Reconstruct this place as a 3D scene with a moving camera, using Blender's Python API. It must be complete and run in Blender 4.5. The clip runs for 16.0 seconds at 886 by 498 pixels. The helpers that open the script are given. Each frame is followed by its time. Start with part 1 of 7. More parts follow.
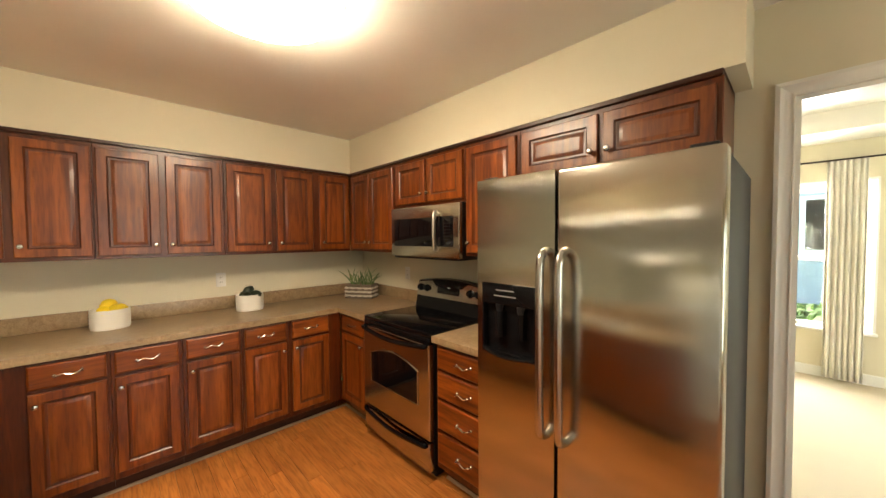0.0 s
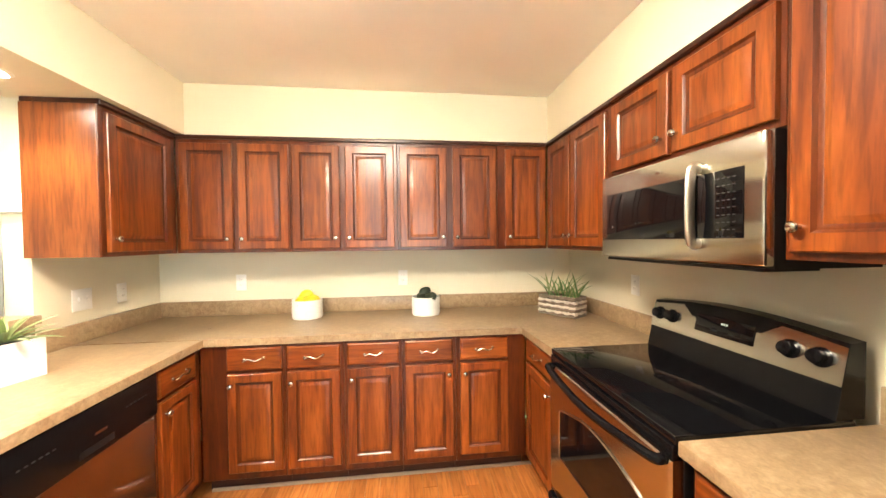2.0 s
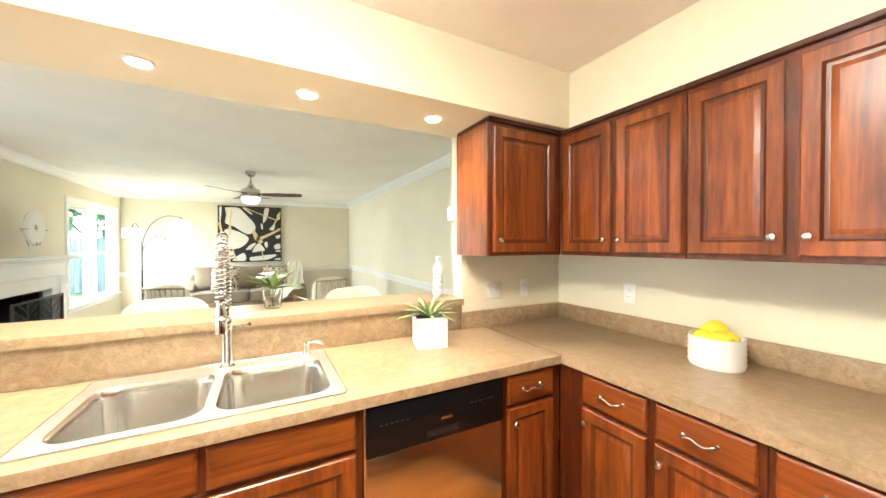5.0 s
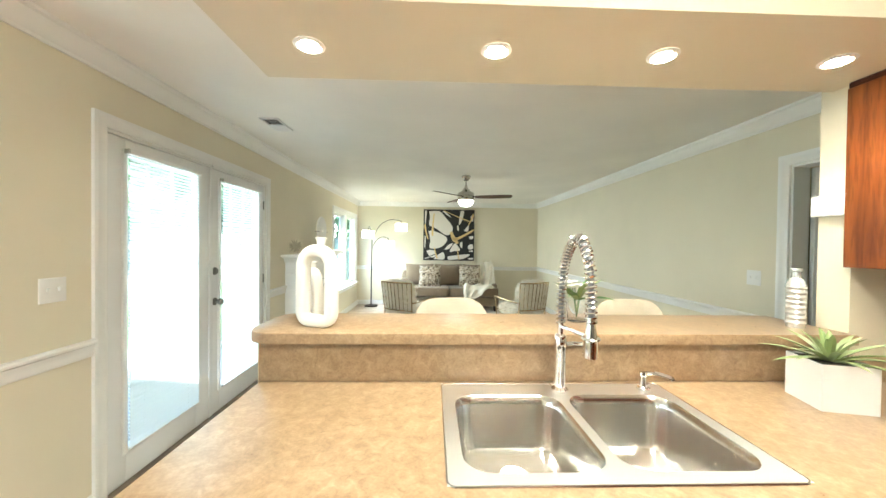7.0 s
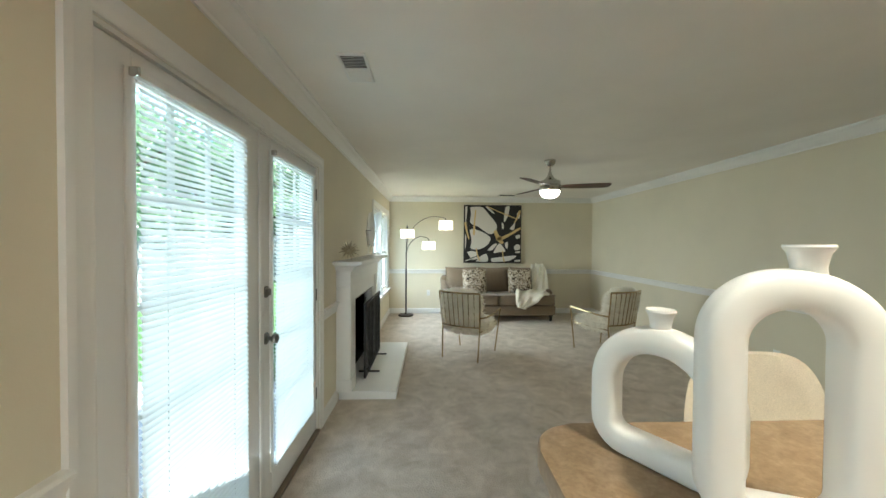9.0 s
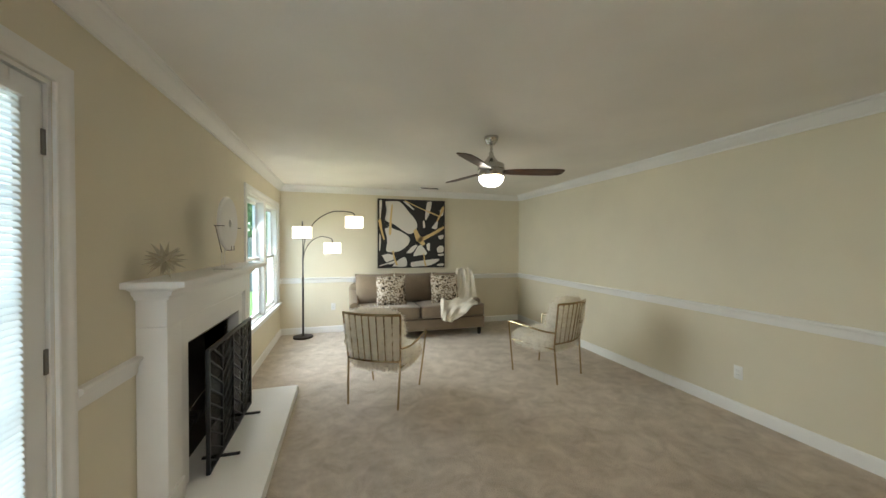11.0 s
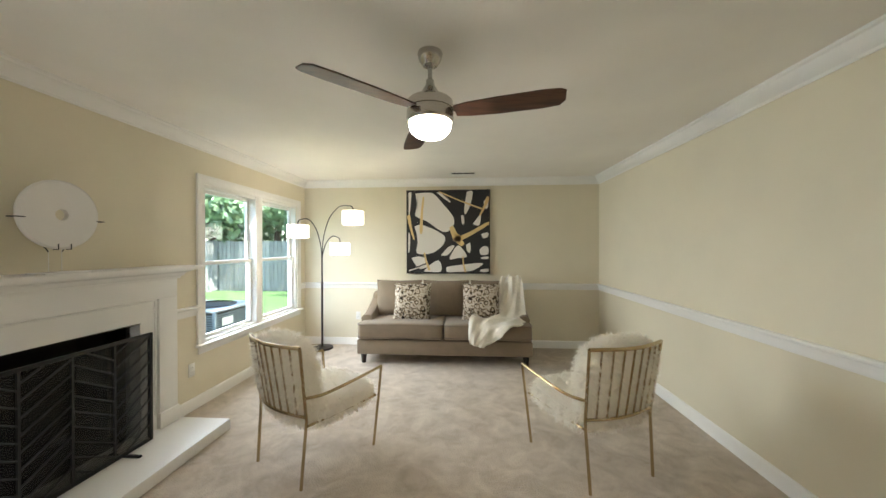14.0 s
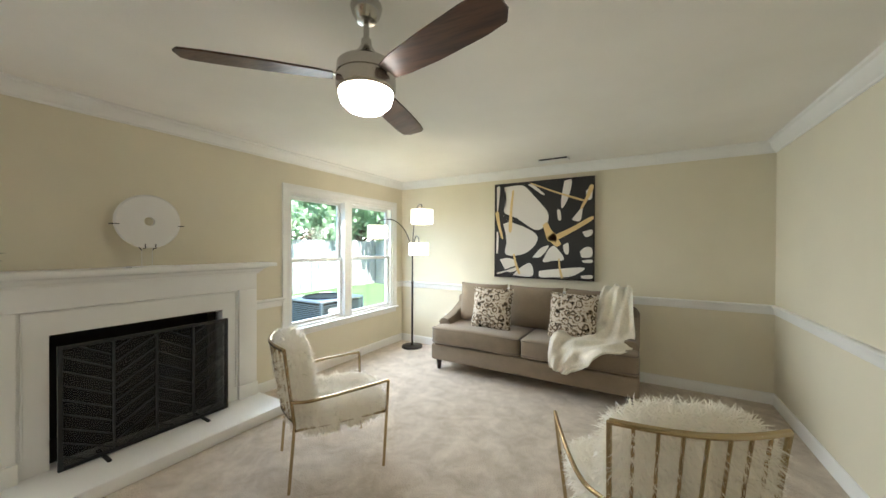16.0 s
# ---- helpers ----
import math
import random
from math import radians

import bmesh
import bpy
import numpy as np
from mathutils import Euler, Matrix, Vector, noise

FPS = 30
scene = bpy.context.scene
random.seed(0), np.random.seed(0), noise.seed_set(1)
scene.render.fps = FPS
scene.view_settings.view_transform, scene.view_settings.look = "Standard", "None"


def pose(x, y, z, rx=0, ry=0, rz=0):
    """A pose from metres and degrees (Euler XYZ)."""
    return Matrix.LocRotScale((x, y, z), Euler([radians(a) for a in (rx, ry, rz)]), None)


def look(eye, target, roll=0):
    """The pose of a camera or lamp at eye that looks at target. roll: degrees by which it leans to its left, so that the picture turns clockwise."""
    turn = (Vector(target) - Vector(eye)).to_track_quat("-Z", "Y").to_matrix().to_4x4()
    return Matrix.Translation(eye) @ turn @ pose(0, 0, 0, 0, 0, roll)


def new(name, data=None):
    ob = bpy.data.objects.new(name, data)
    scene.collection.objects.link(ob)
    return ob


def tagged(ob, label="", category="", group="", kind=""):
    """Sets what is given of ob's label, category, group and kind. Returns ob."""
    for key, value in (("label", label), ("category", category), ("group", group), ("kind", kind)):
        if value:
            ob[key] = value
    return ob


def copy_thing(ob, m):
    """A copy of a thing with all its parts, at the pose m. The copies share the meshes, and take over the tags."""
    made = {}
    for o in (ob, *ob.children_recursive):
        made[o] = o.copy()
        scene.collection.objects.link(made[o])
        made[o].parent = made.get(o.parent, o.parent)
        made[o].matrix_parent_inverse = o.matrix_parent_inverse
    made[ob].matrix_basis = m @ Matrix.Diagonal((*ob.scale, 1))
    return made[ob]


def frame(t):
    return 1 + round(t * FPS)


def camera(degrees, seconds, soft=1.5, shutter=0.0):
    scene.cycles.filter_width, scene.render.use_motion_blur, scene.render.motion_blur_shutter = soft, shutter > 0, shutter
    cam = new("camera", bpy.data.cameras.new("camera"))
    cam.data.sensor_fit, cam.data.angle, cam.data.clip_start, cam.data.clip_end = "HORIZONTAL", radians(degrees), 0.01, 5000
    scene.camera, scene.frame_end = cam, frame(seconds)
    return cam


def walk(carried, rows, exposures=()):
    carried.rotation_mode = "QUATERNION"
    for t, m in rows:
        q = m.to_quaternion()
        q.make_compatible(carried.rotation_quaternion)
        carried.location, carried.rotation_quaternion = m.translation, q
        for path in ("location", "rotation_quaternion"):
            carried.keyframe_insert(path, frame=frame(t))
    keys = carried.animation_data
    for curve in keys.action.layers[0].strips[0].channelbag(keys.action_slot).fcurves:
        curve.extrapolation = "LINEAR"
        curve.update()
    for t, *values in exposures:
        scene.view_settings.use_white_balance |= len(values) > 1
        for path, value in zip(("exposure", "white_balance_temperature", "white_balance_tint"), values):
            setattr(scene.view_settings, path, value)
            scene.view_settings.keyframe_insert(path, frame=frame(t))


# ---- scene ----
cam = camera(105.2, 16.0)
PATH = [
    (0, (0.122, -0.018, 1.486), (-1.317, 1.369, 1.421), -0.4),
    (0.5, (-0.011, 0.172, 1.461), (-1.678, 1.277, 1.41), -0.4),
    (1, (-0.175, 0.33, 1.449), (-1.999, 1.149, 1.397), -0.4),
    (1.5, (-0.382, 0.483, 1.444), (-2.31, 1.012, 1.395), -0.4),
    (2, (-0.574, 0.615, 1.428), (-2.561, 0.843, 1.381), -0.6),
    (2.5, (-0.758, 0.715, 1.436), (-2.753, 0.582, 1.387), -0.6),
    (3, (-0.955, 0.753, 1.413), (-2.888, 0.24, 1.381), -0.5),
    (3.2, (-1.023, 0.74, 1.418), (-2.914, 0.089, 1.387), -0.4),
    (5.5, (-1.289, 0.621, 1.435), (-1.932, -1.273, 1.411), 0.1),
    (6, (-1.1, 0.518, 1.441), (-1.527, -1.436, 1.417), 0.4),
    (6.5, (-0.89, 0.396, 1.431), (-1.135, -1.589, 1.407), 0.6),
    (7, (-0.674, 0.201, 1.44), (-0.736, -1.798, 1.414), 0.7),
    (7.5, (-0.391, 0.0, 1.444), (-0.363, -1.999, 1.418), 0.7),
    (8, (-0.104, -0.21, 1.473), (-0.071, -2.209, 1.437), 0.6),
    (8.5, (0.077, -0.503, 1.472), (0.09, -2.502, 1.436), 0.4),
    (9, (0.229, -0.793, 1.463), (0.158, -2.791, 1.431), 0.3),
    (9.5, (0.322, -1.089, 1.483), (0.022, -3.066, 1.451), 0.1),
    (10, (0.305, -1.407, 1.495), (-0.167, -3.351, 1.461), 0.3),
    (10.2, (0.306, -1.514, 1.498), (-0.259, -3.433, 1.465), 0.2),
    (12.3, (-0.548, -2.477, 1.437), (-1.071, -4.407, 1.423), -0.5),
    (12.5, (-0.633, -2.554, 1.445), (-1.087, -4.502, 1.434), -0.5),
    (13, (-0.853, -2.706, 1.442), (-1.184, -4.679, 1.435), -0.3),
    (13.5, (-1.119, -2.829, 1.453), (-1.211, -4.827, 1.445), -0.2),
    (14, (-1.334, -2.961, 1.441), (-1.193, -4.956, 1.432), -0.1),
    (14.5, (-1.547, -3.12, 1.46), (-1.228, -5.094, 1.451), -0.0),
    (15, (-1.795, -3.271, 1.468), (-1.252, -5.196, 1.455), -0.1),
    (15.5, (-1.991, -3.449, 1.451), (-1.201, -5.286, 1.436), 0.1),
    (16, (-2.117, -3.648, 1.453), (-1.111, -5.376, 1.44), 0.2),
]
EXPOSURES = [(0.0, 3.06, 7600, 10), (0.5, 3.6, 7200, 9), (1.0, 4.02, 6950, 9), (1.6, 4.33, 6750, 9), (3.0, 4.42, 6600, 8), (5.5, 4.15, 6000, 5), (6.5, 3.85, 5900, 3),
             (7.5, 3.55, 6000, 2), (8.0, 3.3, 6000, 1), (8.5, 3.1, 6050, 2), (9.0, 2.84, 6000, 3), (9.5, 2.75, 5950, 4), (10.0, 2.68, 6100, 6), (12.5, 3.3, 6400, 11), (14.5, 3.17, 6280, 12), (16.0, 3.23, 6150, 11)]
walk(cam, [(t, look(eye, target, roll)) for t, eye, target, roll in PATH], EXPOSURES)

# ---- world, sun and large lights ----
world = bpy.data.worlds.new("sky")
scene.world = world
world.use_nodes = True
wn = world.node_tree
wn.nodes.clear()
sky = wn.nodes.new("ShaderNodeTexSky")
sky.sky_type = "NISHITA"
sky.sun_disc = False
sky.sun_elevation, sky.sun_rotation = radians(60), radians(277)
wbg = wn.nodes.new("ShaderNodeBackground")
wbg.inputs["Strength"].default_value = 0.15
wout = wn.nodes.new("ShaderNodeOutputWorld")
wn.links.new(sky.outputs[0], wbg.inputs[0])
wn.links.new(wbg.outputs[0], wout.inputs[0])


def lamp(name, kind, m, energy, color, size=0.1, size_y=None, spread=None):
    data = bpy.data.lights.new(name, kind)
    data.energy, data.color = energy, color
    ob = new(name, data)
    ob.matrix_world = m
    if kind == "AREA":
        data.shape, data.size, data.size_y = "RECTANGLE", size, size_y or size
        if spread:
            data.spread = radians(spread)
    elif kind == "SUN":
        data.angle = size
    else:
        data.shadow_soft_size = size
    return ob


DAY = (0.9, 0.96, 1.0)
lamp("sun", "SUN", look((-4.0, 0.5, 10), (0.0, 0.0, 3.0)), 4.4, (1.0, 0.95, 0.88), radians(0.5))
# sky light coming in at the glazed openings of the wall at x = 1.1
lamp("daylight_window", "AREA", look((1.42, -6.76, 1.3), (0.0, -6.6, 0.35)), 7.5, DAY, 1.7, 1.45, 130)
lamp("daylight_french_door", "AREA", look((1.35, -2.57, 1.0), (0.0, -2.8, 1.5)), 2.8, DAY, 1.5, 1.7)
lamp("daylight_dining", "AREA", look((0.28, 5.5, 1.3), (0.28, 4.0, 0.8)), 18, DAY, 0.62, 1.4)
# added fill at an assumed east window, to brighten the dining room
lamp("fill_dining_east", "AREA", look((2.75, 3.6, 1.3), (1.0, 3.6, 0.9)), 6.4, DAY, 1.3, 1.4)
lamp("daylight_nook", "AREA", look((3.1, 0.5, 1.3), (1.0, 0.5, 1.0)), 4.2, DAY, 1.6, 1.5)
# recessed downlights in the bulkhead over the breakfast bar
for dx in (-0.25, -0.885, -1.47, -2.1):
    sp = lamp("downlight_beam", "SPOT", pose(dx, -0.965, 2.09), 3.3, (1.0, 0.9, 0.74), 0.035)
    sp.data.spot_size, sp.data.spot_blend = radians(115), 0.7

# ---- materials ----
def mat(name, base=(0.8, 0.8, 0.8), rough=0.5, metal=0.0, spec=0.5):
    m = bpy.data.materials.new(name)
    m.use_nodes = True
    b = m.node_tree.nodes["Principled BSDF"]
    b.inputs["Base Color"].default_value = (*base, 1)
    b.inputs["Roughness"].default_value = rough
    b.inputs["Metallic"].default_value = metal
    b.inputs["Specular IOR Level"].default_value = spec
    return m, m.node_tree, b


def tex(nt, kind, scale=1.0, stretch=(1, 1, 1), detail=4.0, rough=0.55, distortion=0.0, coord="Object"):
    tc = nt.nodes.new("ShaderNodeTexCoord")
    mp = nt.nodes.new("ShaderNodeMapping")
    mp.inputs["Scale"].default_value = stretch
    nt.links.new(tc.outputs[coord], mp.inputs["Vector"])
    t = nt.nodes.new(kind)
    t.inputs["Scale"].default_value = scale
    if kind == "ShaderNodeTexNoise":
        t.inputs["Detail"].default_value = detail
        t.inputs["Roughness"].default_value = rough
        t.inputs["Distortion"].default_value = distortion
    nt.links.new(mp.outputs[0], t.inputs["Vector"])
    return t


def ramp(nt, fac, stops):
    r = nt.nodes.new("ShaderNodeValToRGB")
    els = r.color_ramp.elements
    while len(els) < len(stops):
        els.new(0.5)
    for e, (p, c) in zip(els, stops):
        e.position, e.color = p, (*c, 1)
    nt.links.new(fac, r.inputs["Fac"])
    return r


def mix(nt, fac, a, b, mode="MIX"):
    n = nt.nodes.new("ShaderNodeMix")
    n.data_type, n.blend_type = "RGBA", mode
    for sock, v in ((n.inputs[0], fac), (n.inputs[6], a), (n.inputs[7], b)):
        if hasattr(v, "is_linked"):
            nt.links.new(v, sock)
        elif isinstance(v, tuple):
            sock.default_value = (*v, 1)
        else:
            sock.default_value = v
    return n.outputs[2]


def bump(nt, bsdf, height, strength=0.2, dist=0.002):
    b = nt.nodes.new("ShaderNodeBump")
    b.inputs["Strength"].default_value, b.inputs["Distance"].default_value = strength, dist
    nt.links.new(height, b.inputs["Height"])
    nt.links.new(b.outputs[0], bsdf.inputs["Normal"])


def rough_var(nt, bsdf, fac, lo, hi):
    r = nt.nodes.new("ShaderNodeMapRange")
    r.inputs["To Min"].default_value, r.inputs["To Max"].default_value = lo, hi
    nt.links.new(fac, r.inputs["Value"])
    nt.links.new(r.outputs[0], bsdf.inputs["Roughness"])


def paint(name, base, rough=0.6, speck=0.15, scale=180, strength=0.25):
    m, nt, b = mat(name, base, rough)
    big = tex(nt, "ShaderNodeTexNoise", 1.3, detail=3)
    c = ramp(nt, big.outputs["Fac"], [(0.3, tuple(v * 0.95 for v in base)), (0.7, tuple(min(1, v * 1.03) for v in base))])
    nt.links.new(c.outputs[0], b.inputs["Base Color"])
    fine = tex(nt, "ShaderNodeTexNoise", scale, detail=3)
    bump(nt, b, fine.outputs["Fac"], strength, 0.0015)
    rough_var(nt, b, big.outputs["Fac"], rough - 0.08, rough + 0.08)
    return m


def wood(name, dark, mid, light, axis="z", rough=0.3, coat=0.15, scale=1.0):
    """Stained wood with grain along one axis of the piece."""
    m, nt, b = mat(name, mid, rough, spec=0.36)
    st = {"z": (1, 1, 0.09), "x": (0.09, 1, 1), "y": (1, 0.09, 1)}[axis]
    info = nt.nodes.new("ShaderNodeObjectInfo")
    tc = nt.nodes.new("ShaderNodeTexCoord")
    add = nt.nodes.new("ShaderNodeVectorMath")
    add.operation = "MULTIPLY_ADD"
    off = nt.nodes.new("ShaderNodeCombineXYZ")
    for i in range(3):
        nt.links.new(info.outputs["Random"], off.inputs[i])
    nt.links.new(off.outputs[0], add.inputs[0])
    add.inputs[1].default_value = (7.1, 11.3, 5.7)
    nt.links.new(tc.outputs["Object"], add.inputs[2])
    mp = nt.nodes.new("ShaderNodeMapping")
    mp.inputs["Scale"].default_value = st
    nt.links.new(add.outputs[0], mp.inputs["Vector"])
    fine = nt.nodes.new("ShaderNodeTexNoise")
    fine.inputs["Scale"].default_value, fine.inputs["Detail"].default_value = 95 * scale, 5
    wide = nt.nodes.new("ShaderNodeTexNoise")
    wide.inputs["Scale"].default_value, wide.inputs["Detail"].default_value = 14 * scale, 3
    wide.inputs["Distortion"].default_value = 1.2
    blot = nt.nodes.new("ShaderNodeTexNoise")
    blot.inputs["Scale"].default_value, blot.inputs["Detail"].default_value = 3.5, 2
    nt.links.new(mp.outputs[0], fine.inputs["Vector"])
    nt.links.new(mp.outputs[0], wide.inputs["Vector"])
    nt.links.new(add.outputs[0], blot.inputs["Vector"])
    c1 = ramp(nt, wide.outputs["Fac"], [(0.32, dark), (0.5, mid), (0.68, light)])
    c2 = ramp(nt, fine.outputs["Fac"], [(0.36, (0.64, 0.6, 0.55)), (0.53, (1, 1, 1))])
    c3 = ramp(nt, blot.outputs["Fac"], [(0.3, (0.82, 0.8, 0.78)), (0.7, (1.12, 1.1, 1.08))])
    out = mix(nt, 0.75, mix(nt, 0.8, c1.outputs[0], c2.outputs[0], "MULTIPLY"), c3.outputs[0], "MULTIPLY")
    nt.links.new(out, b.inputs["Base Color"])
    tone = nt.nodes.new("ShaderNodeMapRange")
    tone.inputs["To Min"].default_value, tone.inputs["To Max"].default_value = 0.82, 1.14
    nt.links.new(info.outputs["Random"], tone.inputs["Value"])
    out = mix(nt, 1.0, out, tone.outputs[0], "MULTIPLY")
    nt.links.new(out, b.inputs["Base Color"])
    b.inputs["Coat Weight"].default_value, b.inputs["Coat Roughness"].default_value = coat, 0.24
    rough_var(nt, b, fine.outputs["Fac"], rough + 0.12, rough - 0.06)
    bump(nt, b, fine.outputs["Fac"], 0.15, 0.0008)
    return m


WALL = paint("cream_wall_paint", (0.72, 0.66, 0.505))
TRIM = paint("white_trim_paint", (0.82, 0.81, 0.77), 0.4, strength=0.08)
DOORWHITE = paint("white_door_paint", (0.82, 0.82, 0.8), 0.38, strength=0.06)
CEIL = paint("ceiling_paint", (0.86, 0.83, 0.765), 0.85, scale=55, strength=0.5)
CHERRY = wood("cherry_stain_upright", (0.12, 0.0235, 0.0036), (0.215, 0.048, 0.0068), (0.295, 0.078, 0.012), "z", 0.33, 0.38)
CHERRY_H = wood("cherry_stain_level", (0.12, 0.0235, 0.0036), (0.215, 0.048, 0.0068), (0.295, 0.078, 0.012), "x", 0.33, 0.38)
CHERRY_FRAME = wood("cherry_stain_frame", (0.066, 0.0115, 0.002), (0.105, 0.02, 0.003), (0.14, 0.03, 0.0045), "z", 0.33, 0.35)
STONE = paint("ivory_stone", (0.77, 0.75, 0.71), 0.6, scale=25, strength=0.3)
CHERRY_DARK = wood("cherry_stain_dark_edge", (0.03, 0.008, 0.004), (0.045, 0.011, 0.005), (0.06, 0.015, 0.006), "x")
ORANGE_OAK = wood("oak_end_panel", (0.11, 0.025, 0.004), (0.165, 0.042, 0.0062), (0.21, 0.06, 0.0095), "z", 0.34, 0.38)
OAK_FLOOR = wood("oak_floor", (0.42, 0.135, 0.032), (0.47, 0.165, 0.04), (0.53, 0.205, 0.055), "x", 0.34, 0.25)
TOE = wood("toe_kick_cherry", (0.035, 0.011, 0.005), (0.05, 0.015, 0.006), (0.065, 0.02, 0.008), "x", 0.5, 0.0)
LEGWOOD = wood("sofa_leg_espresso", (0.012, 0.008, 0.006), (0.018, 0.012, 0.009), (0.026, 0.017, 0.012), "z", 0.35, 0.2)
WALNUT = wood("fan_blade_walnut", (0.04, 0.018, 0.01), (0.07, 0.03, 0.016), (0.1, 0.045, 0.022), "x", 0.4, 0.1)


def laminate():
    m, nt, b = mat("tan_stone_laminate", (0.36, 0.24, 0.12), 0.38)
    a = tex(nt, "ShaderNodeTexNoise", 26, detail=6, rough=0.65, distortion=0.8)
    c = tex(nt, "ShaderNodeTexNoise", 120, detail=3)
    big = tex(nt, "ShaderNodeTexNoise", 4, detail=2)
    r1 = ramp(nt, a.outputs["Fac"], [(0.3, (0.255, 0.17, 0.095)), (0.5, (0.33, 0.23, 0.135)), (0.7, (0.425, 0.31, 0.195))])
    r2 = ramp(nt, c.outputs["Fac"], [(0.35, (0.86, 0.84, 0.81)), (0.65, (1.06, 1.06, 1.06))])
    r3 = ramp(nt, big.outputs["Fac"], [(0.3, (0.9, 0.9, 0.88)), (0.7, (1.06, 1.05, 1.04))])
    o = mix(nt, 0.8, mix(nt, 0.8, r1.outputs[0], r2.outputs[0], "MULTIPLY"), r3.outputs[0], "MULTIPLY")
    nt.links.new(o, b.inputs["Base Color"])
    rough_var(nt, b, a.outputs["Fac"], 0.24, 0.36)
    bump(nt, b, c.outputs["Fac"], 0.06, 0.0005)
    return m


LAM = laminate()


def carpet():
    m, nt, b = mat("plush_carpet", (0.33, 0.28, 0.225), 0.95, spec=0.1)
    big = tex(nt, "ShaderNodeTexNoise", 5.5, detail=7, rough=0.7, distortion=0.45)
    fine = tex(nt, "ShaderNodeTexNoise", 260, detail=3)
    r1 = ramp(nt, big.outputs["Fac"], [(0.34, (0.44, 0.365, 0.275)), (0.5, (0.56, 0.475, 0.375)), (0.66, (0.68, 0.59, 0.48))])
    r2 = ramp(nt, fine.outputs["Fac"], [(0.3, (0.6, 0.6, 0.6)), (0.7, (1.25, 1.25, 1.25))])
    nt.links.new(mix(nt, 0.8, r1.outputs[0], r2.outputs[0], "MULTIPLY"), b.inputs["Base Color"])
    b.inputs["Sheen Weight"].default_value = 0.25
    mid = tex(nt, "ShaderNodeTexNoise", 90, detail=4)
    bump(nt, b, mid.outputs["Fac"], 0.9, 0.012)
    return m


CARPET = carpet()


def steel(name, base, rough, axis="x", streak=0.12, aniso=0.55, wave=0.16):
    m, nt, b = mat(name, base, rough, 1.0)
    st = {"x": (0.02, 1, 1), "z": (1, 1, 0.02), "y": (1, 0.02, 1)}[axis]
    n = tex(nt, "ShaderNodeTexNoise", 320, st, detail=3)
    rough_var(nt, b, n.outputs["Fac"], rough - streak, rough + streak)
    wav = tex(nt, "ShaderNodeTexNoise", 2.4, (0.9, 0.9, 1.3), detail=1)
    bump(nt, b, wav.outputs["Fac"], wave, 0.006)
    tg = nt.nodes.new("ShaderNodeTangent")
    tg.direction_type, tg.axis = "RADIAL", "Z"
    nt.links.new(tg.outputs[0], b.inputs["Tangent"])
    b.inputs["Anisotropic"].default_value = aniso
    return m


STEEL = steel("brushed_stainless", (0.5, 0.475, 0.42), 0.17, "x", 0.02, 0.9, 0.6)
SINK = steel("sink_stainless", (0.66, 0.645, 0.61), 0.19, "y", 0.025, 0.0, 0.05)
# rim steel paler than the bowls: glow of the downlights put into its colour
SINKRIM_LIT = steel("sink_rim_lit_stainless", (0.8, 0.785, 0.75), 0.4, "x", 0.03, 0.0, 0.05)
AGED = mat("aged_nickel", (0.22, 0.21, 0.19), 0.3, 1.0)[0]
NICKEL = mat("satin_nickel", (0.52, 0.5, 0.46), 0.22, 1.0)[0]
CHROME = mat("polished_chrome", (0.82, 0.82, 0.82), 0.08, 1.0)[0]
BRASS = mat("champagne_gold_metal", (0.46, 0.36, 0.21), 0.2, 1.0)[0]
BRONZE = mat("dark_bronze_metal", (0.03, 0.022, 0.018), 0.4, 0.7)[0]
IRON = mat("black_iron", (0.018, 0.018, 0.018), 0.5, 0.4)[0]
SOOT = paint("soot_firebrick", (0.025, 0.023, 0.02), 0.9, scale=40)
BLACK = mat("black_gloss_plastic", (0.005, 0.005, 0.006), 0.22, spec=0.18)[0]
BLACKM = mat("black_matte_plastic", (0.009, 0.009, 0.01), 0.45, spec=0.3)[0]
BLACKGLASS = mat("black_glass", (0.004, 0.004, 0.005), 0.06, spec=0.35)[0]
PLASTIC = mat("white_plastic", (0.8, 0.79, 0.75), 0.35)[0]
CERAMIC = paint("matte_white_ceramic", (0.8, 0.78, 0.73), 0.5, scale=60, strength=0.12)
MARBLE = paint("white_stone_pot", (0.8, 0.79, 0.77), 0.4, scale=25, strength=0.1)


def glass(name="clear_glass", tint=(1, 1, 1)):
    m, nt, b = mat(name, tint, 0.02)
    b.inputs["Transmission Weight"].default_value = 1.0
    b.inputs["IOR"].default_value = 1.45
    return m


GLASS = glass()
def pane_glass():
    m = bpy.data.materials.new("window_pane")
    m.use_nodes = True
    nt = m.node_tree
    nt.nodes.clear()
    o = nt.nodes.new("ShaderNodeOutputMaterial")
    t = nt.nodes.new("ShaderNodeBsdfTransparent")
    t.inputs["Color"].default_value = (0.965, 0.99, 0.985, 1)
    g = nt.nodes.new("ShaderNodeBsdfGlossy")
    g.inputs["Roughness"].default_value = 0.02
    x = nt.nodes.new("ShaderNodeMixShader")
    x.inputs[0].default_value = 0.05
    nt.links.new(t.outputs[0], x.inputs[1])
    nt.links.new(g.outputs[0], x.inputs[2])
    nt.links.new(x.outputs[0], o.inputs[0])
    return m


PANE = pane_glass()


def emit(name, color, strength):
    m, nt, b = mat(name, (0.9, 0.88, 0.85), 0.4)
    b.inputs["Emission Color"].default_value = (*color, 1)
    b.inputs["Emission Strength"].default_value = strength
    return m


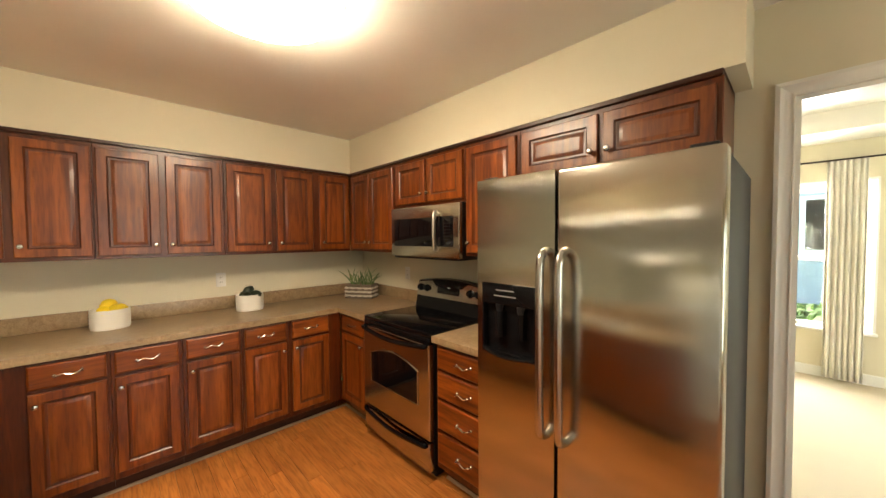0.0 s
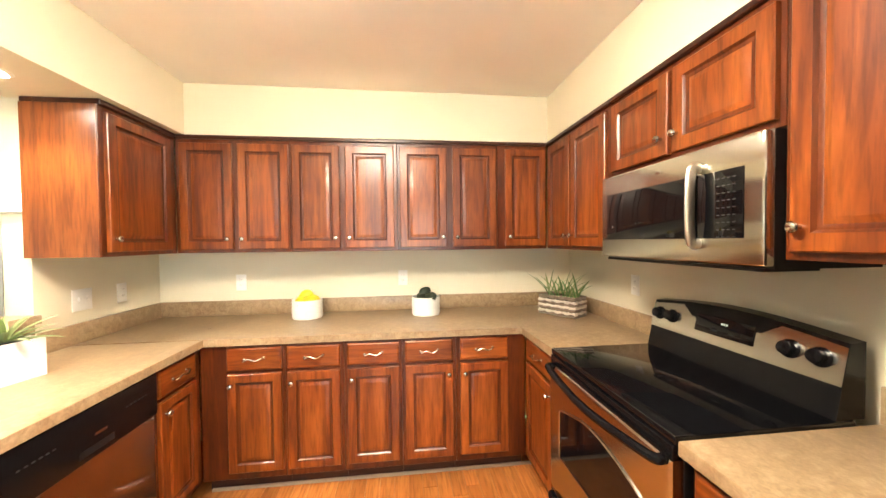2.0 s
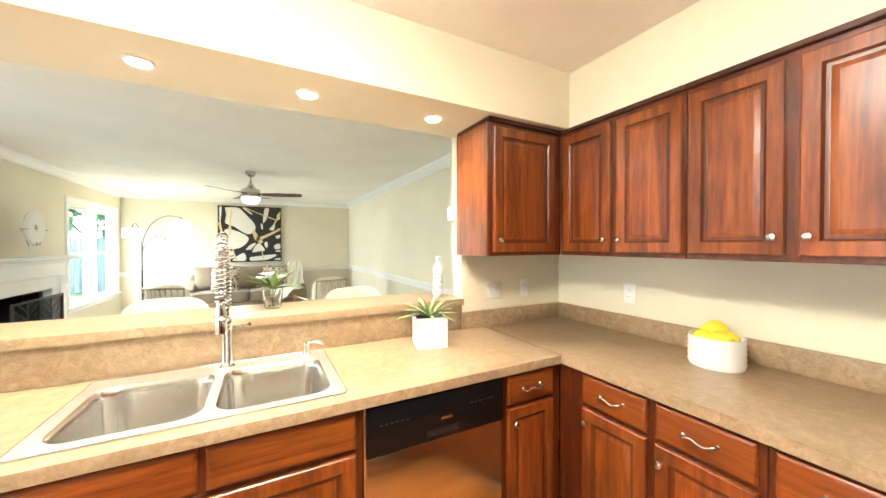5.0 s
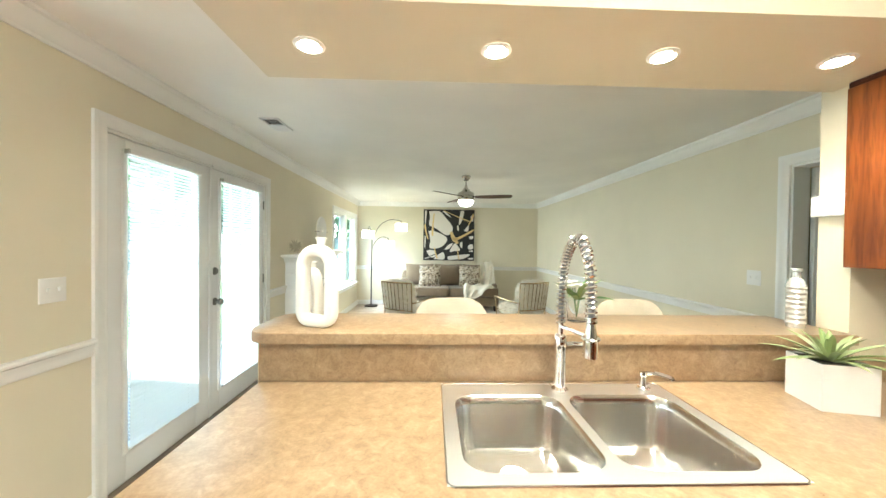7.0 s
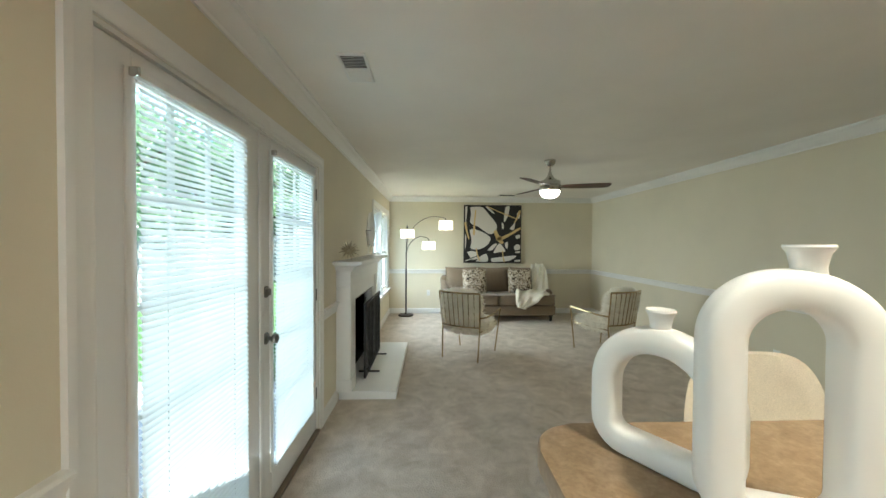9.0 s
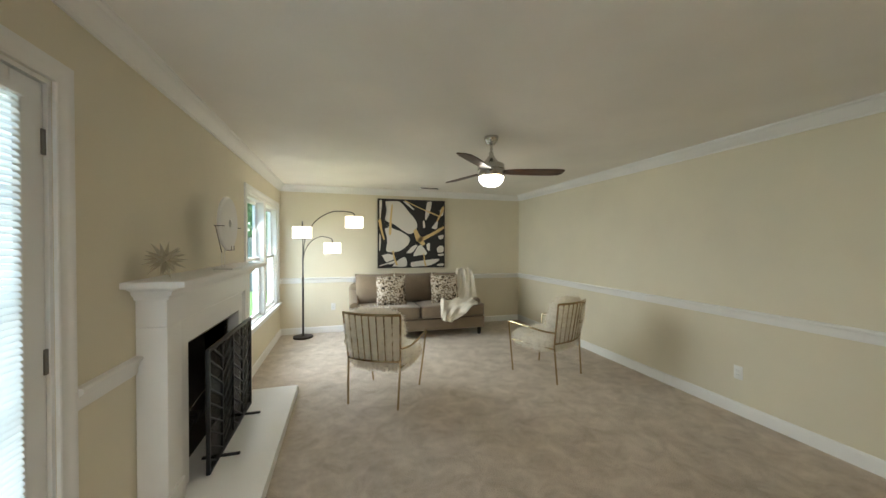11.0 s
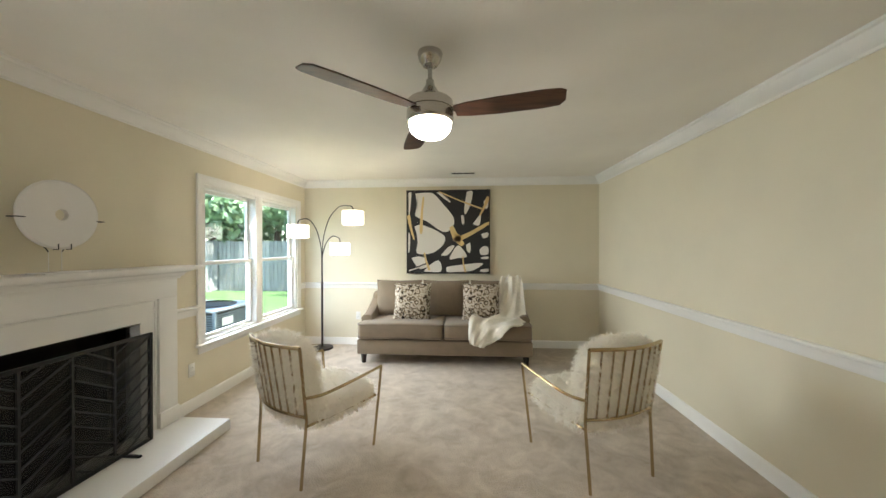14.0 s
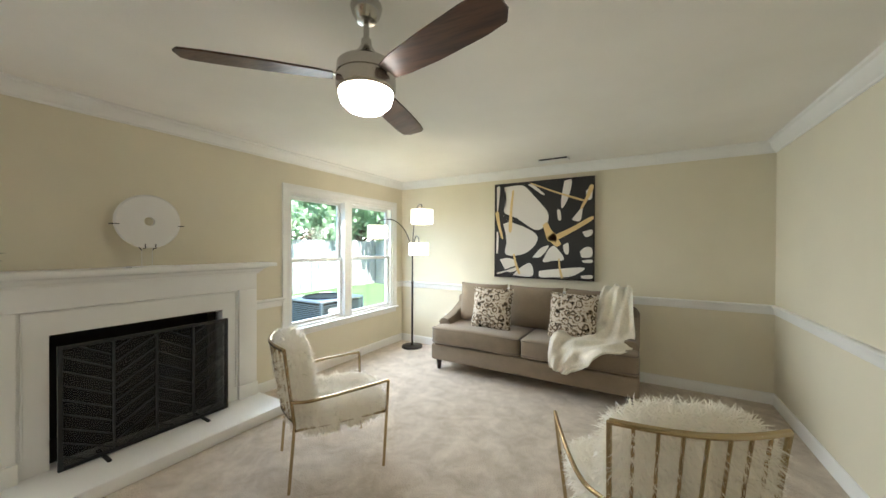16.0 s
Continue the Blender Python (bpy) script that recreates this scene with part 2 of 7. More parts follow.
DOME = emit("lit_dome_glass", (1.0, 0.89, 0.72), 5.76)
FANGLOBE = emit("lit_fan_globe", (1.0, 0.92, 0.8), 3.4)
SHADE = emit("lit_linen_shade", (1.0, 0.87, 0.66), 0.42)
SPOTLENS = emit("lit_downlight_lens", (1.0, 0.92, 0.8), 24.0)


def fabric(name, base, scale=400, rough=0.9, var=0.15, sheen=0.2):
    m, nt, b = mat(name, base, rough, spec=0.2)
    n = tex(nt, "ShaderNodeTexNoise", scale, detail=2)
    g = tex(nt, "ShaderNodeTexNoise", 6, detail=3)
    r = ramp(nt, n.outputs["Fac"], [(0.3, tuple(v * (1 - var) for v in base)), (0.7, tuple(v * (1 + var) for v in base))])
    r2 = ramp(nt, g.outputs["Fac"], [(0.3, (0.9, 0.9, 0.9)), (0.7, (1.06, 1.06, 1.06))])
    nt.links.new(mix(nt, 1.0, r.outputs[0], r2.outputs[0], "MULTIPLY"), b.inputs["Base Color"])
    b.inputs["Sheen Weight"].default_value = sheen
    bump(nt, b, n.outputs["Fac"], 0.4, 0.001)
    return m


SOFA = fabric("taupe_woven_upholstery", (0.235, 0.182, 0.125))
PIPING = fabric("taupe_piping", (0.16, 0.128, 0.1))
STOOLFAB = fabric("cream_boucle", (0.72, 0.63, 0.49))
def furry(name, base):
    """Long pale hair that lets some light through."""
    m, nt, b = mat(name, base, 0.9, spec=0.15)
    g = tex(nt, "ShaderNodeTexNoise", 14, detail=2)
    r = ramp(nt, g.outputs["Fac"], [(0.3, tuple(v * 0.95 for v in base)), (0.7, base)])
    nt.links.new(r.outputs[0], b.inputs["Base Color"])
    t = nt.nodes.new("ShaderNodeBsdfTranslucent")
    t.inputs["Color"].default_value = (*base, 1)
    x = nt.nodes.new("ShaderNodeMixShader")
    x.inputs[0].default_value = 0.55
    nt.links.new(b.outputs[0], x.inputs[1])
    nt.links.new(t.outputs[0], x.inputs[2])
    nt.links.new(x.outputs[0], nt.nodes["Material Output"].inputs[0])
    return m


FUR = furry("cream_fur", (0.98, 0.95, 0.88))
THROW = fabric("ivory_throw", (0.8, 0.75, 0.64), 90, 1.0, 0.12, 0.5)
CANVASWHITE = paint("canvas_white_paint", (0.74, 0.7, 0.63), 0.6, scale=90)
CANVASBLACK = paint("canvas_black_paint", (0.016, 0.015, 0.014), 0.5, scale=60)
CANVASGOLD = mat("canvas_gold_leaf", (0.7, 0.52, 0.24), 0.45, 0.3)[0]
GREEN = paint("succulent_green", (0.21, 0.28, 0.1), 0.45, scale=40)
GREEN2 = paint("aloe_green", (0.09, 0.18, 0.05), 0.45, scale=40)
PALEGREEN = paint("pale_green_leaf", (0.3, 0.36, 0.17), 0.45, scale=40)
LEMON = paint("lemon_peel", (0.82, 0.6, 0.03), 0.4, scale=130)
AVOCADO = paint("avocado_peel", (0.018, 0.028, 0.014), 0.45, scale=110, strength=0.6)

# ---- mesh helpers ----
def link(name, bm, material, parent=None, label="", smooth=True, angle=35):
    me = bpy.data.meshes.new(name)
    bmesh.ops.recalc_face_normals(bm, faces=bm.faces)
    bm.to_mesh(me)
    bm.free()
    for m in (material if isinstance(material, (list, tuple)) else [material]):
        me.materials.append(m)
    if smooth:
        me.shade_smooth()
        me.set_sharp_from_angle(angle=radians(angle))
    ob = new(name, me)
    if parent is not None:
        ob.parent = parent
    if label:
        ob["label"] = label
    return ob


def part(name, bm, material, parent, label=""):
    return link(name, bm, material, parent, label)


def thing(name, m, label, category, group=""):
    ob = new(name)
    ob.empty_display_size = 0.05
    ob.matrix_world = m
    return tagged(ob, label, category, group)


def structure(name, bm, material, label="", category=""):
    return tagged(link(name, bm, material), label, category, kind="structure")


def box(bm, x0, x1, y0, y1, z0, z1, bevel=0.0, seg=2):
    m = Matrix.Translation(((x0 + x1) / 2, (y0 + y1) / 2, (z0 + z1) / 2)) @ Matrix.Diagonal((abs(x1 - x0), abs(y1 - y0), abs(z1 - z0), 1))
    vs = bmesh.ops.create_cube(bm, size=1, matrix=m)["verts"]
    if bevel:
        es = list({e for v in vs for e in v.link_edges})
        bmesh.ops.bevel(bm, geom=es, offset=bevel, segments=seg, affect="EDGES", profile=0.5)
    return bm


def B(*a, **k):
    return box(bmesh.new(), *a, **k)


def cyl(bm, p0, p1, r0, r1=None, seg=16):
    p0, p1 = Vector(p0), Vector(p1)
    d = p1 - p0
    q = d.to_track_quat("Z", "Y").to_matrix().to_4x4()
    bmesh.ops.create_cone(bm, cap_ends=True, segments=seg, radius1=r0, radius2=r0 if r1 is None else r1, depth=d.length,
                          matrix=Matrix.Translation((p0 + p1) / 2) @ q)
    return bm


def C(*a, **k):
    return cyl(bmesh.new(), *a, **k)


def lathe(bm, profile, c=(0, 0, 0), seg=24, m=None):
    """Turn (radius, height) pairs about the z axis at c."""
    rings = []
    for r, z in profile:
        if r < 1e-5:
            rings.append([bm.verts.new((c[0], c[1], c[2] + z))])
        else:
            rings.append([bm.verts.new((c[0] + r * math.cos(2 * math.pi * i / seg), c[1] + r * math.sin(2 * math.pi * i / seg), c[2] + z)) for i in range(seg)])
    for a, b in zip(rings, rings[1:]):
        for i in range(seg):
            j = (i + 1) % seg
            if len(a) == 1 and len(b) == 1:
                continue
            if len(a) == 1:
                bm.faces.new((a[0], b[i], b[j]))
            elif len(b) == 1:
                bm.faces.new((a[i], a[j], b[0]))
            else:
                bm.faces.new((a[i], a[j], b[j], b[i]))
    for r in (rings[0], rings[-1]):
        if len(r) > 1:
            bm.faces.new(r)
    if m is not None:
        bmesh.ops.transform(bm, matrix=m, verts=[v for r in rings for v in r])
    return bm


def L(*a, **k):
    return lathe(bmesh.new(), *a, **k)


def tube(bm, pts, r, seg=10, closed=False, radii=None, flat=1.0):
    """A round bar along points."""
    pts = [Vector(p) for p in pts]
    n = len(pts)
    rings, up = [], None
    for i, p in enumerate(pts):
        a = pts[(i - 1) % n] if closed or i > 0 else p
        b = pts[(i + 1) % n] if closed or i < n - 1 else p
        t = (b - a).normalized()
        if up is None:
            up = Vector((0, 0, 1)) if abs(t.z) < 0.9 else Vector((1, 0, 0))
        s = t.cross(up).normalized()
        up = s.cross(t).normalized()
        rr = radii[i] if radii else r
        rings.append([bm.verts.new(p + rr * (math.cos(2 * math.pi * k / seg) * s + flat * math.sin(2 * math.pi * k / seg) * up)) for k in range(seg)])
    for i in range(n if closed else n - 1):
        a, b = rings[i], rings[(i + 1) % n]
        for k in range(seg):
            bm.faces.new((a[k], a[(k + 1) % seg], b[(k + 1) % seg], b[k]))
    if not closed:
        bm.faces.new(rings[0])
        bm.faces.new(rings[-1])
    return bm


def T(*a, **k):
    return tube(bmesh.new(), *a, **k)


def smooth_path(pts, n=8):
    """Catmull-Rom through points."""
    p = [Vector(q) for q in pts]
    p = [2 * p[0] - p[1]] + p + [2 * p[-1] - p[-2]]
    out = []
    for i in range(1, len(p) - 2):
        for k in range(n):
            t = k / n
            out.append(0.5 * (2 * p[i] + (p[i + 1] - p[i - 1]) * t + (2 * p[i - 1] - 5 * p[i] + 4 * p[i + 1] - p[i + 2]) * t * t
                              + (3 * p[i] - p[i - 1] - 3 * p[i + 1] + p[i + 2]) * t ** 3))
    return out + [p[-2]]


def framed(bm, x0, x1, z0, z1, rings, back):
    """A panel facing -y: rings of (inset, y) from its edge to its middle, and the y of its back."""
    loops = []
    for ins, y in [(0, back)] + list(rings):
        loops.append([bm.verts.new(c) for c in ((x0 + ins, y, z0 + ins), (x1 - ins, y, z0 + ins), (x1 - ins, y, z1 - ins), (x0 + ins, y, z1 - ins))])
    for a, b in zip(loops, loops[1:]):
        for i in range(4):
            bm.faces.new((a[i], a[(i + 1) % 4], b[(i + 1) % 4], b[i]))
    bm.faces.new(loops[0])
    bm.faces.new(loops[-1])
    return bm


def extrude_profile(bm, prof, p0, p1, out, up=(0, 0, 1), miter0=0.0, miter1=0.0):
    """A moulding: (out, up) pairs swept from p0 to p1. miter: how far the end shifts along the run for each metre out."""
    p0, p1, o, u = Vector(p0), Vector(p1), Vector(out), Vector(up)
    d = (p1 - p0).normalized()
    a = [bm.verts.new(p0 + o * x + u * y + d * (miter0 * x)) for x, y in prof]
    b = [bm.verts.new(p1 + o * x + u * y - d * (miter1 * x)) for x, y in prof]
    n = len(prof)
    for i in range(n):
        bm.faces.new((a[i], a[(i + 1) % n], b[(i + 1) % n], b[i]))
    bm.faces.new(a)
    bm.faces.new(b)
    return bm


def superbox(bm, w, d, h, e=0.35, c=(0, 0, 0), nu=28, nv=14, m=None, droop=None):
    """A soft, padded block."""
    def f(v, ex):
        return math.copysign(abs(v) ** ex, v)
    vs = []
    for j in range(nv + 1):
        ph = -math.pi / 2 + math.pi * j / nv
        row = []
        for i in range(nu):
            th = 2 * math.pi * i / nu
            x, y, z = w / 2 * f(math.cos(ph), e) * f(math.cos(th), e), d / 2 * f(math.cos(ph), e) * f(math.sin(th), e), h / 2 * f(math.sin(ph), e)
            p = Vector((x, y, z))
            if droop:
                p = droop(p)
            row.append(bm.verts.new(p + Vector(c)))
        vs.append(row)
    for j in range(nv):
        for i in range(nu):
            k = (i + 1) % nu
            bm.faces.new((vs[j][i], vs[j][k], vs[j + 1][k], vs[j + 1][i]))
    bmesh.ops.remove_doubles(bm, verts=[v for r in (vs[0], vs[-1]) for v in r], dist=1e-4)
    if m is not None:
        bmesh.ops.transform(bm, matrix=m, verts=[v for v in bm.verts])
    return bm


def S(*a, **k):
    return superbox(bmesh.new(), *a, **k)

# ---- the large structure ----
XW, XE, YN, YS, CEILZ = -3.2, 1.1, 1.95, -7.9, 2.435   # west, east, kitchen's far wall, living room's far wall, ceiling
YB, SOF = -1.12, 2.11                                     # kitchen face of the bar wall, underside of the bulkheads
NOOK = 2.9                                                # the breakfast side of the kitchen is wider

structure("floor_kitchen", B(XW, NOOK, -1.18, YN + 0.12, -0.12, -0.012), OAK_FLOOR, "oak strip floor of the kitchen", "floor")
structure("floor_living_room", B(XW, XE + 0.02, YS - 0.1, -1.18, -0.12, 0.0), CARPET, "greige plush carpet of the living room", "carpet")
structure("floor_dining_room", B(-1.5, 2.6, YN + 0.12, 5.6, -0.12, -0.004), paint("pale_dining_carpet", (0.62, 0.53, 0.4), 0.95, scale=200, strength=0.6), "pale beige carpet of the dining room", "floor")
bm = B(XW - 0.15, XE + 0.3, YS - 0.15, -1.25, CEILZ, CEILZ + 0.12)
box(bm, XW - 0.15, NOOK + 0.1, -1.25, YN + 0.06, CEILZ, CEILZ + 0.12)
structure("ceiling", bm, CEIL, "white textured ceiling", "ceiling")

structure("wall_west", B(XW - 0.12, XW, YS - 0.12, -2.12, 0, CEILZ), WALL, "cream painted wall", "wall")
bm = B(XW - 0.12, XW, -1.32, YN + 0.12, 0, CEILZ)
box(bm, XW - 0.12, XW, -2.12, -1.32, 2.03, CEILZ)
structure("wall_west_kitchen", bm, WALL, "cream painted wall with a doorway", "wall")
structure("wall_south", B(XW, XE + 0.12, YS - 0.12, YS, 0, CEILZ), WALL, "cream painted wall behind the sofa", "wall")

# east wall with the french doors, the firebox and the window
bm = bmesh.new()
E0, E1 = XE, XE + 0.14
DY0, DY1, DZ = -3.45, -1.69, 2.05          # french door opening
FY0, FY1, FZ0, FZ1 = -5.21, -4.22, 0.08, 0.905   # firebox
WY0, WY1, WZ0, WZ1 = -7.66, -5.93, 0.56, 2.03     # window opening
box(bm, E0, E1, DY1, -1.13, 0, CEILZ)
box(bm, E0, E1, DY0, DY1, DZ, CEILZ)
box(bm, E0, E1, FY1, DY0, 0, CEILZ)
box(bm, E0, E1, FY0, FY1, FZ1, CEILZ)
box(bm, E0, E1, WY1, FY0, 0, CEILZ)
box(bm, E0, E1, WY0, WY1, 0, WZ0)
box(bm, E0, E1, WY0, WY1, WZ1, CEILZ)
box(bm, E0, E1, YS, WY0, 0, CEILZ)
structure("wall_east", bm, WALL, "cream painted wall with doors, fireplace and window", "wall")
structure("wall_nook_return", B(XE + 0.14, NOOK, -1.25, -1.13, 0, CEILZ), WALL, "cream painted wall of the breakfast nook", "wall")
bm = bmesh.new()
for a, b, c, d in ((-1.25, -0.35, 0, CEILZ), (1.35, YN + 0.12, 0, CEILZ), (-0.35, 1.35, 0, 0.55), (-0.35, 1.35, 2.05, CEILZ)):
    box(bm, NOOK, NOOK + 0.12, a, b, c, d)
structure("wall_nook_east", bm, WALL, "cream painted wall of the breakfast nook", "wall")

# kitchen's north wall with the cased doorway to the dining room
bm = bmesh.new()
OX0, OX1, OZ = 0.117, 1.0, 2.04
box(bm, XW, OX0, YN, YN + 0.12, 0, CEILZ)
box(bm, OX0, OX1, YN, YN + 0.12, OZ, CEILZ)
box(bm, OX1, NOOK, YN, YN + 0.12, 0, CEILZ)
structure("wall_north", bm, WALL, "cream painted kitchen wall with a doorway", "wall")
# short wall carrying the cabinet and the knee wall of the bar
bm = B(XW, -2.37, YB - 0.12, YB, 0, CEILZ - 0.001)
structure("wall_bar_column", bm, WALL, "cream painted wall stub beside the bar", "wall")
structure("wall_bar_knee", B(-2.37, 0.0, YB - 0.13, YB - 0.012, 0, 1.058), WALL, "low wall under the breakfast bar", "wall")
# bulkheads
structure("bulkhead_bar", B(XW, 0.0, -1.2, -0.745, SOF, CEILZ - 0.001), WALL, "cream bulkhead over the bar with downlights", "bulkhead")
structure("bulkhead_west", B(XW, -2.885, -0.745, 1.63, SOF + 0.001, CEILZ - 0.001), WALL, "cream bulkhead over the wall cabinets", "bulkhead")
structure("bulkhead_north", B(XW, -0.012, 1.63, YN, SOF + 0.001, CEILZ - 0.001), WALL, "cream bulkhead over the wall cabinets", "bulkhead")

# dining room beyond the doorway
bm = bmesh.new()
DNY = 5.3
box(bm, -1.5, -0.05, DNY, DNY + 0.12, 0, 2.7)
box(bm, -0.05, 0.62, DNY, DNY + 0.12, 0, 0.52)
box(bm, -0.05, 0.62, DNY, DNY + 0.12, 1.98, 2.7)
box(bm, 0.62, 2.6, DNY, DNY + 0.12, 0, 2.7)
structure("wall_dining_north", bm, WALL, "cream dining room wall with a window", "wall")
bm = B(2.5, 2.62, YN + 0.12, 2.9, 0, 2.7)
box(bm, 2.5, 2.62, 4.3, DNY, 0, 2.7)
box(bm, 2.5, 2.62, 2.9, 4.3, 0, 0.52)
box(bm, 2.5, 2.62, 2.9, 4.3, 1.98, 2.7)
structure("wall_dining_east", bm, WALL, "cream dining room wall", "wall")
structure("wall_dining_west", B(-1.62, -1.5, YN + 0.12, DNY, 0, 2.7), WALL, "cream dining room wall", "wall")
bm = B(-1.5, 2.6, YN + 0.12, 2.75, CEILZ, 2.75)
box(bm, -1.5, 2.6, 4.7, DNY, CEILZ, 2.75)
box(bm, -1.5, -0.6, 2.75, 4.7, CEILZ, 2.75)
box(bm, 1.9, 2.6, 2.75, 4.7, CEILZ, 2.75)
box(bm, -0.6, 1.9, 2.75, 4.7, 2.62, 2.75)
structure("ceiling_dining", bm, CEIL, "white tray ceiling of the dining room", "ceiling")
# hall beyond the doorway in the west wall
bm = B(-4.6, -4.5, -2.5, -0.9, 0, CEILZ)
box(bm, -4.5, XW - 0.12, -2.6, -2.5, 0, CEILZ)
box(bm, -4.5, XW - 0.12, -0.9, -0.8, 0, CEILZ)
structure("wall_hall", bm, WALL, "cream hall wall", "wall")
structure("floor_hall", B(-4.6, XW, -2.6, -0.8, -0.12, -0.002), CARPET, "greige carpet in the hall", "carpet")
structure("ceiling_hall", B(-4.6, XW - 0.151, -2.6, -0.8, CEILZ, CEILZ + 0.1), CEIL, "white hall ceiling", "ceiling")

# mouldings
RAIL = [(0, 0), (0.008, 0), (0.014, 0.012), (0.012, 0.03), (0.018, 0.045), (0.02, 0.06), (0.034, 0.07), (0.036, 0.082), (0.028, 0.09), (0, 0.09)]
BASEB = [(0, 0), (0.016, 0), (0.016, 0.085), (0.012, 0.1), (0.006, 0.106), (0, 0.106)]
CROWN = [(0, 0), (0.012, 0), (0.016, 0.014), (0.034, 0.026), (0.058, 0.06), (0.066, 0.082), (0.082, 0.088), (0.085, 0.102), (0, 0.102)]


def moulding(name, prof, runs, z, label, category):
    for p0, p1, o, m0, m1 in runs:
        bm = extrude_profile(bmesh.new(), prof, (*p0, z), (*p1, z), (*o, 0), miter0=m0, miter1=m1)
        structure(name, bm, TRIM, label, category)


e = (-1, 0)
LR_RUNS = [((XW, -2.19), (XW, YS), (1, 0), 0, 1), ((XW, YS), (XE, YS), (0, 1), 1, 1)]
moulding("chair_rail", RAIL, LR_RUNS + [((XE, YS), (XE, -7.74), e, 1, 0), ((XE, -5.865), (XE, -5.5), e, 0, 0), ((XE, -3.93), (XE, -3.53), e, 0, 0),
                                        ((XE, -1.615), (XE, -1.13), e, 0, -1), ((XE, -1.13), (NOOK, -1.13), (0, 1), -1, 1)], 0.835, "white moulded chair rail", "chair rail")
moulding("baseboard", BASEB, LR_RUNS + [((XE, YS), (XE, -5.5), e, 1, 0), ((XE, -3.94), (XE, -3.53), e, 0, 0), ((XE, -1.615), (XE, -1.13), e, 0, -1),
                                        ((XE, -1.13), (NOOK, -1.13), (0, 1), -1, 1)], 0.0, "white baseboard", "baseboard")
moulding("crown_moulding", CROWN, [((XW, -1.24), (XW, YS), (1, 0), 0, 1), ((XW, YS), (XE, YS), (0, 1), 1, 1), ((XE, YS), (XE, -1.13), e, 1, 0)], CEILZ - 0.1025, "white crown moulding", "crown moulding")
moulding("baseboard", BASEB, [((OX1 + 0.1, YN), (NOOK, YN), (0, -1), 0, 0), ((NOOK, YN), (NOOK, -1.13), (-1, 0), 0, 1), ((2.5, DNY), (-1.5, DNY), (0, -1), 0, 0)], 0.0, "white baseboard", "baseboard")
moulding("chair_rail", RAIL, [((2.5, DNY), (0.78, DNY), (0, -1), 0, 0)], 0.835, "white moulded chair rail", "chair rail")

# ---- kitchen: cabinets ----
DOOR_RINGS = [(0, -0.016), (0.004, -0.02), (0.048, -0.02), (0.052, -0.0165), (0.056, -0.012), (0.064, -0.012), (0.068, -0.0105), (0.084, -0.0165), (0.088, -0.0165)]
DRAWER_RINGS = [(0, -0.013), (0.004, -0.017), (0.01, -0.02), (0.014, -0.02)]


def knob(parent, x, z, y=-0.02):
    m = Matrix.Translation((x, y, z)) @ Matrix.Rotation(radians(90), 4, "X")
    part("knob", L([(0.006, 0), (0.005, 0.012), (0.008, 0.016), (0.0135, 0.019), (0.0145, 0.024), (0.012, 0.029), (0.006, 0.031), (0, 0.0315)], seg=16, m=m), NICKEL, parent, "satin nickel knob")


def pull(parent, x, z, y=-0.02):
    pts = [(x - 0.05, y + 0.002, z - 0.004), (x - 0.046, y - 0.02, z - 0.006), (x - 0.02, y - 0.024, z + 0.006), (x, y - 0.025, z), (x + 0.02, y - 0.024, z - 0.005), (x + 0.046, y - 0.02, z + 0.006), (x + 0.05, y + 0.002, z + 0.004)]
    bm = tube(bmesh.new(), smooth_path(pts, 5), 0.0048, 8)
    for sx, dz in ((-0.05, -0.004), (0.05, 0.004)):
        cyl(bm, (x + sx, y, z + dz), (x + sx, y - 0.004, z + dz), 0.009, 0.006, 12)
    part("pull", bm, NICKEL, parent, "wavy satin nickel pull")


def leaf_door(parent, x0, x1, z0, z1, knob_x=None, knob_z=None, rings=DOOR_RINGS, name="door", material=None):
    k = min(1.0, (x1 - x0) / 0.3)
    d = part(name, framed(bmesh.new(), x0, x1, z0, z1, [(i * k, y) for i, y in rings], 0.0), material or CHERRY, parent)
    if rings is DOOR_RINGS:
        # the groove faces round the panel take the darker frame colour
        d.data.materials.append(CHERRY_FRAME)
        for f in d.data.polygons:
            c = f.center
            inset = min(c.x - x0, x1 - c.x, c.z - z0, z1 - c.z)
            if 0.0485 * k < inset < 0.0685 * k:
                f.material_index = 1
    if knob_x is not None:
        knob(d, knob_x, knob_z)
    return d


def carcass(parent, w, d, z0, z1, material=None):
    part("body", B(0, w, 0.001, d, z0, z1, bevel=0.002, seg=1), material or CHERRY_FRAME, parent)


def wall_cabinet(m, w, d, z0, z1, doors, label, group="wall cabinets", end=None):
    """Local x runs along the wall, the doors face -y. doors: (x0, x1, side of the knob)."""
    ob = thing("wall_cabinet", m, label, "kitchen cabinet", group)
    carcass(ob, w, d, z0, z1)
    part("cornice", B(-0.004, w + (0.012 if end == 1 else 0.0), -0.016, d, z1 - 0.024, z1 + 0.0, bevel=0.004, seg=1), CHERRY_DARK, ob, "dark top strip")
    for x0, x1, side in doors:
        kx = x0 + 0.026 if side < 0 else x1 - 0.026
        leaf_door(ob, x0, x1, z0 + 0.022, z1 - 0.05, kx, z0 + 0.086)
    return ob


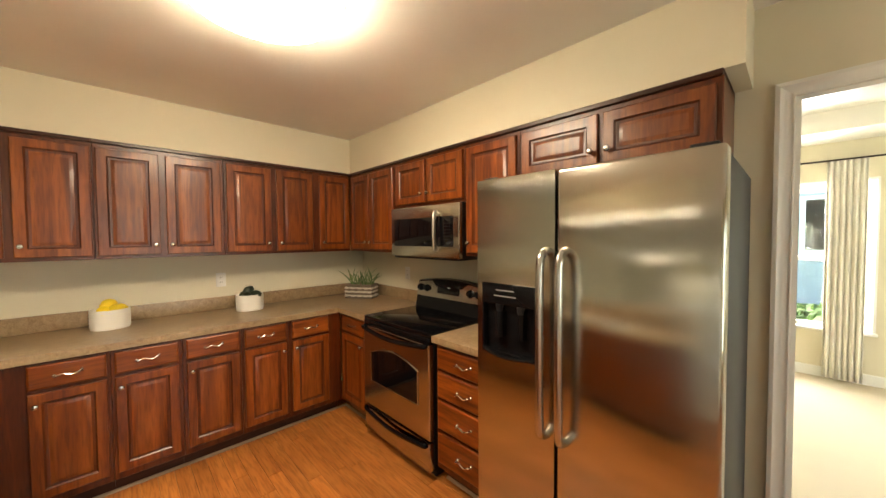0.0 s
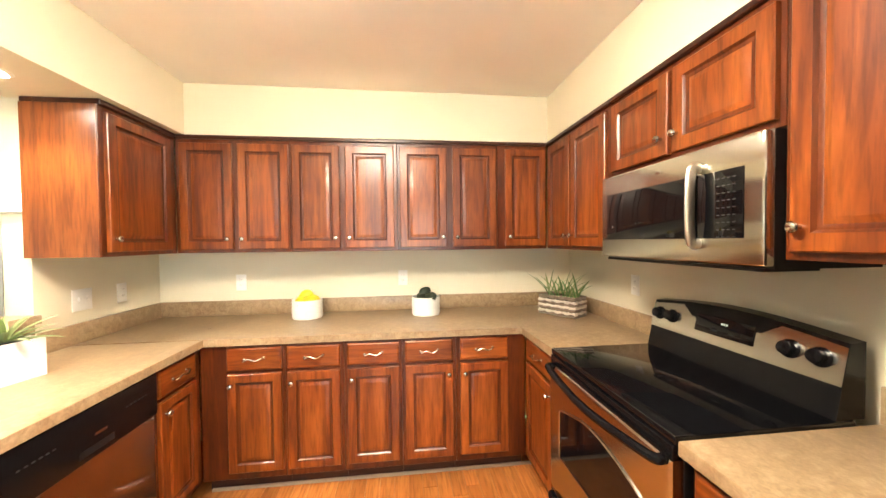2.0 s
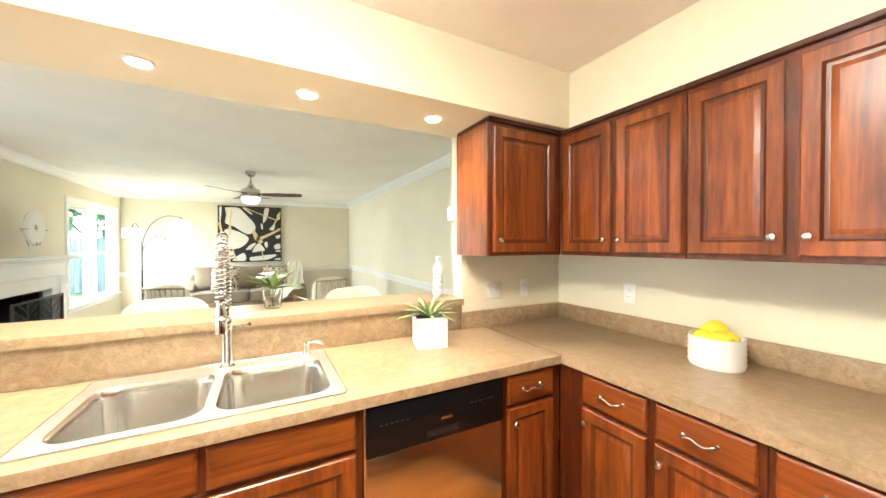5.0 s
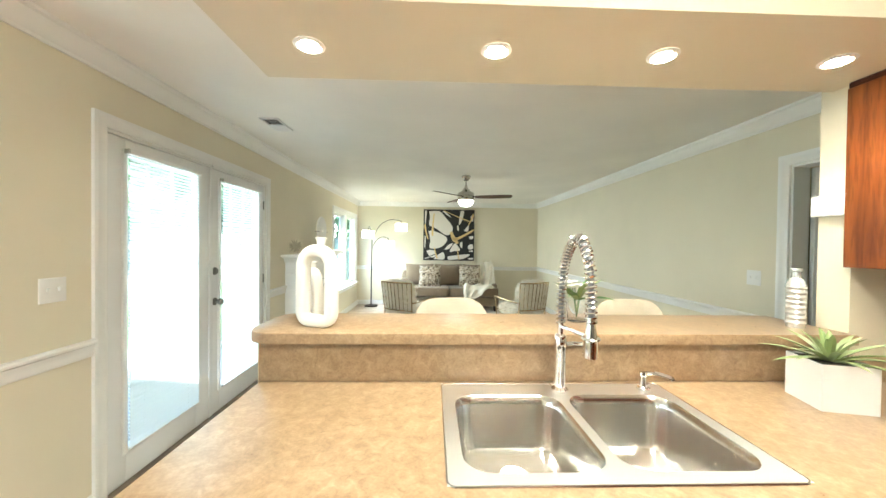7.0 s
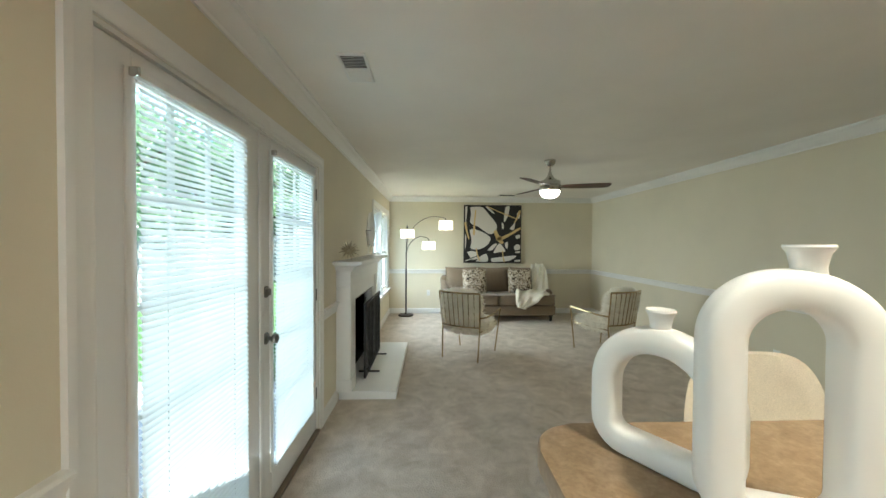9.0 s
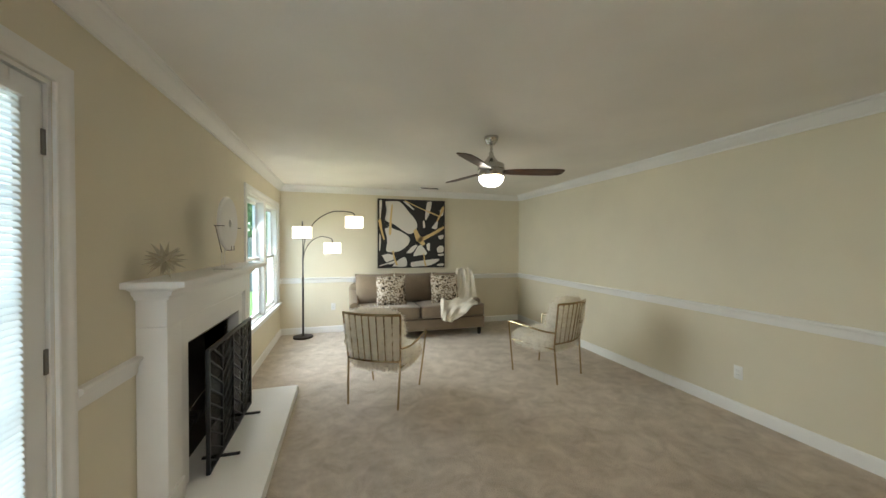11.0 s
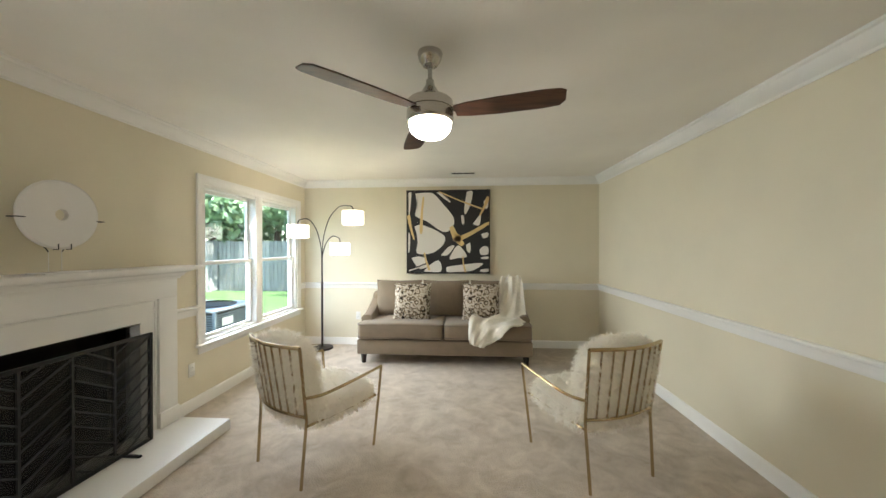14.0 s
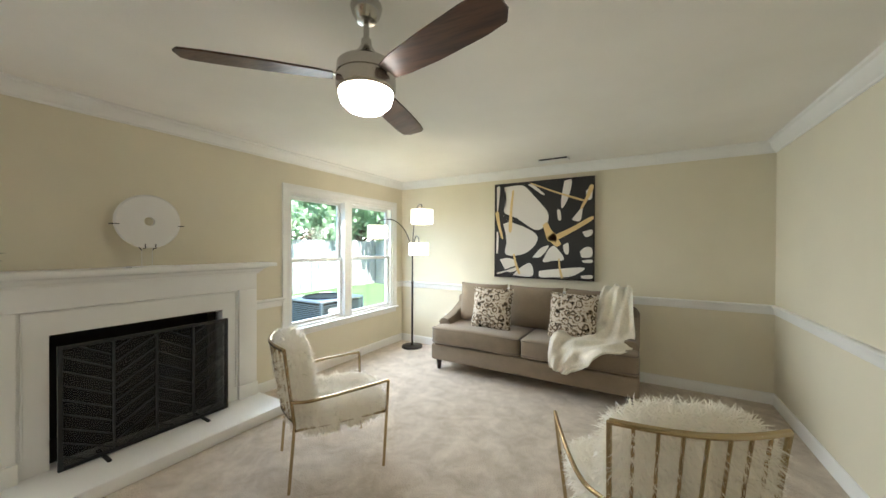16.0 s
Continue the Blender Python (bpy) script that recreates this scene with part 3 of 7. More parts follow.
def base_cabinet(m, w, d, fronts, label, group="base cabinets", top=0.864):
    """fronts: (x0, x1, side of the knob, kind)."""
    ob = thing("base_cabinet", m, label, "kitchen cabinet", group)
    carcass(ob, w, d, 0.105, top)
    if top < 0.8:
        part("face_frame", B(0, w, 0.001, 0.02, top, 0.864), CHERRY_FRAME, ob)
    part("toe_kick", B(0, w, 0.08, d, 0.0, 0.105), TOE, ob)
    for x0, x1, side, kind in fronts:
        if kind == "drawers":
            for a, b in ((0.715, 0.845), (0.545, 0.695), (0.355, 0.525), (0.15, 0.335)):
                dr = leaf_door(ob, x0, x1, a, b, rings=DRAWER_RINGS, name="drawer", material=CHERRY_H)
                pull(dr, (x0 + x1) / 2, (a + b) / 2)
            continue
        dr = leaf_door(ob, x0, x1, 0.722, 0.85, rings=DRAWER_RINGS, name="drawer", material=CHERRY_H)
        if kind == "plain":
            pass
        else:
            pull(dr, (x0 + x1) / 2, 0.786)
        leaf_door(ob, x0, x1, 0.15, 0.702, x0 + 0.026 if side < 0 else x1 - 0.026, 0.645)
    return ob


Z0, Z1 = 1.368, SOF - 0.001
W_LAB = "cherry-stained wall cabinet with raised-panel doors"
# west wall, facing +x
def west(y, x=-2.88):
    return pose(x, y, 0, 0, 0, 90)
def north(x, y=1.625):
    return pose(x, y, 0)
def south(x, y):
    return pose(x, y, 0, 0, 0, 180)


WD = 0.318
for a, b, doors in ((-0.80, -0.114, [(-0.772, -0.462, 1), (-0.428, -0.122, -1)]), (-0.112, 0.574, [(-0.1, 0.2, 1), (0.236, 0.552, -1)]),
                    (0.576, 1.262, [(0.592, 0.906, 1), (0.95, 1.252, -1)]), (1.264, 1.62, [(1.318, 1.608, -1)])):
    wall_cabinet(west(a), b - a, WD, Z0, Z1, [(p - a, q - a, s) for p, q, s in doors], W_LAB)
# beside the bar, facing +y, with a lighter end panel
lc = wall_cabinet(south(-2.34, -0.80), 0.538, WD, Z0, Z1, [(0.03, 0.47, -1)], "cherry-stained wall cabinet with an orange-toned end panel", end=1)
part("end_panel", B(-0.006, 0.0, 0.002, WD, Z0, Z1 - 0.025, bevel=0.001, seg=1), ORANGE_OAK, lc, "orange-toned oak end panel")
# north wall, facing -y
wall_cabinet(north(-2.878), 0.756, WD, Z0, Z1, [(0.05, 0.35, 1), (0.372, 0.72, -1)], W_LAB)
wall_cabinet(north(-2.12), 0.75, WD, 1.725, Z1, [(0.014, 0.362, 1), (0.386, 0.736, -1)], "short cherry-stained wall cabinet over the microwave")
wall_cabinet(north(-1.368), 0.412, WD, Z0, Z1, [(0.022, 0.395, -1)], W_LAB)
wall_cabinet(north(-0.954), 0.884, WD, 1.80, Z1, [(0.02, 0.43, 1), (0.454, 0.864, -1)], "short cherry-stained wall cabinet over the refrigerator")

B_LAB = "cherry-stained base cabinet with drawer and raised-panel door"
BX, BD = -2.56, 0.635
for a, b, x0, x1, s in ((-0.508, -0.061, -0.364, -0.077, -1), (-0.06, 0.263, -0.045, 0.244, -1), (0.264, 0.594, 0.284, 0.577, -1), (0.595, 0.914, 0.614, 0.893, 1), (0.915, 1.343, 0.938, 1.229, -1)):
    base_cabinet(west(a, BX), b - a, BD, [(x0 - a, x1 - a, s, "door")], B_LAB)
base_cabinet(north(-2.558, 1.345), 0.434, 0.6, [(0.05, 0.405, 1, "door")], B_LAB)
base_cabinet(north(-1.352, 1.345), 0.47, 0.6, [(0.02, 0.45, 1, "drawers")], "cherry-stained base cabinet with four drawers")
PY = -0.51
base_cabinet(south(-2.2, PY), 0.358, 0.6, [(0.03, 0.30, -1, "door")], B_LAB)
base_cabinet(south(-0.66, PY), 0.93, 0.6, [(0.025, 0.455, 1, "plain"), (0.475, 0.905, -1, "plain")], "cherry-stained sink cabinet with two false drawer fronts", top=0.71)
base_cabinet(south(-0.06, PY), 0.598, 0.6, [(0.03, 0.57, 1, "plain")], "cherry-stained end cabinet of the peninsula")

SHOE = paint("pale_shoe_moulding", (0.5, 0.36, 0.24), 0.4, strength=0.1)
for p0, p1, o in (((-2.64, -0.5), (-2.64, 1.42), (1, 0)), ((-2.64, 1.425), (-2.13, 1.425), (0, -1)), ((-2.56, -0.59), (-2.21, -0.59), (0, 1)), ((-1.345, 1.425), (-0.885, 1.425), (0, -1)), ((-1.59, -0.59), (-0.065, -0.59), (0, 1))):
    bm = extrude_profile(bmesh.new(), [(0, 0), (0.014, 0), (0.0125, 0.007), (0.008, 0.012), (0, 0.015)], (*p0, -0.001), (*p1, -0.001), (*o, 0))
    structure("trim_shoe", bm, SHOE, "pale quarter-round at the foot of the cabinets", "trim")

# ---- kitchen: worktops ----
def slab(bm, pts, z0, z1, r=0.006):
    lo = [bm.verts.new((x, y, z0)) for x, y in pts]
    hi = [bm.verts.new((x, y, z1)) for x, y in pts]
    n = len(pts)
    f = bm.faces.new(hi)
    bm.faces.new(lo)
    for i in range(n):
        bm.faces.new((lo[i], lo[(i + 1) % n], hi[(i + 1) % n], hi[i]))
    bmesh.ops.bevel(bm, geom=list(f.edges), offset=r, segments=2, affect="EDGES", profile=0.5)
    return bm


CT0, CT1 = 0.866, 0.906
SX0, SX1, SY0, SY1 = -1.535, -0.725, -1.075, -0.545      # sink
top = thing("worktop", pose(-2.53, 0.4, CT0), "tan stone-look laminate worktop in a U shape", "worktop")
def at(ob, bm):
    bmesh.ops.translate(bm, verts=bm.verts, vec=-ob.matrix_world.translation)
    return bm
part("west_run", at(top, slab(bmesh.new(), [(-3.198, YB + 0.002), (-2.53, YB + 0.002), (-2.53, 1.31), (-2.113, 1.31), (-2.113, 1.948), (-3.198, 1.948)], CT0, CT1)), LAM, top)
CF = -0.472
bm = bmesh.new()
gx, gy = (-2.53, SX0, SX1, -0.015), (YB - 0.01, SY0, SY1, CF)
grid = {(i, j, k): bm.verts.new((gx[i], gy[j], (CT0, CT1)[k])) for i in range(4) for j in range(4) for k in range(2)}
for i in range(3):
    for j in range(3):
        if (i, j) != (1, 1):
            for k in range(2):
                bm.faces.new([grid[p] for p in ((i, j, k), (i + 1, j, k), (i + 1, j + 1, k), (i, j + 1, k))])
for e in [e for e in bm.edges if len(e.link_faces) == 1]:
    v, w = e.verts
    if v.co.z > CT1 - 1e-4:
        ends = [next(q for q in grid.values() if (q.co - Vector((u.co.x, u.co.y, CT0))).length < 1e-5) for u in (v, w)]
        bm.faces.new((v, w, ends[1], ends[0]))
bmesh.ops.recalc_face_normals(bm, faces=bm.faces)
bm.normal_update()
rim = [e for e in bm.edges if all(abs(v.co.z - CT1) < 1e-5 for v in e.verts) and any(f.normal.z < 0.5 or abs(f.calc_center_median().z - CT1) > 1e-4 for f in e.link_faces)]
bmesh.ops.bevel(bm, geom=rim, offset=0.004, segments=2, affect="EDGES", profile=0.5)
part("peninsula_run", at(top, bm), LAM, top)
part("short_run", at(top, B(-1.363, -0.885, 1.31, 1.948, CT0, CT1, bevel=0.005)), LAM, top)
part("backsplash", at(top, B(-3.198, -3.178, YB + 0.003, 1.947, CT1 - 0.001, 1.012, bevel=0.004)), LAM, top)
part("backsplash", at(top, B(-3.177, -2.113, 1.926, 1.947, CT1 - 0.001, 1.012, bevel=0.004)), LAM, top)
part("backsplash", at(top, B(-1.363, -0.885, 1.926, 1.947, CT1 - 0.001, 1.012, bevel=0.004)), LAM, top)
part("backsplash", at(top, B(-3.177, -2.372, YB + 0.003, YB + 0.022, CT1 - 0.001, 1.012, bevel=0.004)), LAM, top)
part("splash_panel", at(top, B(-2.369, -0.012, YB - 0.011, YB + 0.004, CT1 - 0.001, 1.055)), LAM, top)
part("end_panel", at(top, B(-0.058, -0.03, YB - 0.01, PY + 0.004, 0.0, CT0 - 0.001, bevel=0.002)), CHERRY, top, "cherry-stained end panel")

bar = thing("breakfast_bar", pose(-1.2, -1.28, 1.058), "tan stone-look laminate breakfast bar with rounded end", "breakfast bar")
r, pts = 0.09, []
for cx, cy, a0 in ((0.035 - r, -1.085 - r, 90), (0.035 - r, -1.465 + r, 0)):
    pts += [(cx + r * math.cos(radians(a0 - k * 15)), cy + r * math.sin(radians(a0 - k * 15))) for k in range(7)]
pts = pts + [(-2.368, -1.465), (-2.368, -1.085)]
part("slab", at(bar, slab(bmesh.new(), pts, 1.06, 1.1, 0.005)), LAM, bar)
bm = bmesh.new()
rows = [[bm.verts.new((x + ox, y + oy, z)) for (x, y), (ox, oy) in zip(pts[:14], [(0.0012 * math.cos(radians(q)), 0.0012 * math.sin(radians(q))) for q in [90 - 15 * k for k in range(7)] + [0 - 15 * k for k in range(7)]])] for z in (1.0605, 1.094)]
for i in range(13):
    bm.faces.new((rows[0][i], rows[0][i + 1], rows[1][i + 1], rows[1][i]))
part("edge_band", at(bar, bm), LAM, bar)

# ---- kitchen: appliances ----
def bars(bm, x0, x1, z, y, n, h=0.003, gap=0.5):
    """Small marks in a row, standing for lettering too small to read."""
    w = (x1 - x0) / n
    for i in range(n):
        box(bm, x0 + i * w, x0 + (i + 1 - gap) * w, y - 0.0006, y + 0.002, z - h / 2, z + h / 2)
    return bm


def refrigerator():
    FX0, FX1, FY, FZ, SEAM = -0.872, -0.004, 1.158, 1.738, -0.494
    ob = thing("refrigerator", pose(-0.416, 1.5, 0), "stainless steel side-by-side refrigerator with black dispenser", "refrigerator")
    part("cabinet", at(ob, B(FX0 + 0.004, FX1 - 0.004, FY + 0.075, 1.9, 0.02, FZ - 0.012, bevel=0.004)), BLACKM, ob, "dark grey cabinet sides")
    part("kick_grille", at(ob, B(FX0 + 0.01, FX1 - 0.01, FY + 0.05, FY + 0.09, 0.0, 0.055, bevel=0.003)), BLACKM, ob)
    for nm, a, b in (("freezer_door", FX0, SEAM - 0.004), ("fridge_door", SEAM + 0.004, FX1)):
        bm = bmesh.new()
        if nm == "freezer_door":
            # door skin leaves a bay for the dispenser
            for x0, x1, z0, z1 in ((a, b, 0.06, 0.985), (a, b, 1.29, FZ), (a, -0.843, 0.985, 1.29), (-0.573, b, 0.985, 1.29)):
                box(bm, x0, x1, FY, FY + 0.07, z0, z1)
            bmesh.ops.remove_doubles(bm, verts=bm.verts, dist=1e-4)
        else:
            box(bm, a, b, FY, FY + 0.07, 0.06, FZ, bevel=0.012, seg=3)
        d = part(nm, at(ob, bm), STEEL, ob, "brushed stainless door")
        hx = SEAM - 0.035 if nm == "freezer_door" else SEAM + 0.04
        h = bmesh.new()
        tube(h, smooth_path([(hx, FY, 1.435), (hx, FY - 0.03, 1.425), (hx, FY - 0.052, 1.38), (hx, FY - 0.056, 1.2), (hx, FY - 0.056, 1.05), (hx, FY - 0.052, 0.78), (hx, FY - 0.03, 0.735), (hx, FY, 0.725)], 6), 0.0155, 12)
        part("handle", at(ob, h), NICKEL, d, "tubular stainless handle")
    dp = part("dispenser", at(ob, B(-0.841, -0.575, FY + 0.02, FY + 0.06, 0.987, 1.288)), BLACK, ob, "glossy black ice and water dispenser")
    part("control_panel", at(ob, B(-0.843, -0.573, FY - 0.006, FY + 0.02, 1.2, 1.29, bevel=0.004)), BLACK, dp)
    part("bezel", at(ob, B(-0.843, -0.833, FY - 0.006, FY + 0.02, 0.985, 1.2, bevel=0.002)), BLACK, dp)
    part("bezel", at(ob, B(-0.583, -0.573, FY - 0.006, FY + 0.02, 0.985, 1.2, bevel=0.002)), BLACK, dp)
    part("drip_tray", at(ob, B(-0.833, -0.583, FY - 0.014, FY + 0.02, 0.985, 1.003, bevel=0.004)), BLACK, dp)
    for px, r in ((-0.755, 0.022), (-0.65, 0.016)):
        part("paddle", at(ob, C((px, FY + 0.012, 1.06), (px, FY + 0.012, 1.17), r, r * 1.2, 14)), BLACK, dp)
    dim = mat("dim_print", (0.2, 0.2, 0.2), 0.6)[0]
    for za, xa, xb in ((1.262, -0.765, -0.675), (1.238, -0.775, -0.665)):
        part("mark", at(ob, B(xa, xb, FY - 0.0075, FY - 0.005, za - 0.0025, za + 0.0025)), dim, dp, "small pale marking")
    # nozzles over the tray and the tray's curved lip
    for px in (-0.755, -0.65):
        part("nozzle", at(ob, C((px, FY + 0.008, 1.2), (px, FY + 0.004, 1.165), 0.017, 0.011, 14)), BLACKM, dp)
    part("tray_lip", at(ob, T(smooth_path([(-0.84, FY + 0.002, 1.0), (-0.78, FY - 0.02, 0.99), (-0.708, FY - 0.027, 0.986), (-0.636, FY - 0.02, 0.99), (-0.576, FY + 0.002, 1.0)], 6), 0.009, 8)), BLACK, dp)
    part("hinge_cap", at(ob, B(FX0 + 0.02, FX0 + 0.09, FY + 0.02, FY + 0.12, FZ - 0.012, FZ + 0.012, bevel=0.006)), BLACKM, ob)
    part("hinge_cap", at(ob, B(FX1 - 0.09, FX1 - 0.02, FY + 0.02, FY + 0.12, FZ - 0.012, FZ + 0.012, bevel=0.006)), BLACKM, ob)


refrigerator()


def stove():
    RX0, RX1, RY = -2.109, -1.367, 1.318
    ob = thing("range", pose((RX0 + RX1) / 2, 1.6, 0), "stainless steel electric range with black glass cooktop", "range")
    P = lambda nm, bm, mt, par=None, lab="": part(nm, at(ob, bm), mt, par or ob, lab)
    P("body", B(RX0 + 0.004, RX1 - 0.004, RY + 0.02, 1.9, 0.06, 0.888), BLACKM, None, "black enamel sides")
    P("foot_rail", B(RX0 + 0.03, RX1 - 0.03, RY + 0.06, 1.88, 0.0, 0.06), BLACKM)
    P("cooktop", B(RX0, RX1, RY - 0.012, 1.86, 0.888, 0.915, bevel=0.006), BLACKGLASS, None, "black ceramic glass cooktop")
    # oven door with an arched window frame
    d = P("oven_door", framed(bmesh.new(), RX0 + 0.006, RX1 - 0.006, 0.262, 0.845, [(0, RY - 0.012), (0.006, RY - 0.02), (0.1, RY - 0.02)], RY + 0.02), STEEL, None, "stainless oven door")
    bm = bmesh.new()
    wx0, wx1, wz0, wz1 = -2.0, -1.475, 0.455, 0.665
    arc = [(wx0, wz0), (wx1, wz0), (wx1, wz1)] + [(wx1 + (wx0 - wx1) * k / 12, wz1 + 0.055 * math.sin(math.pi * k / 12)) for k in range(1, 12)] + [(wx0, wz1)]
    lo = [bm.verts.new((x, RY - 0.0225, z)) for x, z in arc]
    hi = [bm.verts.new((x, RY - 0.015, z)) for x, z in arc]
    bm.faces.new(lo)
    for i in range(len(arc)):
        j = (i + 1) % len(arc)
        bm.faces.new((lo[i], lo[j], hi[j], hi[i]))
    P("oven_window", bm, BLACKGLASS, d, "dark oven glass")
    P("window_trim", tube(bmesh.new(), [(x, RY - 0.0225, z) for x, z in arc], 0.0045, 6, closed=True), NICKEL, d, "bright trim round the oven glass")
    P("vent_strip", B(RX0 + 0.004, RX1 - 0.004, RY - 0.016, RY + 0.02, 0.846, 0.887, bevel=0.004), BLACK)
    hp = smooth_path([(RX0 + 0.03, RY - 0.015, 0.838), (RX0 + 0.06, RY - 0.05, 0.838), (-1.738, RY - 0.065, 0.818), (RX1 - 0.06, RY - 0.05, 0.838), (RX1 - 0.03, RY - 0.015, 0.838)], 8)
    P("oven_handle", T(hp, 0.015, 10), BLACK, d, "bowed black handle")
    dr = P("storage_drawer", B(RX0 + 0.006, RX1 - 0.006, RY - 0.018, RY + 0.02, 0.07, 0.246, bevel=0.006), STEEL, None, "stainless storage drawer")
    hp = smooth_path([(RX0 + 0.03, RY - 0.018, 0.232), (RX0 + 0.07, RY - 0.04, 0.23), (-1.738, RY - 0.046, 0.205), (RX1 - 0.07, RY - 0.04, 0.23), (RX1 - 0.03, RY - 0.018, 0.232)], 8)
    P("drawer_handle", T(hp, 0.012, 10, flat=1.4), BLACK, dr, "bowed black drawer handle")
    # backguard with a gently arched top
    bm = bmesh.new()
    n, pr = 16, []
    for k in range(n + 1):
        x = RX0 + 0.006 + (RX1 - RX0 - 0.012) * k / n
        pr.append((x, 1.13 + 0.03 * math.sin(math.pi * k / n)))
    for y0, off in ((1.845, 0), ):
        f = [bm.verts.new((x, 1.80, 0.915)) for x, z in pr] , [bm.verts.new((x, 1.845, z)) for x, z in pr], [bm.verts.new((x, 1.895, z + 0.004)) for x, z in pr], [bm.verts.new((x, 1.895, 0.915)) for x, z in pr]
        for a, b in zip(f, f[1:]):
            for i in range(n):
                bm.faces.new((a[i], a[i + 1], b[i + 1], b[i]))
        for i in (0, n):
            bm.faces.new([r[i] for r in f])
        for i in range(n):
            bm.faces.new((f[0][i], f[0][i + 1], f[3][i + 1], f[3][i]))
    g = P("backguard", bm, BLACK, None, "black backguard")
    bm = bmesh.new()
    def face(x, h):
        """A point on the leaning front, h up it."""
        return (x, 1.80 + 0.045 * (h - 0.915) / 0.215 - 0.004, h)
    a = [bm.verts.new(face(x, 1.01)) for x, z in pr]
    b = [bm.verts.new(face(x, z - 0.012)) for x, z in pr]
    a2 = [bm.verts.new(Vector(face(x, 1.01)) + Vector((0, 0.006, 0))) for x, z in pr]
    b2 = [bm.verts.new(Vector(face(x, z - 0.012)) + Vector((0, 0.006, 0))) for x, z in pr]
    for i in range(n):
        bm.faces.new((a[i], a[i + 1], b[i + 1], b[i]))
        bm.faces.new((a[i], a[i + 1], a2[i + 1], a2[i]))
        bm.faces.new((b[i], b[i + 1], b2[i + 1], b2[i]))
    cp = P("control_panel", bm, STEEL, g, "stainless control panel")
    tilt = Matrix.Rotation(radians(-12), 4, "X")
    for kx in (-2.06, -1.985, -1.51, -1.43):
        m = Matrix.Translation(Vector(face(kx, 1.075)) - ob.matrix_world.translation) @ Matrix.Rotation(radians(78), 4, "X")
        part("control_knob", L([(0.03, 0), (0.03, 0.004), (0.022, 0.008), (0.021, 0.028), (0.012, 0.03), (0, 0.03)], seg=18, m=m), BLACK, g, "black knob")
    bm = B(-1.86, -1.62, -0.004, 0.003, -0.035, 0.038, bevel=0.003)
    bmesh.ops.transform(bm, matrix=Matrix.Translation(face(0, 1.08)) @ tilt, verts=bm.verts)
    P("clock_display", bm, BLACKGLASS, g, "black clock panel")
    bm = bars(bmesh.new(), -1.745, -1.715, 0.015, -0.005, 3, 0.007)
    bmesh.ops.transform(bm, matrix=Matrix.Translation(face(0, 1.08)) @ tilt, verts=bm.verts)
    P("digits", bm, emit("clock_digits", (0.1, 0.9, 0.4), 0.015), g, "green digits")


stove()


def microwave():
    MX0, MX1, MY, M0, M1 = -2.117, -1.371, 1.567, 1.342, 1.722
    ob = thing("microwave", pose(-1.744, 1.75, M0), "stainless over-the-range microwave with black window", "microwave")
    P = lambda nm, bm, mt, par=None, lab="": part(nm, at(ob, bm), mt, par or ob, lab)
    P("case", B(MX0 + 0.003, MX1 - 0.003, MY + 0.035, 1.945, M0, M1 - 0.003), BLACKM, None, "black case")
    d = P("door", B(MX0, MX1, MY, MY + 0.035, M0 + 0.006, M1 - 0.004, bevel=0.008, seg=3), STEEL, None, "stainless front")
    P("window", B(MX0 + 0.045, -1.58, MY - 0.003, MY + 0.01, M0 + 0.085, M1 - 0.09, bevel=0.002), BLACKGLASS, d, "black glass window")
    P("keypad", B(-1.577, MX1 - 0.055, MY - 0.003, MY + 0.01, M0 + 0.085, M1 - 0.09, bevel=0.002), BLACKGLASS, d, "black keypad")
    k = bmesh.new()
    for r in range(9):
        bars(k, -1.508, MX1 - 0.07, M1 - 0.115 - 0.022 * r, MY - 0.0032, 4, 0.0028, 0.45)
    P("key_marks", k, mat("grey_print", (0.035, 0.035, 0.035), 0.7)[0], d, "grey key markings")
    hx = -1.572
    hp = smooth_path([(hx, MY, M1 - 0.068), (hx, MY - 0.028, M1 - 0.074), (hx, MY - 0.036, 1.535), (hx, MY - 0.028, M0 + 0.076), (hx, MY, M0 + 0.07)], 8)
    P("handle", T(hp, 0.0105, 12, flat=1.6), mat("brushed_handle_steel", (0.55, 0.52, 0.45), 0.36, 1.0)[0], d, "flat brushed steel handle")
    P("vent_lip", B(MX0 + 0.02, MX1 - 0.02, MY + 0.02, MY + 0.2, M0 - 0.008, M0 + 0.002), BLACKM)
    P("badge", B(-1.765, -1.74, MY - 0.002, MY + 0.004, M1 - 0.055, M1 - 0.037, bevel=0.002), NICKEL, d)


microwave()


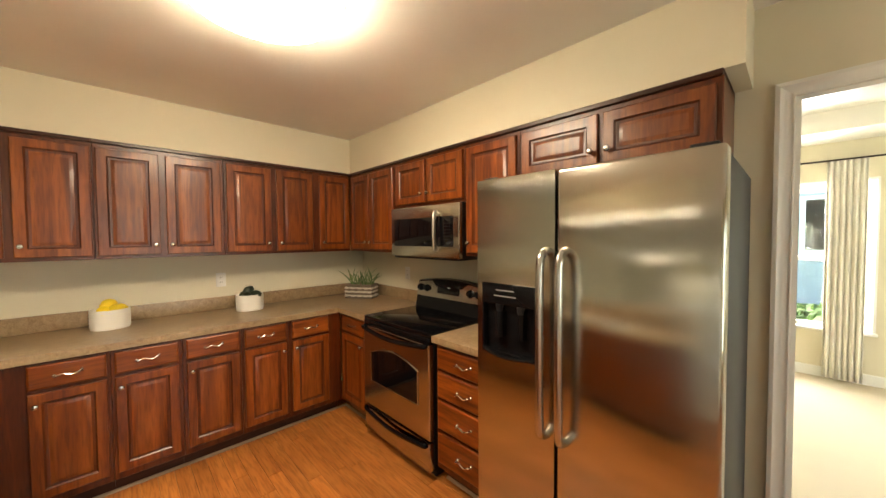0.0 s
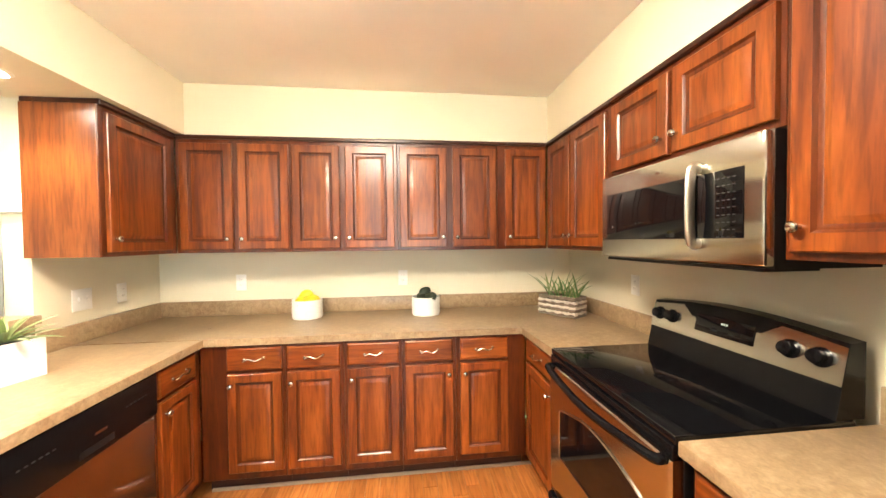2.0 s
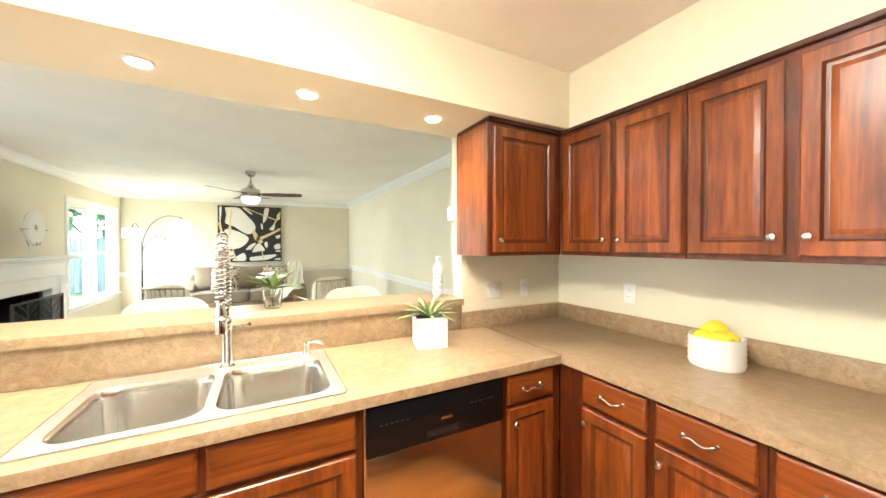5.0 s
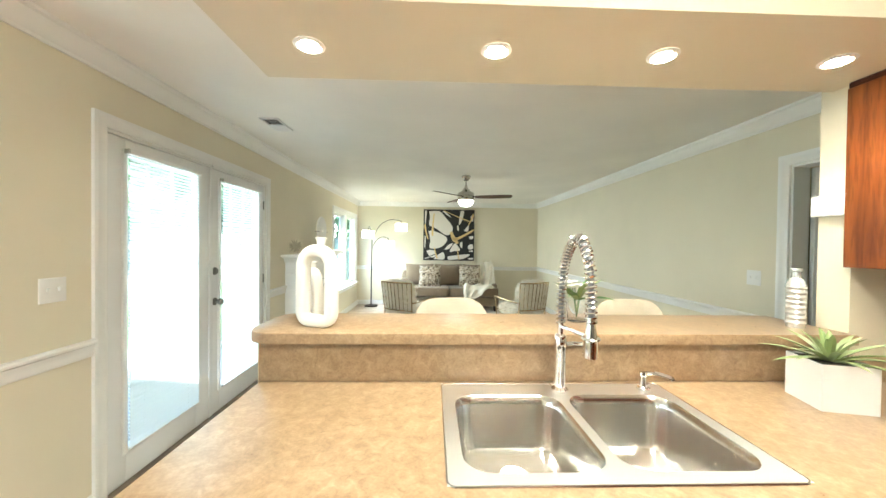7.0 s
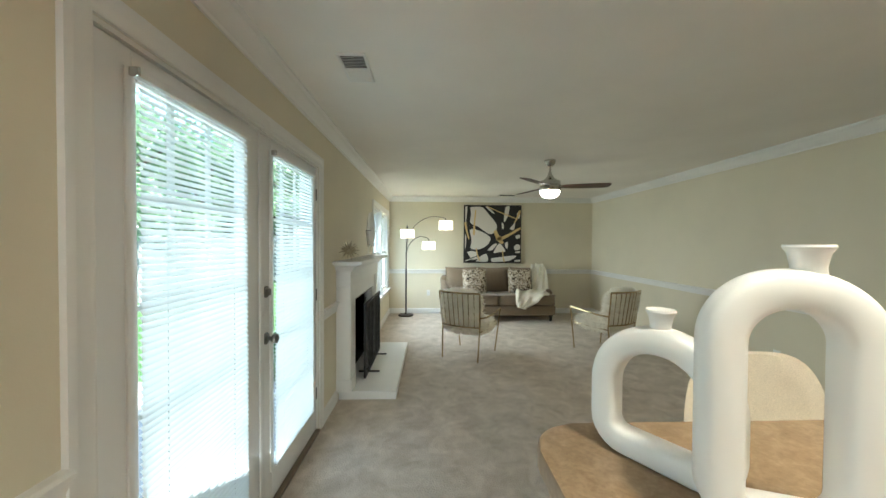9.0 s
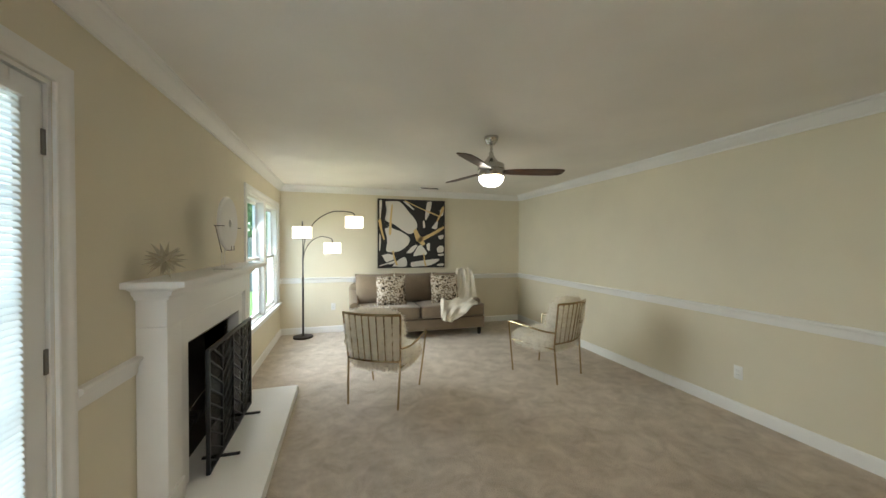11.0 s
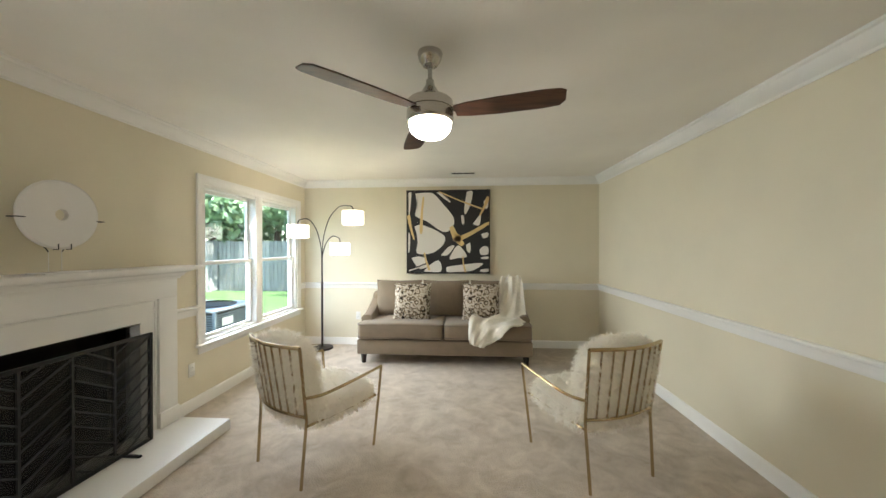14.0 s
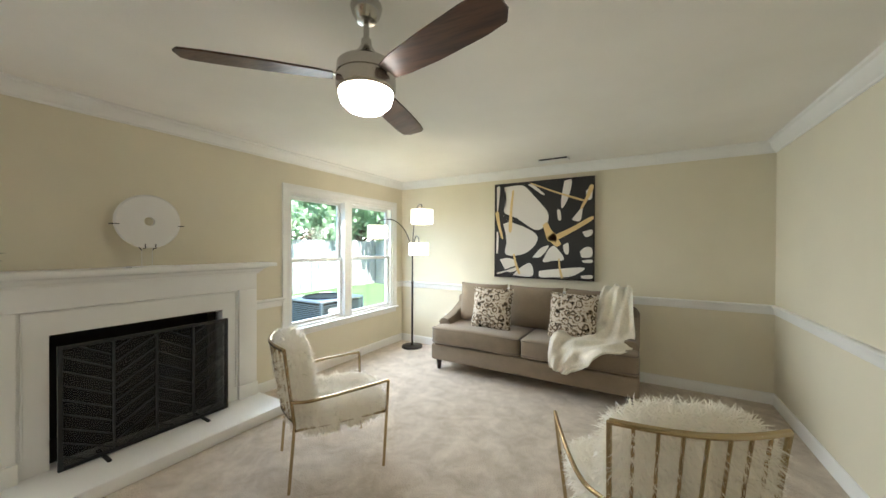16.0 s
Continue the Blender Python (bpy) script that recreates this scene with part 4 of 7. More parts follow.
def dishwasher():
    ob = thing("dishwasher", pose(-1.9, -0.8, 0), "dishwasher with stainless door and black control panel", "dishwasher")
    X0, X1, Y = -2.197, -1.596, -0.492
    P = lambda nm, bm, mt, par=None, lab="": part(nm, at(ob, bm), mt, par or ob, lab)
    P("tub", B(X0 + 0.005, X1 - 0.005, -1.1, Y - 0.03, 0.1, 0.858), BLACKM)
    P("toe_plate", B(X0 + 0.005, X1 - 0.005, -1.05, Y - 0.09, 0.0, 0.1), BLACKM)
    P("door", B(X0 + 0.003, X1 - 0.003, Y - 0.03, Y, 0.11, 0.672, bevel=0.006), STEEL, None, "stainless door panel")
    c = P("control_panel", B(X0, X1, Y - 0.03, Y + 0.012, 0.677, 0.858, bevel=0.006), BLACK, None, "glossy black control panel")
    P("latch_recess", B(-1.97, -1.83, Y + 0.0118, Y + 0.0128, 0.698, 0.722, bevel=0.0004), BLACKM, c)
    P("badge", B(-1.94, -1.89, Y + 0.011, Y + 0.0135, 0.752, 0.762), NICKEL, c)
    pale = mat("pale_print", (0.022, 0.022, 0.022), 0.5)[0]
    for x in [X0 + 0.06 + 0.02 * i for i in range(6)] + [X1 - 0.16 + 0.02 * i for i in range(6)]:
        P("mark", B(x, x + 0.011, Y + 0.011, Y + 0.0128, 0.786, 0.79), pale, c, "small pale marking")
    P("side_trim", B(X1 - 0.003, X1 + 0.006, Y - 0.02, Y + 0.004, 0.11, 0.858), NICKEL)


dishwasher()


def sink():
    ob = thing("sink", pose((SX0 + SX1) / 2, (SY0 + SY1) / 2, CT1), "double-bowl stainless steel drop-in sink", "sink")
    P = lambda nm, bm, mt, par=None, lab="": part(nm, at(ob, bm), mt, par or ob, lab)
    X0, X1, Y0, Y1 = SX0 - 0.012, SX1 + 0.012, SY0 - 0.008, SY1 + 0.012
    bowls = [(-1.505, -1.145), (-1.115, -0.755)]
    by0, by1, zt = -0.985, -0.575, CT1 + 0.004

    def rr(x0, x1, y0, y1, r, z, n=6):
        out = []
        for cx, cy, a in ((x1 - r, y1 - r, 0), (x0 + r, y1 - r, 90), (x0 + r, y0 + r, 180), (x1 - r, y0 + r, 270)):
            out += [(cx + r * math.cos(radians(a + 90 * k / n)), cy + r * math.sin(radians(a + 90 * k / n)), z) for k in range(n + 1)]
        return out
    # deck: each bowl's collar fills its own rectangle
    bm = bmesh.new()
    xm = -1.13
    for (bx0, bx1), (dx0, dx1) in zip(bowls, ((X0, xm), (xm, X1))):
        inner = [bm.verts.new(p) for p in rr(bx0, bx1, by0, by1, 0.07, zt)]
        def edge(p):
            x, y = p[0], p[1]
            cx, cy = (bx0 + bx1) / 2, (by0 + by1) / 2
            sx = ((dx1 if x > cx else dx0) - cx) / (x - cx) if abs(x - cx) > 1e-6 else 1e9
            sy = ((Y1 if y > cy else Y0) - cy) / (y - cy) if abs(y - cy) > 1e-6 else 1e9
            s = min(sx, sy)
            return (cx + s * (x - cx), cy + s * (y - cy), zt)
        outer = [bm.verts.new(edge(v.co)) for v in inner]
        n = len(inner)
        for i in range(n):
            j = (i + 1) % n
            bm.faces.new((inner[i], inner[j], outer[j], outer[i]))
        for cx, cy in ((dx0, Y0), (dx0, Y1), (dx1, Y0), (dx1, Y1)):
            near = sorted(range(n), key=lambda i: (outer[i].co.x - cx) ** 2 + (outer[i].co.y - cy) ** 2)[:2]
            a, b = near
            if abs(outer[a].co.x - outer[b].co.x) > 1e-5 and abs(outer[a].co.y - outer[b].co.y) > 1e-5:
                bm.faces.new((outer[a], outer[b], bm.verts.new((cx, cy, zt))))
    P("deck", bm, SINKRIM_LIT, None, "brushed steel rim")
    P("rim_edge", T(rr(X0, X1, Y0, Y1, 0.02, CT1 + 0.002), 0.003, 6, closed=True), SINK)
    for bx0, bx1 in bowls:
        bm = bmesh.new()
        rings = [rr(bx0 + i, bx1 - i, by0 + i, by1 - i, r, z) for i, r, z in ((0, 0.07, zt), (0.006, 0.066, zt - 0.008), (0.012, 0.062, zt - 0.03), (0.02, 0.06, zt - 0.15), (0.03, 0.055, zt - 0.172), (0.05, 0.045, zt - 0.182))]
        vs = [[bm.verts.new(p) for p in r] for r in rings]
        for a, b in zip(vs, vs[1:]):
            for i in range(len(a)):
                j = (i + 1) % len(a)
                bm.faces.new((a[i], a[j], b[j], b[i]))
        bm.faces.new(vs[-1])
        b = P("bowl", bm, SINK, None, "steel bowl")
        P("drain", L([(0.042, 0), (0.042, 0.003), (0.034, 0.004), (0.03, 0.001), (0, 0.001)], c=((bx0 + bx1) / 2, -0.83, zt - 0.182), seg=20), CHROME, b)


sink()


def faucet():
    fx, fy, z = -1.148, -1.025, CT1 + 0.004
    ob = thing("faucet", pose(fx, fy, z), "chrome spring-neck pull-down kitchen faucet", "faucet")
    part("base", L([(0.03, 0), (0.03, 0.006), (0.024, 0.012), (0.02, 0.016), (0.02, 0.15), (0.022, 0.155), (0.022, 0.2), (0.018, 0.206), (0.013, 0.21), (0.013, 0.26)], seg=20), CHROME, ob, "chrome column")
    arc = [(0, 0, 0.25), (0, 0.002, 0.36), (0, 0.03, 0.47), (0, 0.1, 0.545), (0, 0.17, 0.545), (0, 0.222, 0.47), (0, 0.235, 0.36), (0, 0.235, 0.3)]
    sp = smooth_path(arc, 14)
    part("hose", T(sp, 0.009, 10), mat("grey_hose", (0.25, 0.25, 0.25), 0.4)[0], ob, "grey hose inside the spring")
    d = [0.0]
    for a, b in zip(sp, sp[1:]):
        d.append(d[-1] + (b - a).length)
    total, coil, turns = d[-1], [], 44
    for k in range(turns * 10):
        s = total * k / (turns * 10)
        i = max(j for j in range(len(d)) if d[j] <= s + 1e-9)
        i = min(i, len(sp) - 2)
        u = (s - d[i]) / max(1e-6, d[i + 1] - d[i])
        p = sp[i].lerp(sp[i + 1], u)
        t = (sp[i + 1] - sp[i]).normalized()
        sx = Vector((1, 0, 0))
        up = t.cross(sx).normalized()
        a = 2 * math.pi * k / 10
        coil.append(p + 0.0155 * (math.cos(a) * sx + math.sin(a) * up))
    part("spring", T(coil, 0.0034, 5), CHROME, ob, "chrome coil spring")
    part("spray_head", L([(0.013, 0), (0.021, 0.004), (0.021, 0.05), (0.018, 0.075), (0.014, 0.1), (0.013, 0.12)], c=(0, 0.235, 0.195), seg=18), CHROME, ob, "chrome spray head")
    part("docking_arm", T([(0, 0.0, 0.235), (0, 0.1, 0.245), (0, 0.215, 0.255)], 0.007, 8), CHROME, ob)
    part("docking_ring", T([(0.024 * math.cos(a), 0.235 + 0.024 * math.sin(a), 0.255) for a in [2 * math.pi * k / 16 for k in range(16)]], 0.004, 6, closed=True), CHROME, ob)
    part("lever", T([(-0.02, 0, 0.17), (-0.05, 0.0, 0.172), (-0.07, 0.03, 0.178), (-0.085, 0.075, 0.19)], 0.0075, 8), CHROME, ob, "chrome side lever")
    sd = thing("soap_dispenser", pose(-1.465, -1.03, z), "chrome soap dispenser pump beside the sink", "soap dispenser")
    part("collar", L([(0.022, 0), (0.022, 0.008), (0.014, 0.014), (0.012, 0.05), (0.016, 0.054), (0.016, 0.066), (0, 0.068)], seg=16), CHROME, sd)
    part("spout", T(smooth_path([(0, 0, 0.06), (-0.03, 0.03, 0.07), (-0.06, 0.06, 0.066), (-0.065, 0.066, 0.058)], 4), 0.007, 8), CHROME, sd)


faucet()

# ---- kitchen: lights and plates ----
cl = thing("ceiling_light", pose(-1.25, 0.39, CEILZ), "large round white flush ceiling light, switched on", "ceiling light")
part("pan", L([(0.30, 0), (0.305, -0.012), (0.29, -0.03), (0, -0.03)], seg=40), PLASTIC, cl)
part("dome", L([(0.292, -0.03), (0.286, -0.06), (0.26, -0.088), (0.2, -0.112), (0.11, -0.126), (0, -0.13)], seg=40), DOME, cl, "glowing white dome")

dl = thing("downlight", pose(-0.25, -0.965, SOF), "round white recessed downlight, switched on", "downlight", "downlights in the bulkhead")
part("trim", L([(0.05, -0.001), (0.052, -0.004), (0.04, -0.009), (0.036, -0.0045), (0.0365, -0.001)], seg=24), TRIM, dl, "white trim ring")
part("lens", L([(0.029, -0.001), (0.027, -0.005), (0, -0.0065)], seg=24), SPOTLENS, dl, "glowing lens")
for dx in (-0.885, -1.47, -2.1):
    copy_thing(dl, pose(dx, -0.965, SOF))


def plate(name, m, label, kind="outlet", gang=1):
    """A wall plate facing -y."""
    ob = thing(name, m, label, "light switch" if kind == "switch" else "outlet")
    w = 0.07 + 0.046 * (gang - 1)
    part("cover", framed(bmesh.new(), -w / 2, w / 2, -0.058, 0.058, [(0, -0.003), (0.005, -0.006)], 0.0), PLASTIC, ob)
    for g in range(gang):
        gx = (g - (gang - 1) / 2) * 0.046
        if kind == "switch":
            bm = B(gx - 0.005, gx + 0.005, -0.014, -0.004, -0.006, 0.012, bevel=0.002)
            part("toggle", bm, PLASTIC, ob)
        else:
            for zz in (-0.02, 0.02):
                r = part("receptacle", B(gx - 0.014, gx + 0.014, -0.0075, -0.005, zz - 0.013, zz + 0.013, bevel=0.001), PLASTIC, ob)
                bm = B(gx - 0.007, gx - 0.005, -0.0079, -0.007, zz - 0.003, zz + 0.006)
                box(bm, gx + 0.005, gx + 0.007, -0.0079, -0.007, zz - 0.003, zz + 0.006)
                part("slots", bm, BLACKM, r)
    return ob


EAST_FACE, WEST_FACE = -90, 90   # turns for plates on the east and west walls
plate("outlet_plate", pose(XW, -0.571, 1.14, 0, 0, 90), "white outlet plate over the worktop")
plate("outlet_plate", pose(XW, 0.603, 1.15, 0, 0, 90), "white outlet plate over the worktop")
plate("outlet_plate", pose(-2.4, YN, 1.16), "white outlet plate over the worktop")
plate("switch_plate", pose(-2.61, YB, 1.132, 0, 0, 180), "white double switch plate over the worktop", "switch", 2)
plate("outlet_plate", pose(-2.87, YB, 1.132, 0, 0, 180), "white outlet plate over the worktop")
plate("switch_plate", pose(XE, -1.435, 1.205, 0, 0, -90), "white double switch plate beside the french doors", "switch", 2)
plate("switch_plate", pose(XW, -2.38, 1.21, 0, 0, 90), "white double switch plate beside the doorway", "switch", 2)
plate("outlet_plate", pose(XW, -4.01, 0.365, 0, 0, 90), "white outlet plate low on the wall")
plate("outlet_plate", pose(0.28, YS, 0.43), "white outlet plate low on the wall").matrix_world = pose(0.28, YS, 0.43, 0, 0, 180)
plate("outlet_plate", pose(XE, -5.79, 0.36, 0, 0, -90), "white outlet plate below the chair rail")
ch = thing("wall_thermostat", pose(-2.37, -1.185, 1.625, 0, 0, 90), "small white wall control box on the wall stub", "thermostat")
part("case", B(-0.065, 0.065, -0.03, 0, -0.045, 0.045, bevel=0.008), PLASTIC, ch)
part("cover", B(-0.055, 0.055, -0.034, -0.03, -0.012, 0.036, bevel=0.002), PLASTIC, ch)

# ---- kitchen: things on the worktops ----
def bowl_of_fruit(name, x, y, kind):
    r = 0.103
    ob = thing(name, pose(x, y, CT1), "ribbed white ceramic bowl on the worktop", "bowl")
    prof = [(r * 0.93, 0)] + [(r * (0.96 + 0.035 * (k % 2)), 0.008 + 0.0115 * k) for k in range(11)] + [(r * 0.97, 0.128), (r * 0.9, 0.126), (r * 0.87, 0.03), (0, 0.03)]
    part("bowl", L(prof, seg=36), CERAMIC, ob)
    fr = random.Random(4 if kind == "lemon" else 9)
    spots = [(-0.045, -0.02, 0.128), (0.045, -0.03, 0.128), (0.0, 0.045, 0.13), (-0.005, -0.005, 0.168), (0.05, 0.03, 0.135)]
    for sx, sy, sz in spots:
        f = thing(kind, pose(x + sx, y + sy, CT1 + sz - 0.012, fr.uniform(-40, 40), fr.uniform(60, 110), fr.uniform(0, 360)),
                  "yellow lemon in the white bowl" if kind == "lemon" else "dark green avocado in the white bowl", "lemon" if kind == "lemon" else "avocado", kind + "s in the bowl")
        if kind == "lemon":
            pr = [(0, -0.052), (0.007, -0.049), (0.012, -0.042), (0.027, -0.03), (0.037, -0.01), (0.037, 0.01), (0.027, 0.03), (0.012, 0.041), (0.006, 0.046), (0, 0.047)]
        else:
            pr = [(0, -0.045), (0.02, -0.042), (0.034, -0.028), (0.039, -0.008), (0.034, 0.014), (0.024, 0.034), (0.012, 0.047), (0, 0.051)]
        part("fruit", L(pr, seg=16), LEMON if kind == "lemon" else AVOCADO, f)


bowl_of_fruit("fruit_bowl", -3.02, -0.06, "lemon")
bowl_of_fruit("fruit_bowl", -3.0, 0.765, "avocado")


def blade(bm, p, yaw, length, width, lift, curl, n=7, thick=0.004):
    """One pointed leaf that rises and bends over."""
    rows = []
    x = z = 0.0
    ang = lift
    for k in range(n + 1):
        t = k / n
        w = width * (0.55 + 0.9 * t - 1.45 * t ** 3) if t < 1 else 0
        w = max(w, 0.0008)
        d = Vector((math.cos(yaw), math.sin(yaw), 0))
        s = Vector((-math.sin(yaw), math.cos(yaw), 0))
        c = Vector(p) + d * x + Vector((0, 0, z))
        up = Vector((0, 0, 1)) * math.cos(ang) - d * math.sin(ang)
        rows.append([bm.verts.new(c - s * w / 2 + up * w * 0.18), bm.verts.new(c + up * thick * 0), bm.verts.new(c + s * w / 2 + up * w * 0.18), bm.verts.new(c - up * thick * (1 - t))])
        x += length / n * math.cos(ang)
        z += length / n * math.sin(ang)
        ang += curl / n
    for a, b in zip(rows, rows[1:]):
        for i in range(4):
            bm.faces.new((a[i], a[(i + 1) % 4], b[(i + 1) % 4], b[i]))
    return bm


def succulent():
    px, py = -2.055, -0.925
    ob = thing("potted_succulent", pose(px, py, CT1, 0, 0, -14), "pale green succulent in a faceted white square pot", "plant")
    w = 0.078
    bm = bmesh.new()
    n = 5
    # dented facets on four sides
    for side in range(4):
        R = Matrix.Rotation(radians(90 * side), 4, "Z")
        grid = []
        for j in range(n + 1):
            row = []
            for i in range(n + 1):
                u, v = -w + 2 * w * i / n, 0.155 * j / n
                dent = 0.0 if i in (0, n) or j in (0, n) else (0.004 if (i + j) % 2 else -0.001)
                row.append(bm.verts.new(R @ Vector((u, -w + dent, v))))
            grid.append(row)
        for j in range(n):
            for i in range(n):
                bm.faces.new((grid[j][i], grid[j][i + 1], grid[j + 1][i + 1], grid[j + 1][i]))
    box(bm, -w + 0.004, w - 0.004, -w + 0.004, w - 0.004, 0.002, 0.14)
    bmesh.ops.remove_doubles(bm, verts=bm.verts, dist=1e-4)
    part("pot", bm, MARBLE, ob, "white faceted pot")
    part("soil", B(-w + 0.006, w - 0.006, -w + 0.006, w - 0.006, 0.13, 0.149), mat("dark_soil", (0.02, 0.015, 0.01), 0.95)[0], ob, "dark soil")
    rg = random.Random(2)
    for ring, (cnt, ln, lift) in enumerate(((9, 0.17, 16), (8, 0.155, 36), (6, 0.12, 58), (4, 0.07, 78))):
        for k in range(cnt):
            yaw = 2 * math.pi * (k + 0.5 * (ring % 2)) / cnt + rg.uniform(-0.2, 0.2)
            bm = blade(bmesh.new(), (0.012 * math.cos(yaw), 0.012 * math.sin(yaw), 0.148 + 0.004 * ring), yaw, ln * rg.uniform(0.85, 1.1), 0.026, radians(lift + rg.uniform(-6, 6)), radians(-28))
            part("leaf", bm, PALEGREEN if (k + ring) % 3 else GREEN, ob)


succulent()


def grass_planter():
    ob = thing("woven_planter", pose(-2.83, 1.71, CT1, 0, 0, 33), "grey and white woven rectangular planter with green aloe leaves", "planter")
    w, d, h = 0.135, 0.07, 0.13
    part("liner", B(-w + 0.006, w - 0.006, -d + 0.006, d - 0.006, 0, h - 0.02), mat("grey_liner", (0.12, 0.1, 0.09), 0.9)[0], ob)
    pale, dark = fabric("pale_rush", (0.66, 0.59, 0.5)), fabric("grey_rush", (0.19, 0.145, 0.11))
    for r in range(7):
        z = 0.01 + 0.0185 * r
        pts = []
        for x0, y0, x1, y1 in ((-w, -d, w, -d), (w, -d, w, d), (w, d, -w, d), (-w, d, -w, -d)):
            n = 16 if abs(x1 - x0) > 0.2 else 8
            for k in range(n):
                t = k / n
                o = 0.0045 * math.sin(math.pi * (k + r))
                o = 0.005 if (k // 2 + r) % 2 else -0.003
                nx, ny = ((y1 - y0), -(x1 - x0))
                l = math.hypot(nx, ny)
                pts.append((x0 + (x1 - x0) * t + nx / l * o, y0 + (y1 - y0) * t + ny / l * o, z + (0.0022 if (k // 2 + r // 2) % 2 else -0.0022)))
        part("woven_band", T(pts, 0.0095, 6, closed=True), pale if r % 2 else dark, ob)
    part("rim", T([(-w, -d, h), (w, -d, h), (w, d, h), (-w, d, h)], 0.008, 6, closed=True), dark, ob)
    part("soil", B(-w + 0.008, w - 0.008, -d + 0.008, d - 0.008, h - 0.022, h - 0.012), mat("potting_soil", (0.02, 0.015, 0.01), 0.95)[0], ob)
    rg = random.Random(6)
    for c in (-0.1, -0.04, 0.01, 0.06, 0.11):
        for k in range(7):
            yaw = rg.uniform(0, 2 * math.pi)
            part("leaf", blade(bmesh.new(), (c + rg.uniform(-0.01, 0.01), rg.uniform(-0.02, 0.02), h - 0.015), yaw, rg.uniform(0.13, 0.25), rg.uniform(0.011, 0.018), radians(rg.uniform(40, 82)), radians(rg.uniform(-55, -5))), GREEN2 if rg.random() < 0.6 else GREEN, ob)


grass_planter()

# ---- things on the bar ----
BZ = 1.1


def ring_vase(m, w, h, tube_r, label, neck_x=0.0):
    """An upright flattened loop of ceramic with a short flared neck."""
    ob = thing("loop_vase", m, label, "vase", "loop vases on the bar")
    r = w / 2 - tube_r
    pts = []
    rb = 0.035
    for k in range(25):
        a = math.pi * k / 24
        pts.append((r * math.cos(a), 0, h - tube_r - r + r * math.sin(a)))
    for k in range(7):
        a = math.pi + math.pi / 2 * k / 6
        pts.append((-r + rb + rb * math.cos(a), 0, tube_r + rb + rb * math.sin(a)))
    for k in range(7):
        a = 1.5 * math.pi + math.pi / 2 * k / 6
        pts.append((r - rb + rb * math.cos(a), 0, tube_r + rb + rb * math.sin(a)))
    bm = bmesh.new()
    n, seg, rings = len(pts), 16, []
    for i, p in enumerate(pts):
        a, b = Vector(pts[(i - 1) % n]), Vector(pts[(i + 1) % n])
        t = (b - a).normalized()
        s = Vector((0, 1, 0))
        o = t.cross(s).normalized()
        ring = []
        for k in range(seg):
            c, q = math.cos(2 * math.pi * k / seg), math.sin(2 * math.pi * k / seg)
            f = lambda v: math.copysign(abs(v) ** 0.6, v)
            ring.append(bm.verts.new(Vector(p) + tube_r * f(c) * o + tube_r * 1.05 * f(q) * s))
        rings.append(ring)
    for i in range(n):
        a, b = rings[i], rings[(i + 1) % n]
        for k in range(seg):
            bm.faces.new((a[k], a[(k + 1) % seg], b[(k + 1) % seg], b[k]))
    part("body", bm, CERAMIC, ob)
    part("neck", L([(tube_r * 0.74, -0.012), (tube_r * 0.66, 0.004), (tube_r * 0.78, 0.02), (tube_r * 0.97, 0.028), (tube_r * 0.94, 0.031), (tube_r * 0.69, 0.024), (tube_r * 0.5, 0.0), (0, 0.0)], c=(neck_x, 0, h - 0.002), seg=20), CERAMIC, ob, "flared neck")
    return ob


ring_vase(pose(-0.207, -1.19, BZ, 0, 0, -20), 0.186, 0.335, 0.0245, "tall matte white loop-shaped ceramic vase on the bar", -0.018)
ring_vase(pose(-0.142, -1.325, BZ, 0, 0, -57), 0.22, 0.23, 0.0225, "small matte white loop-shaped ceramic vase on the bar")


def flower_vase():
    ob = thing("flower_vase", pose(-1.33, -1.31, BZ), "clear glass vase with white flowers and green leaves", "vase")
    part("glass", L([(0.035, 0), (0.04, 0.004), (0.046, 0.06), (0.05, 0.1), (0.047, 0.1), (0.043, 0.06), (0.036, 0.012), (0, 0.012)], seg=24), GLASS, ob, "clear glass")
    rg = random.Random(12)
    for k in range(9):
        yaw, ln = rg.uniform(0, 6.28), rg.uniform(0.1, 0.16)
        part("leaf", blade(bmesh.new(), (0.01 * math.cos(yaw), 0.01 * math.sin(yaw), 0.1), yaw, ln, 0.04, radians(rg.uniform(15, 75)), radians(-30)), GREEN2 if k % 2 else GREEN, ob)
    for k in range(4):
        part("stem", T([(0.0, 0.0, 0.02), (0.02 * math.cos(k * 1.6), 0.02 * math.sin(k * 1.6), 0.15)], 0.002, 6), GREEN2, ob)
    for fx, fy, fz in ((-0.02, 0.03, 0.15), (0.05, 0.0, 0.145), (0.02, -0.04, 0.16)):
        for k in range(7):
            part("petal", blade(bmesh.new(), (fx, fy, fz), 2 * math.pi * k / 7, 0.055, 0.035, radians(30), radians(-25), 5, 0.002), CERAMIC, ob, "white petal")


flower_vase()
bt = thing("textured_bottle", pose(-2.255, -1.22, BZ), "tall silver beaded glass bottle on the bar", "bottle")
prof = [(0.03, 0)] + [(0.031 + 0.004 * (k % 2), 0.01 + 0.011 * k) for k in range(17)] + [(0.024, 0.205), (0.014, 0.215), (0.013, 0.24), (0.019, 0.244), (0.019, 0.256), (0, 0.256)]
part("body", L(prof, seg=20), mat("silvered_glass", (0.66, 0.66, 0.63), 0.25, 0.5)[0], bt)


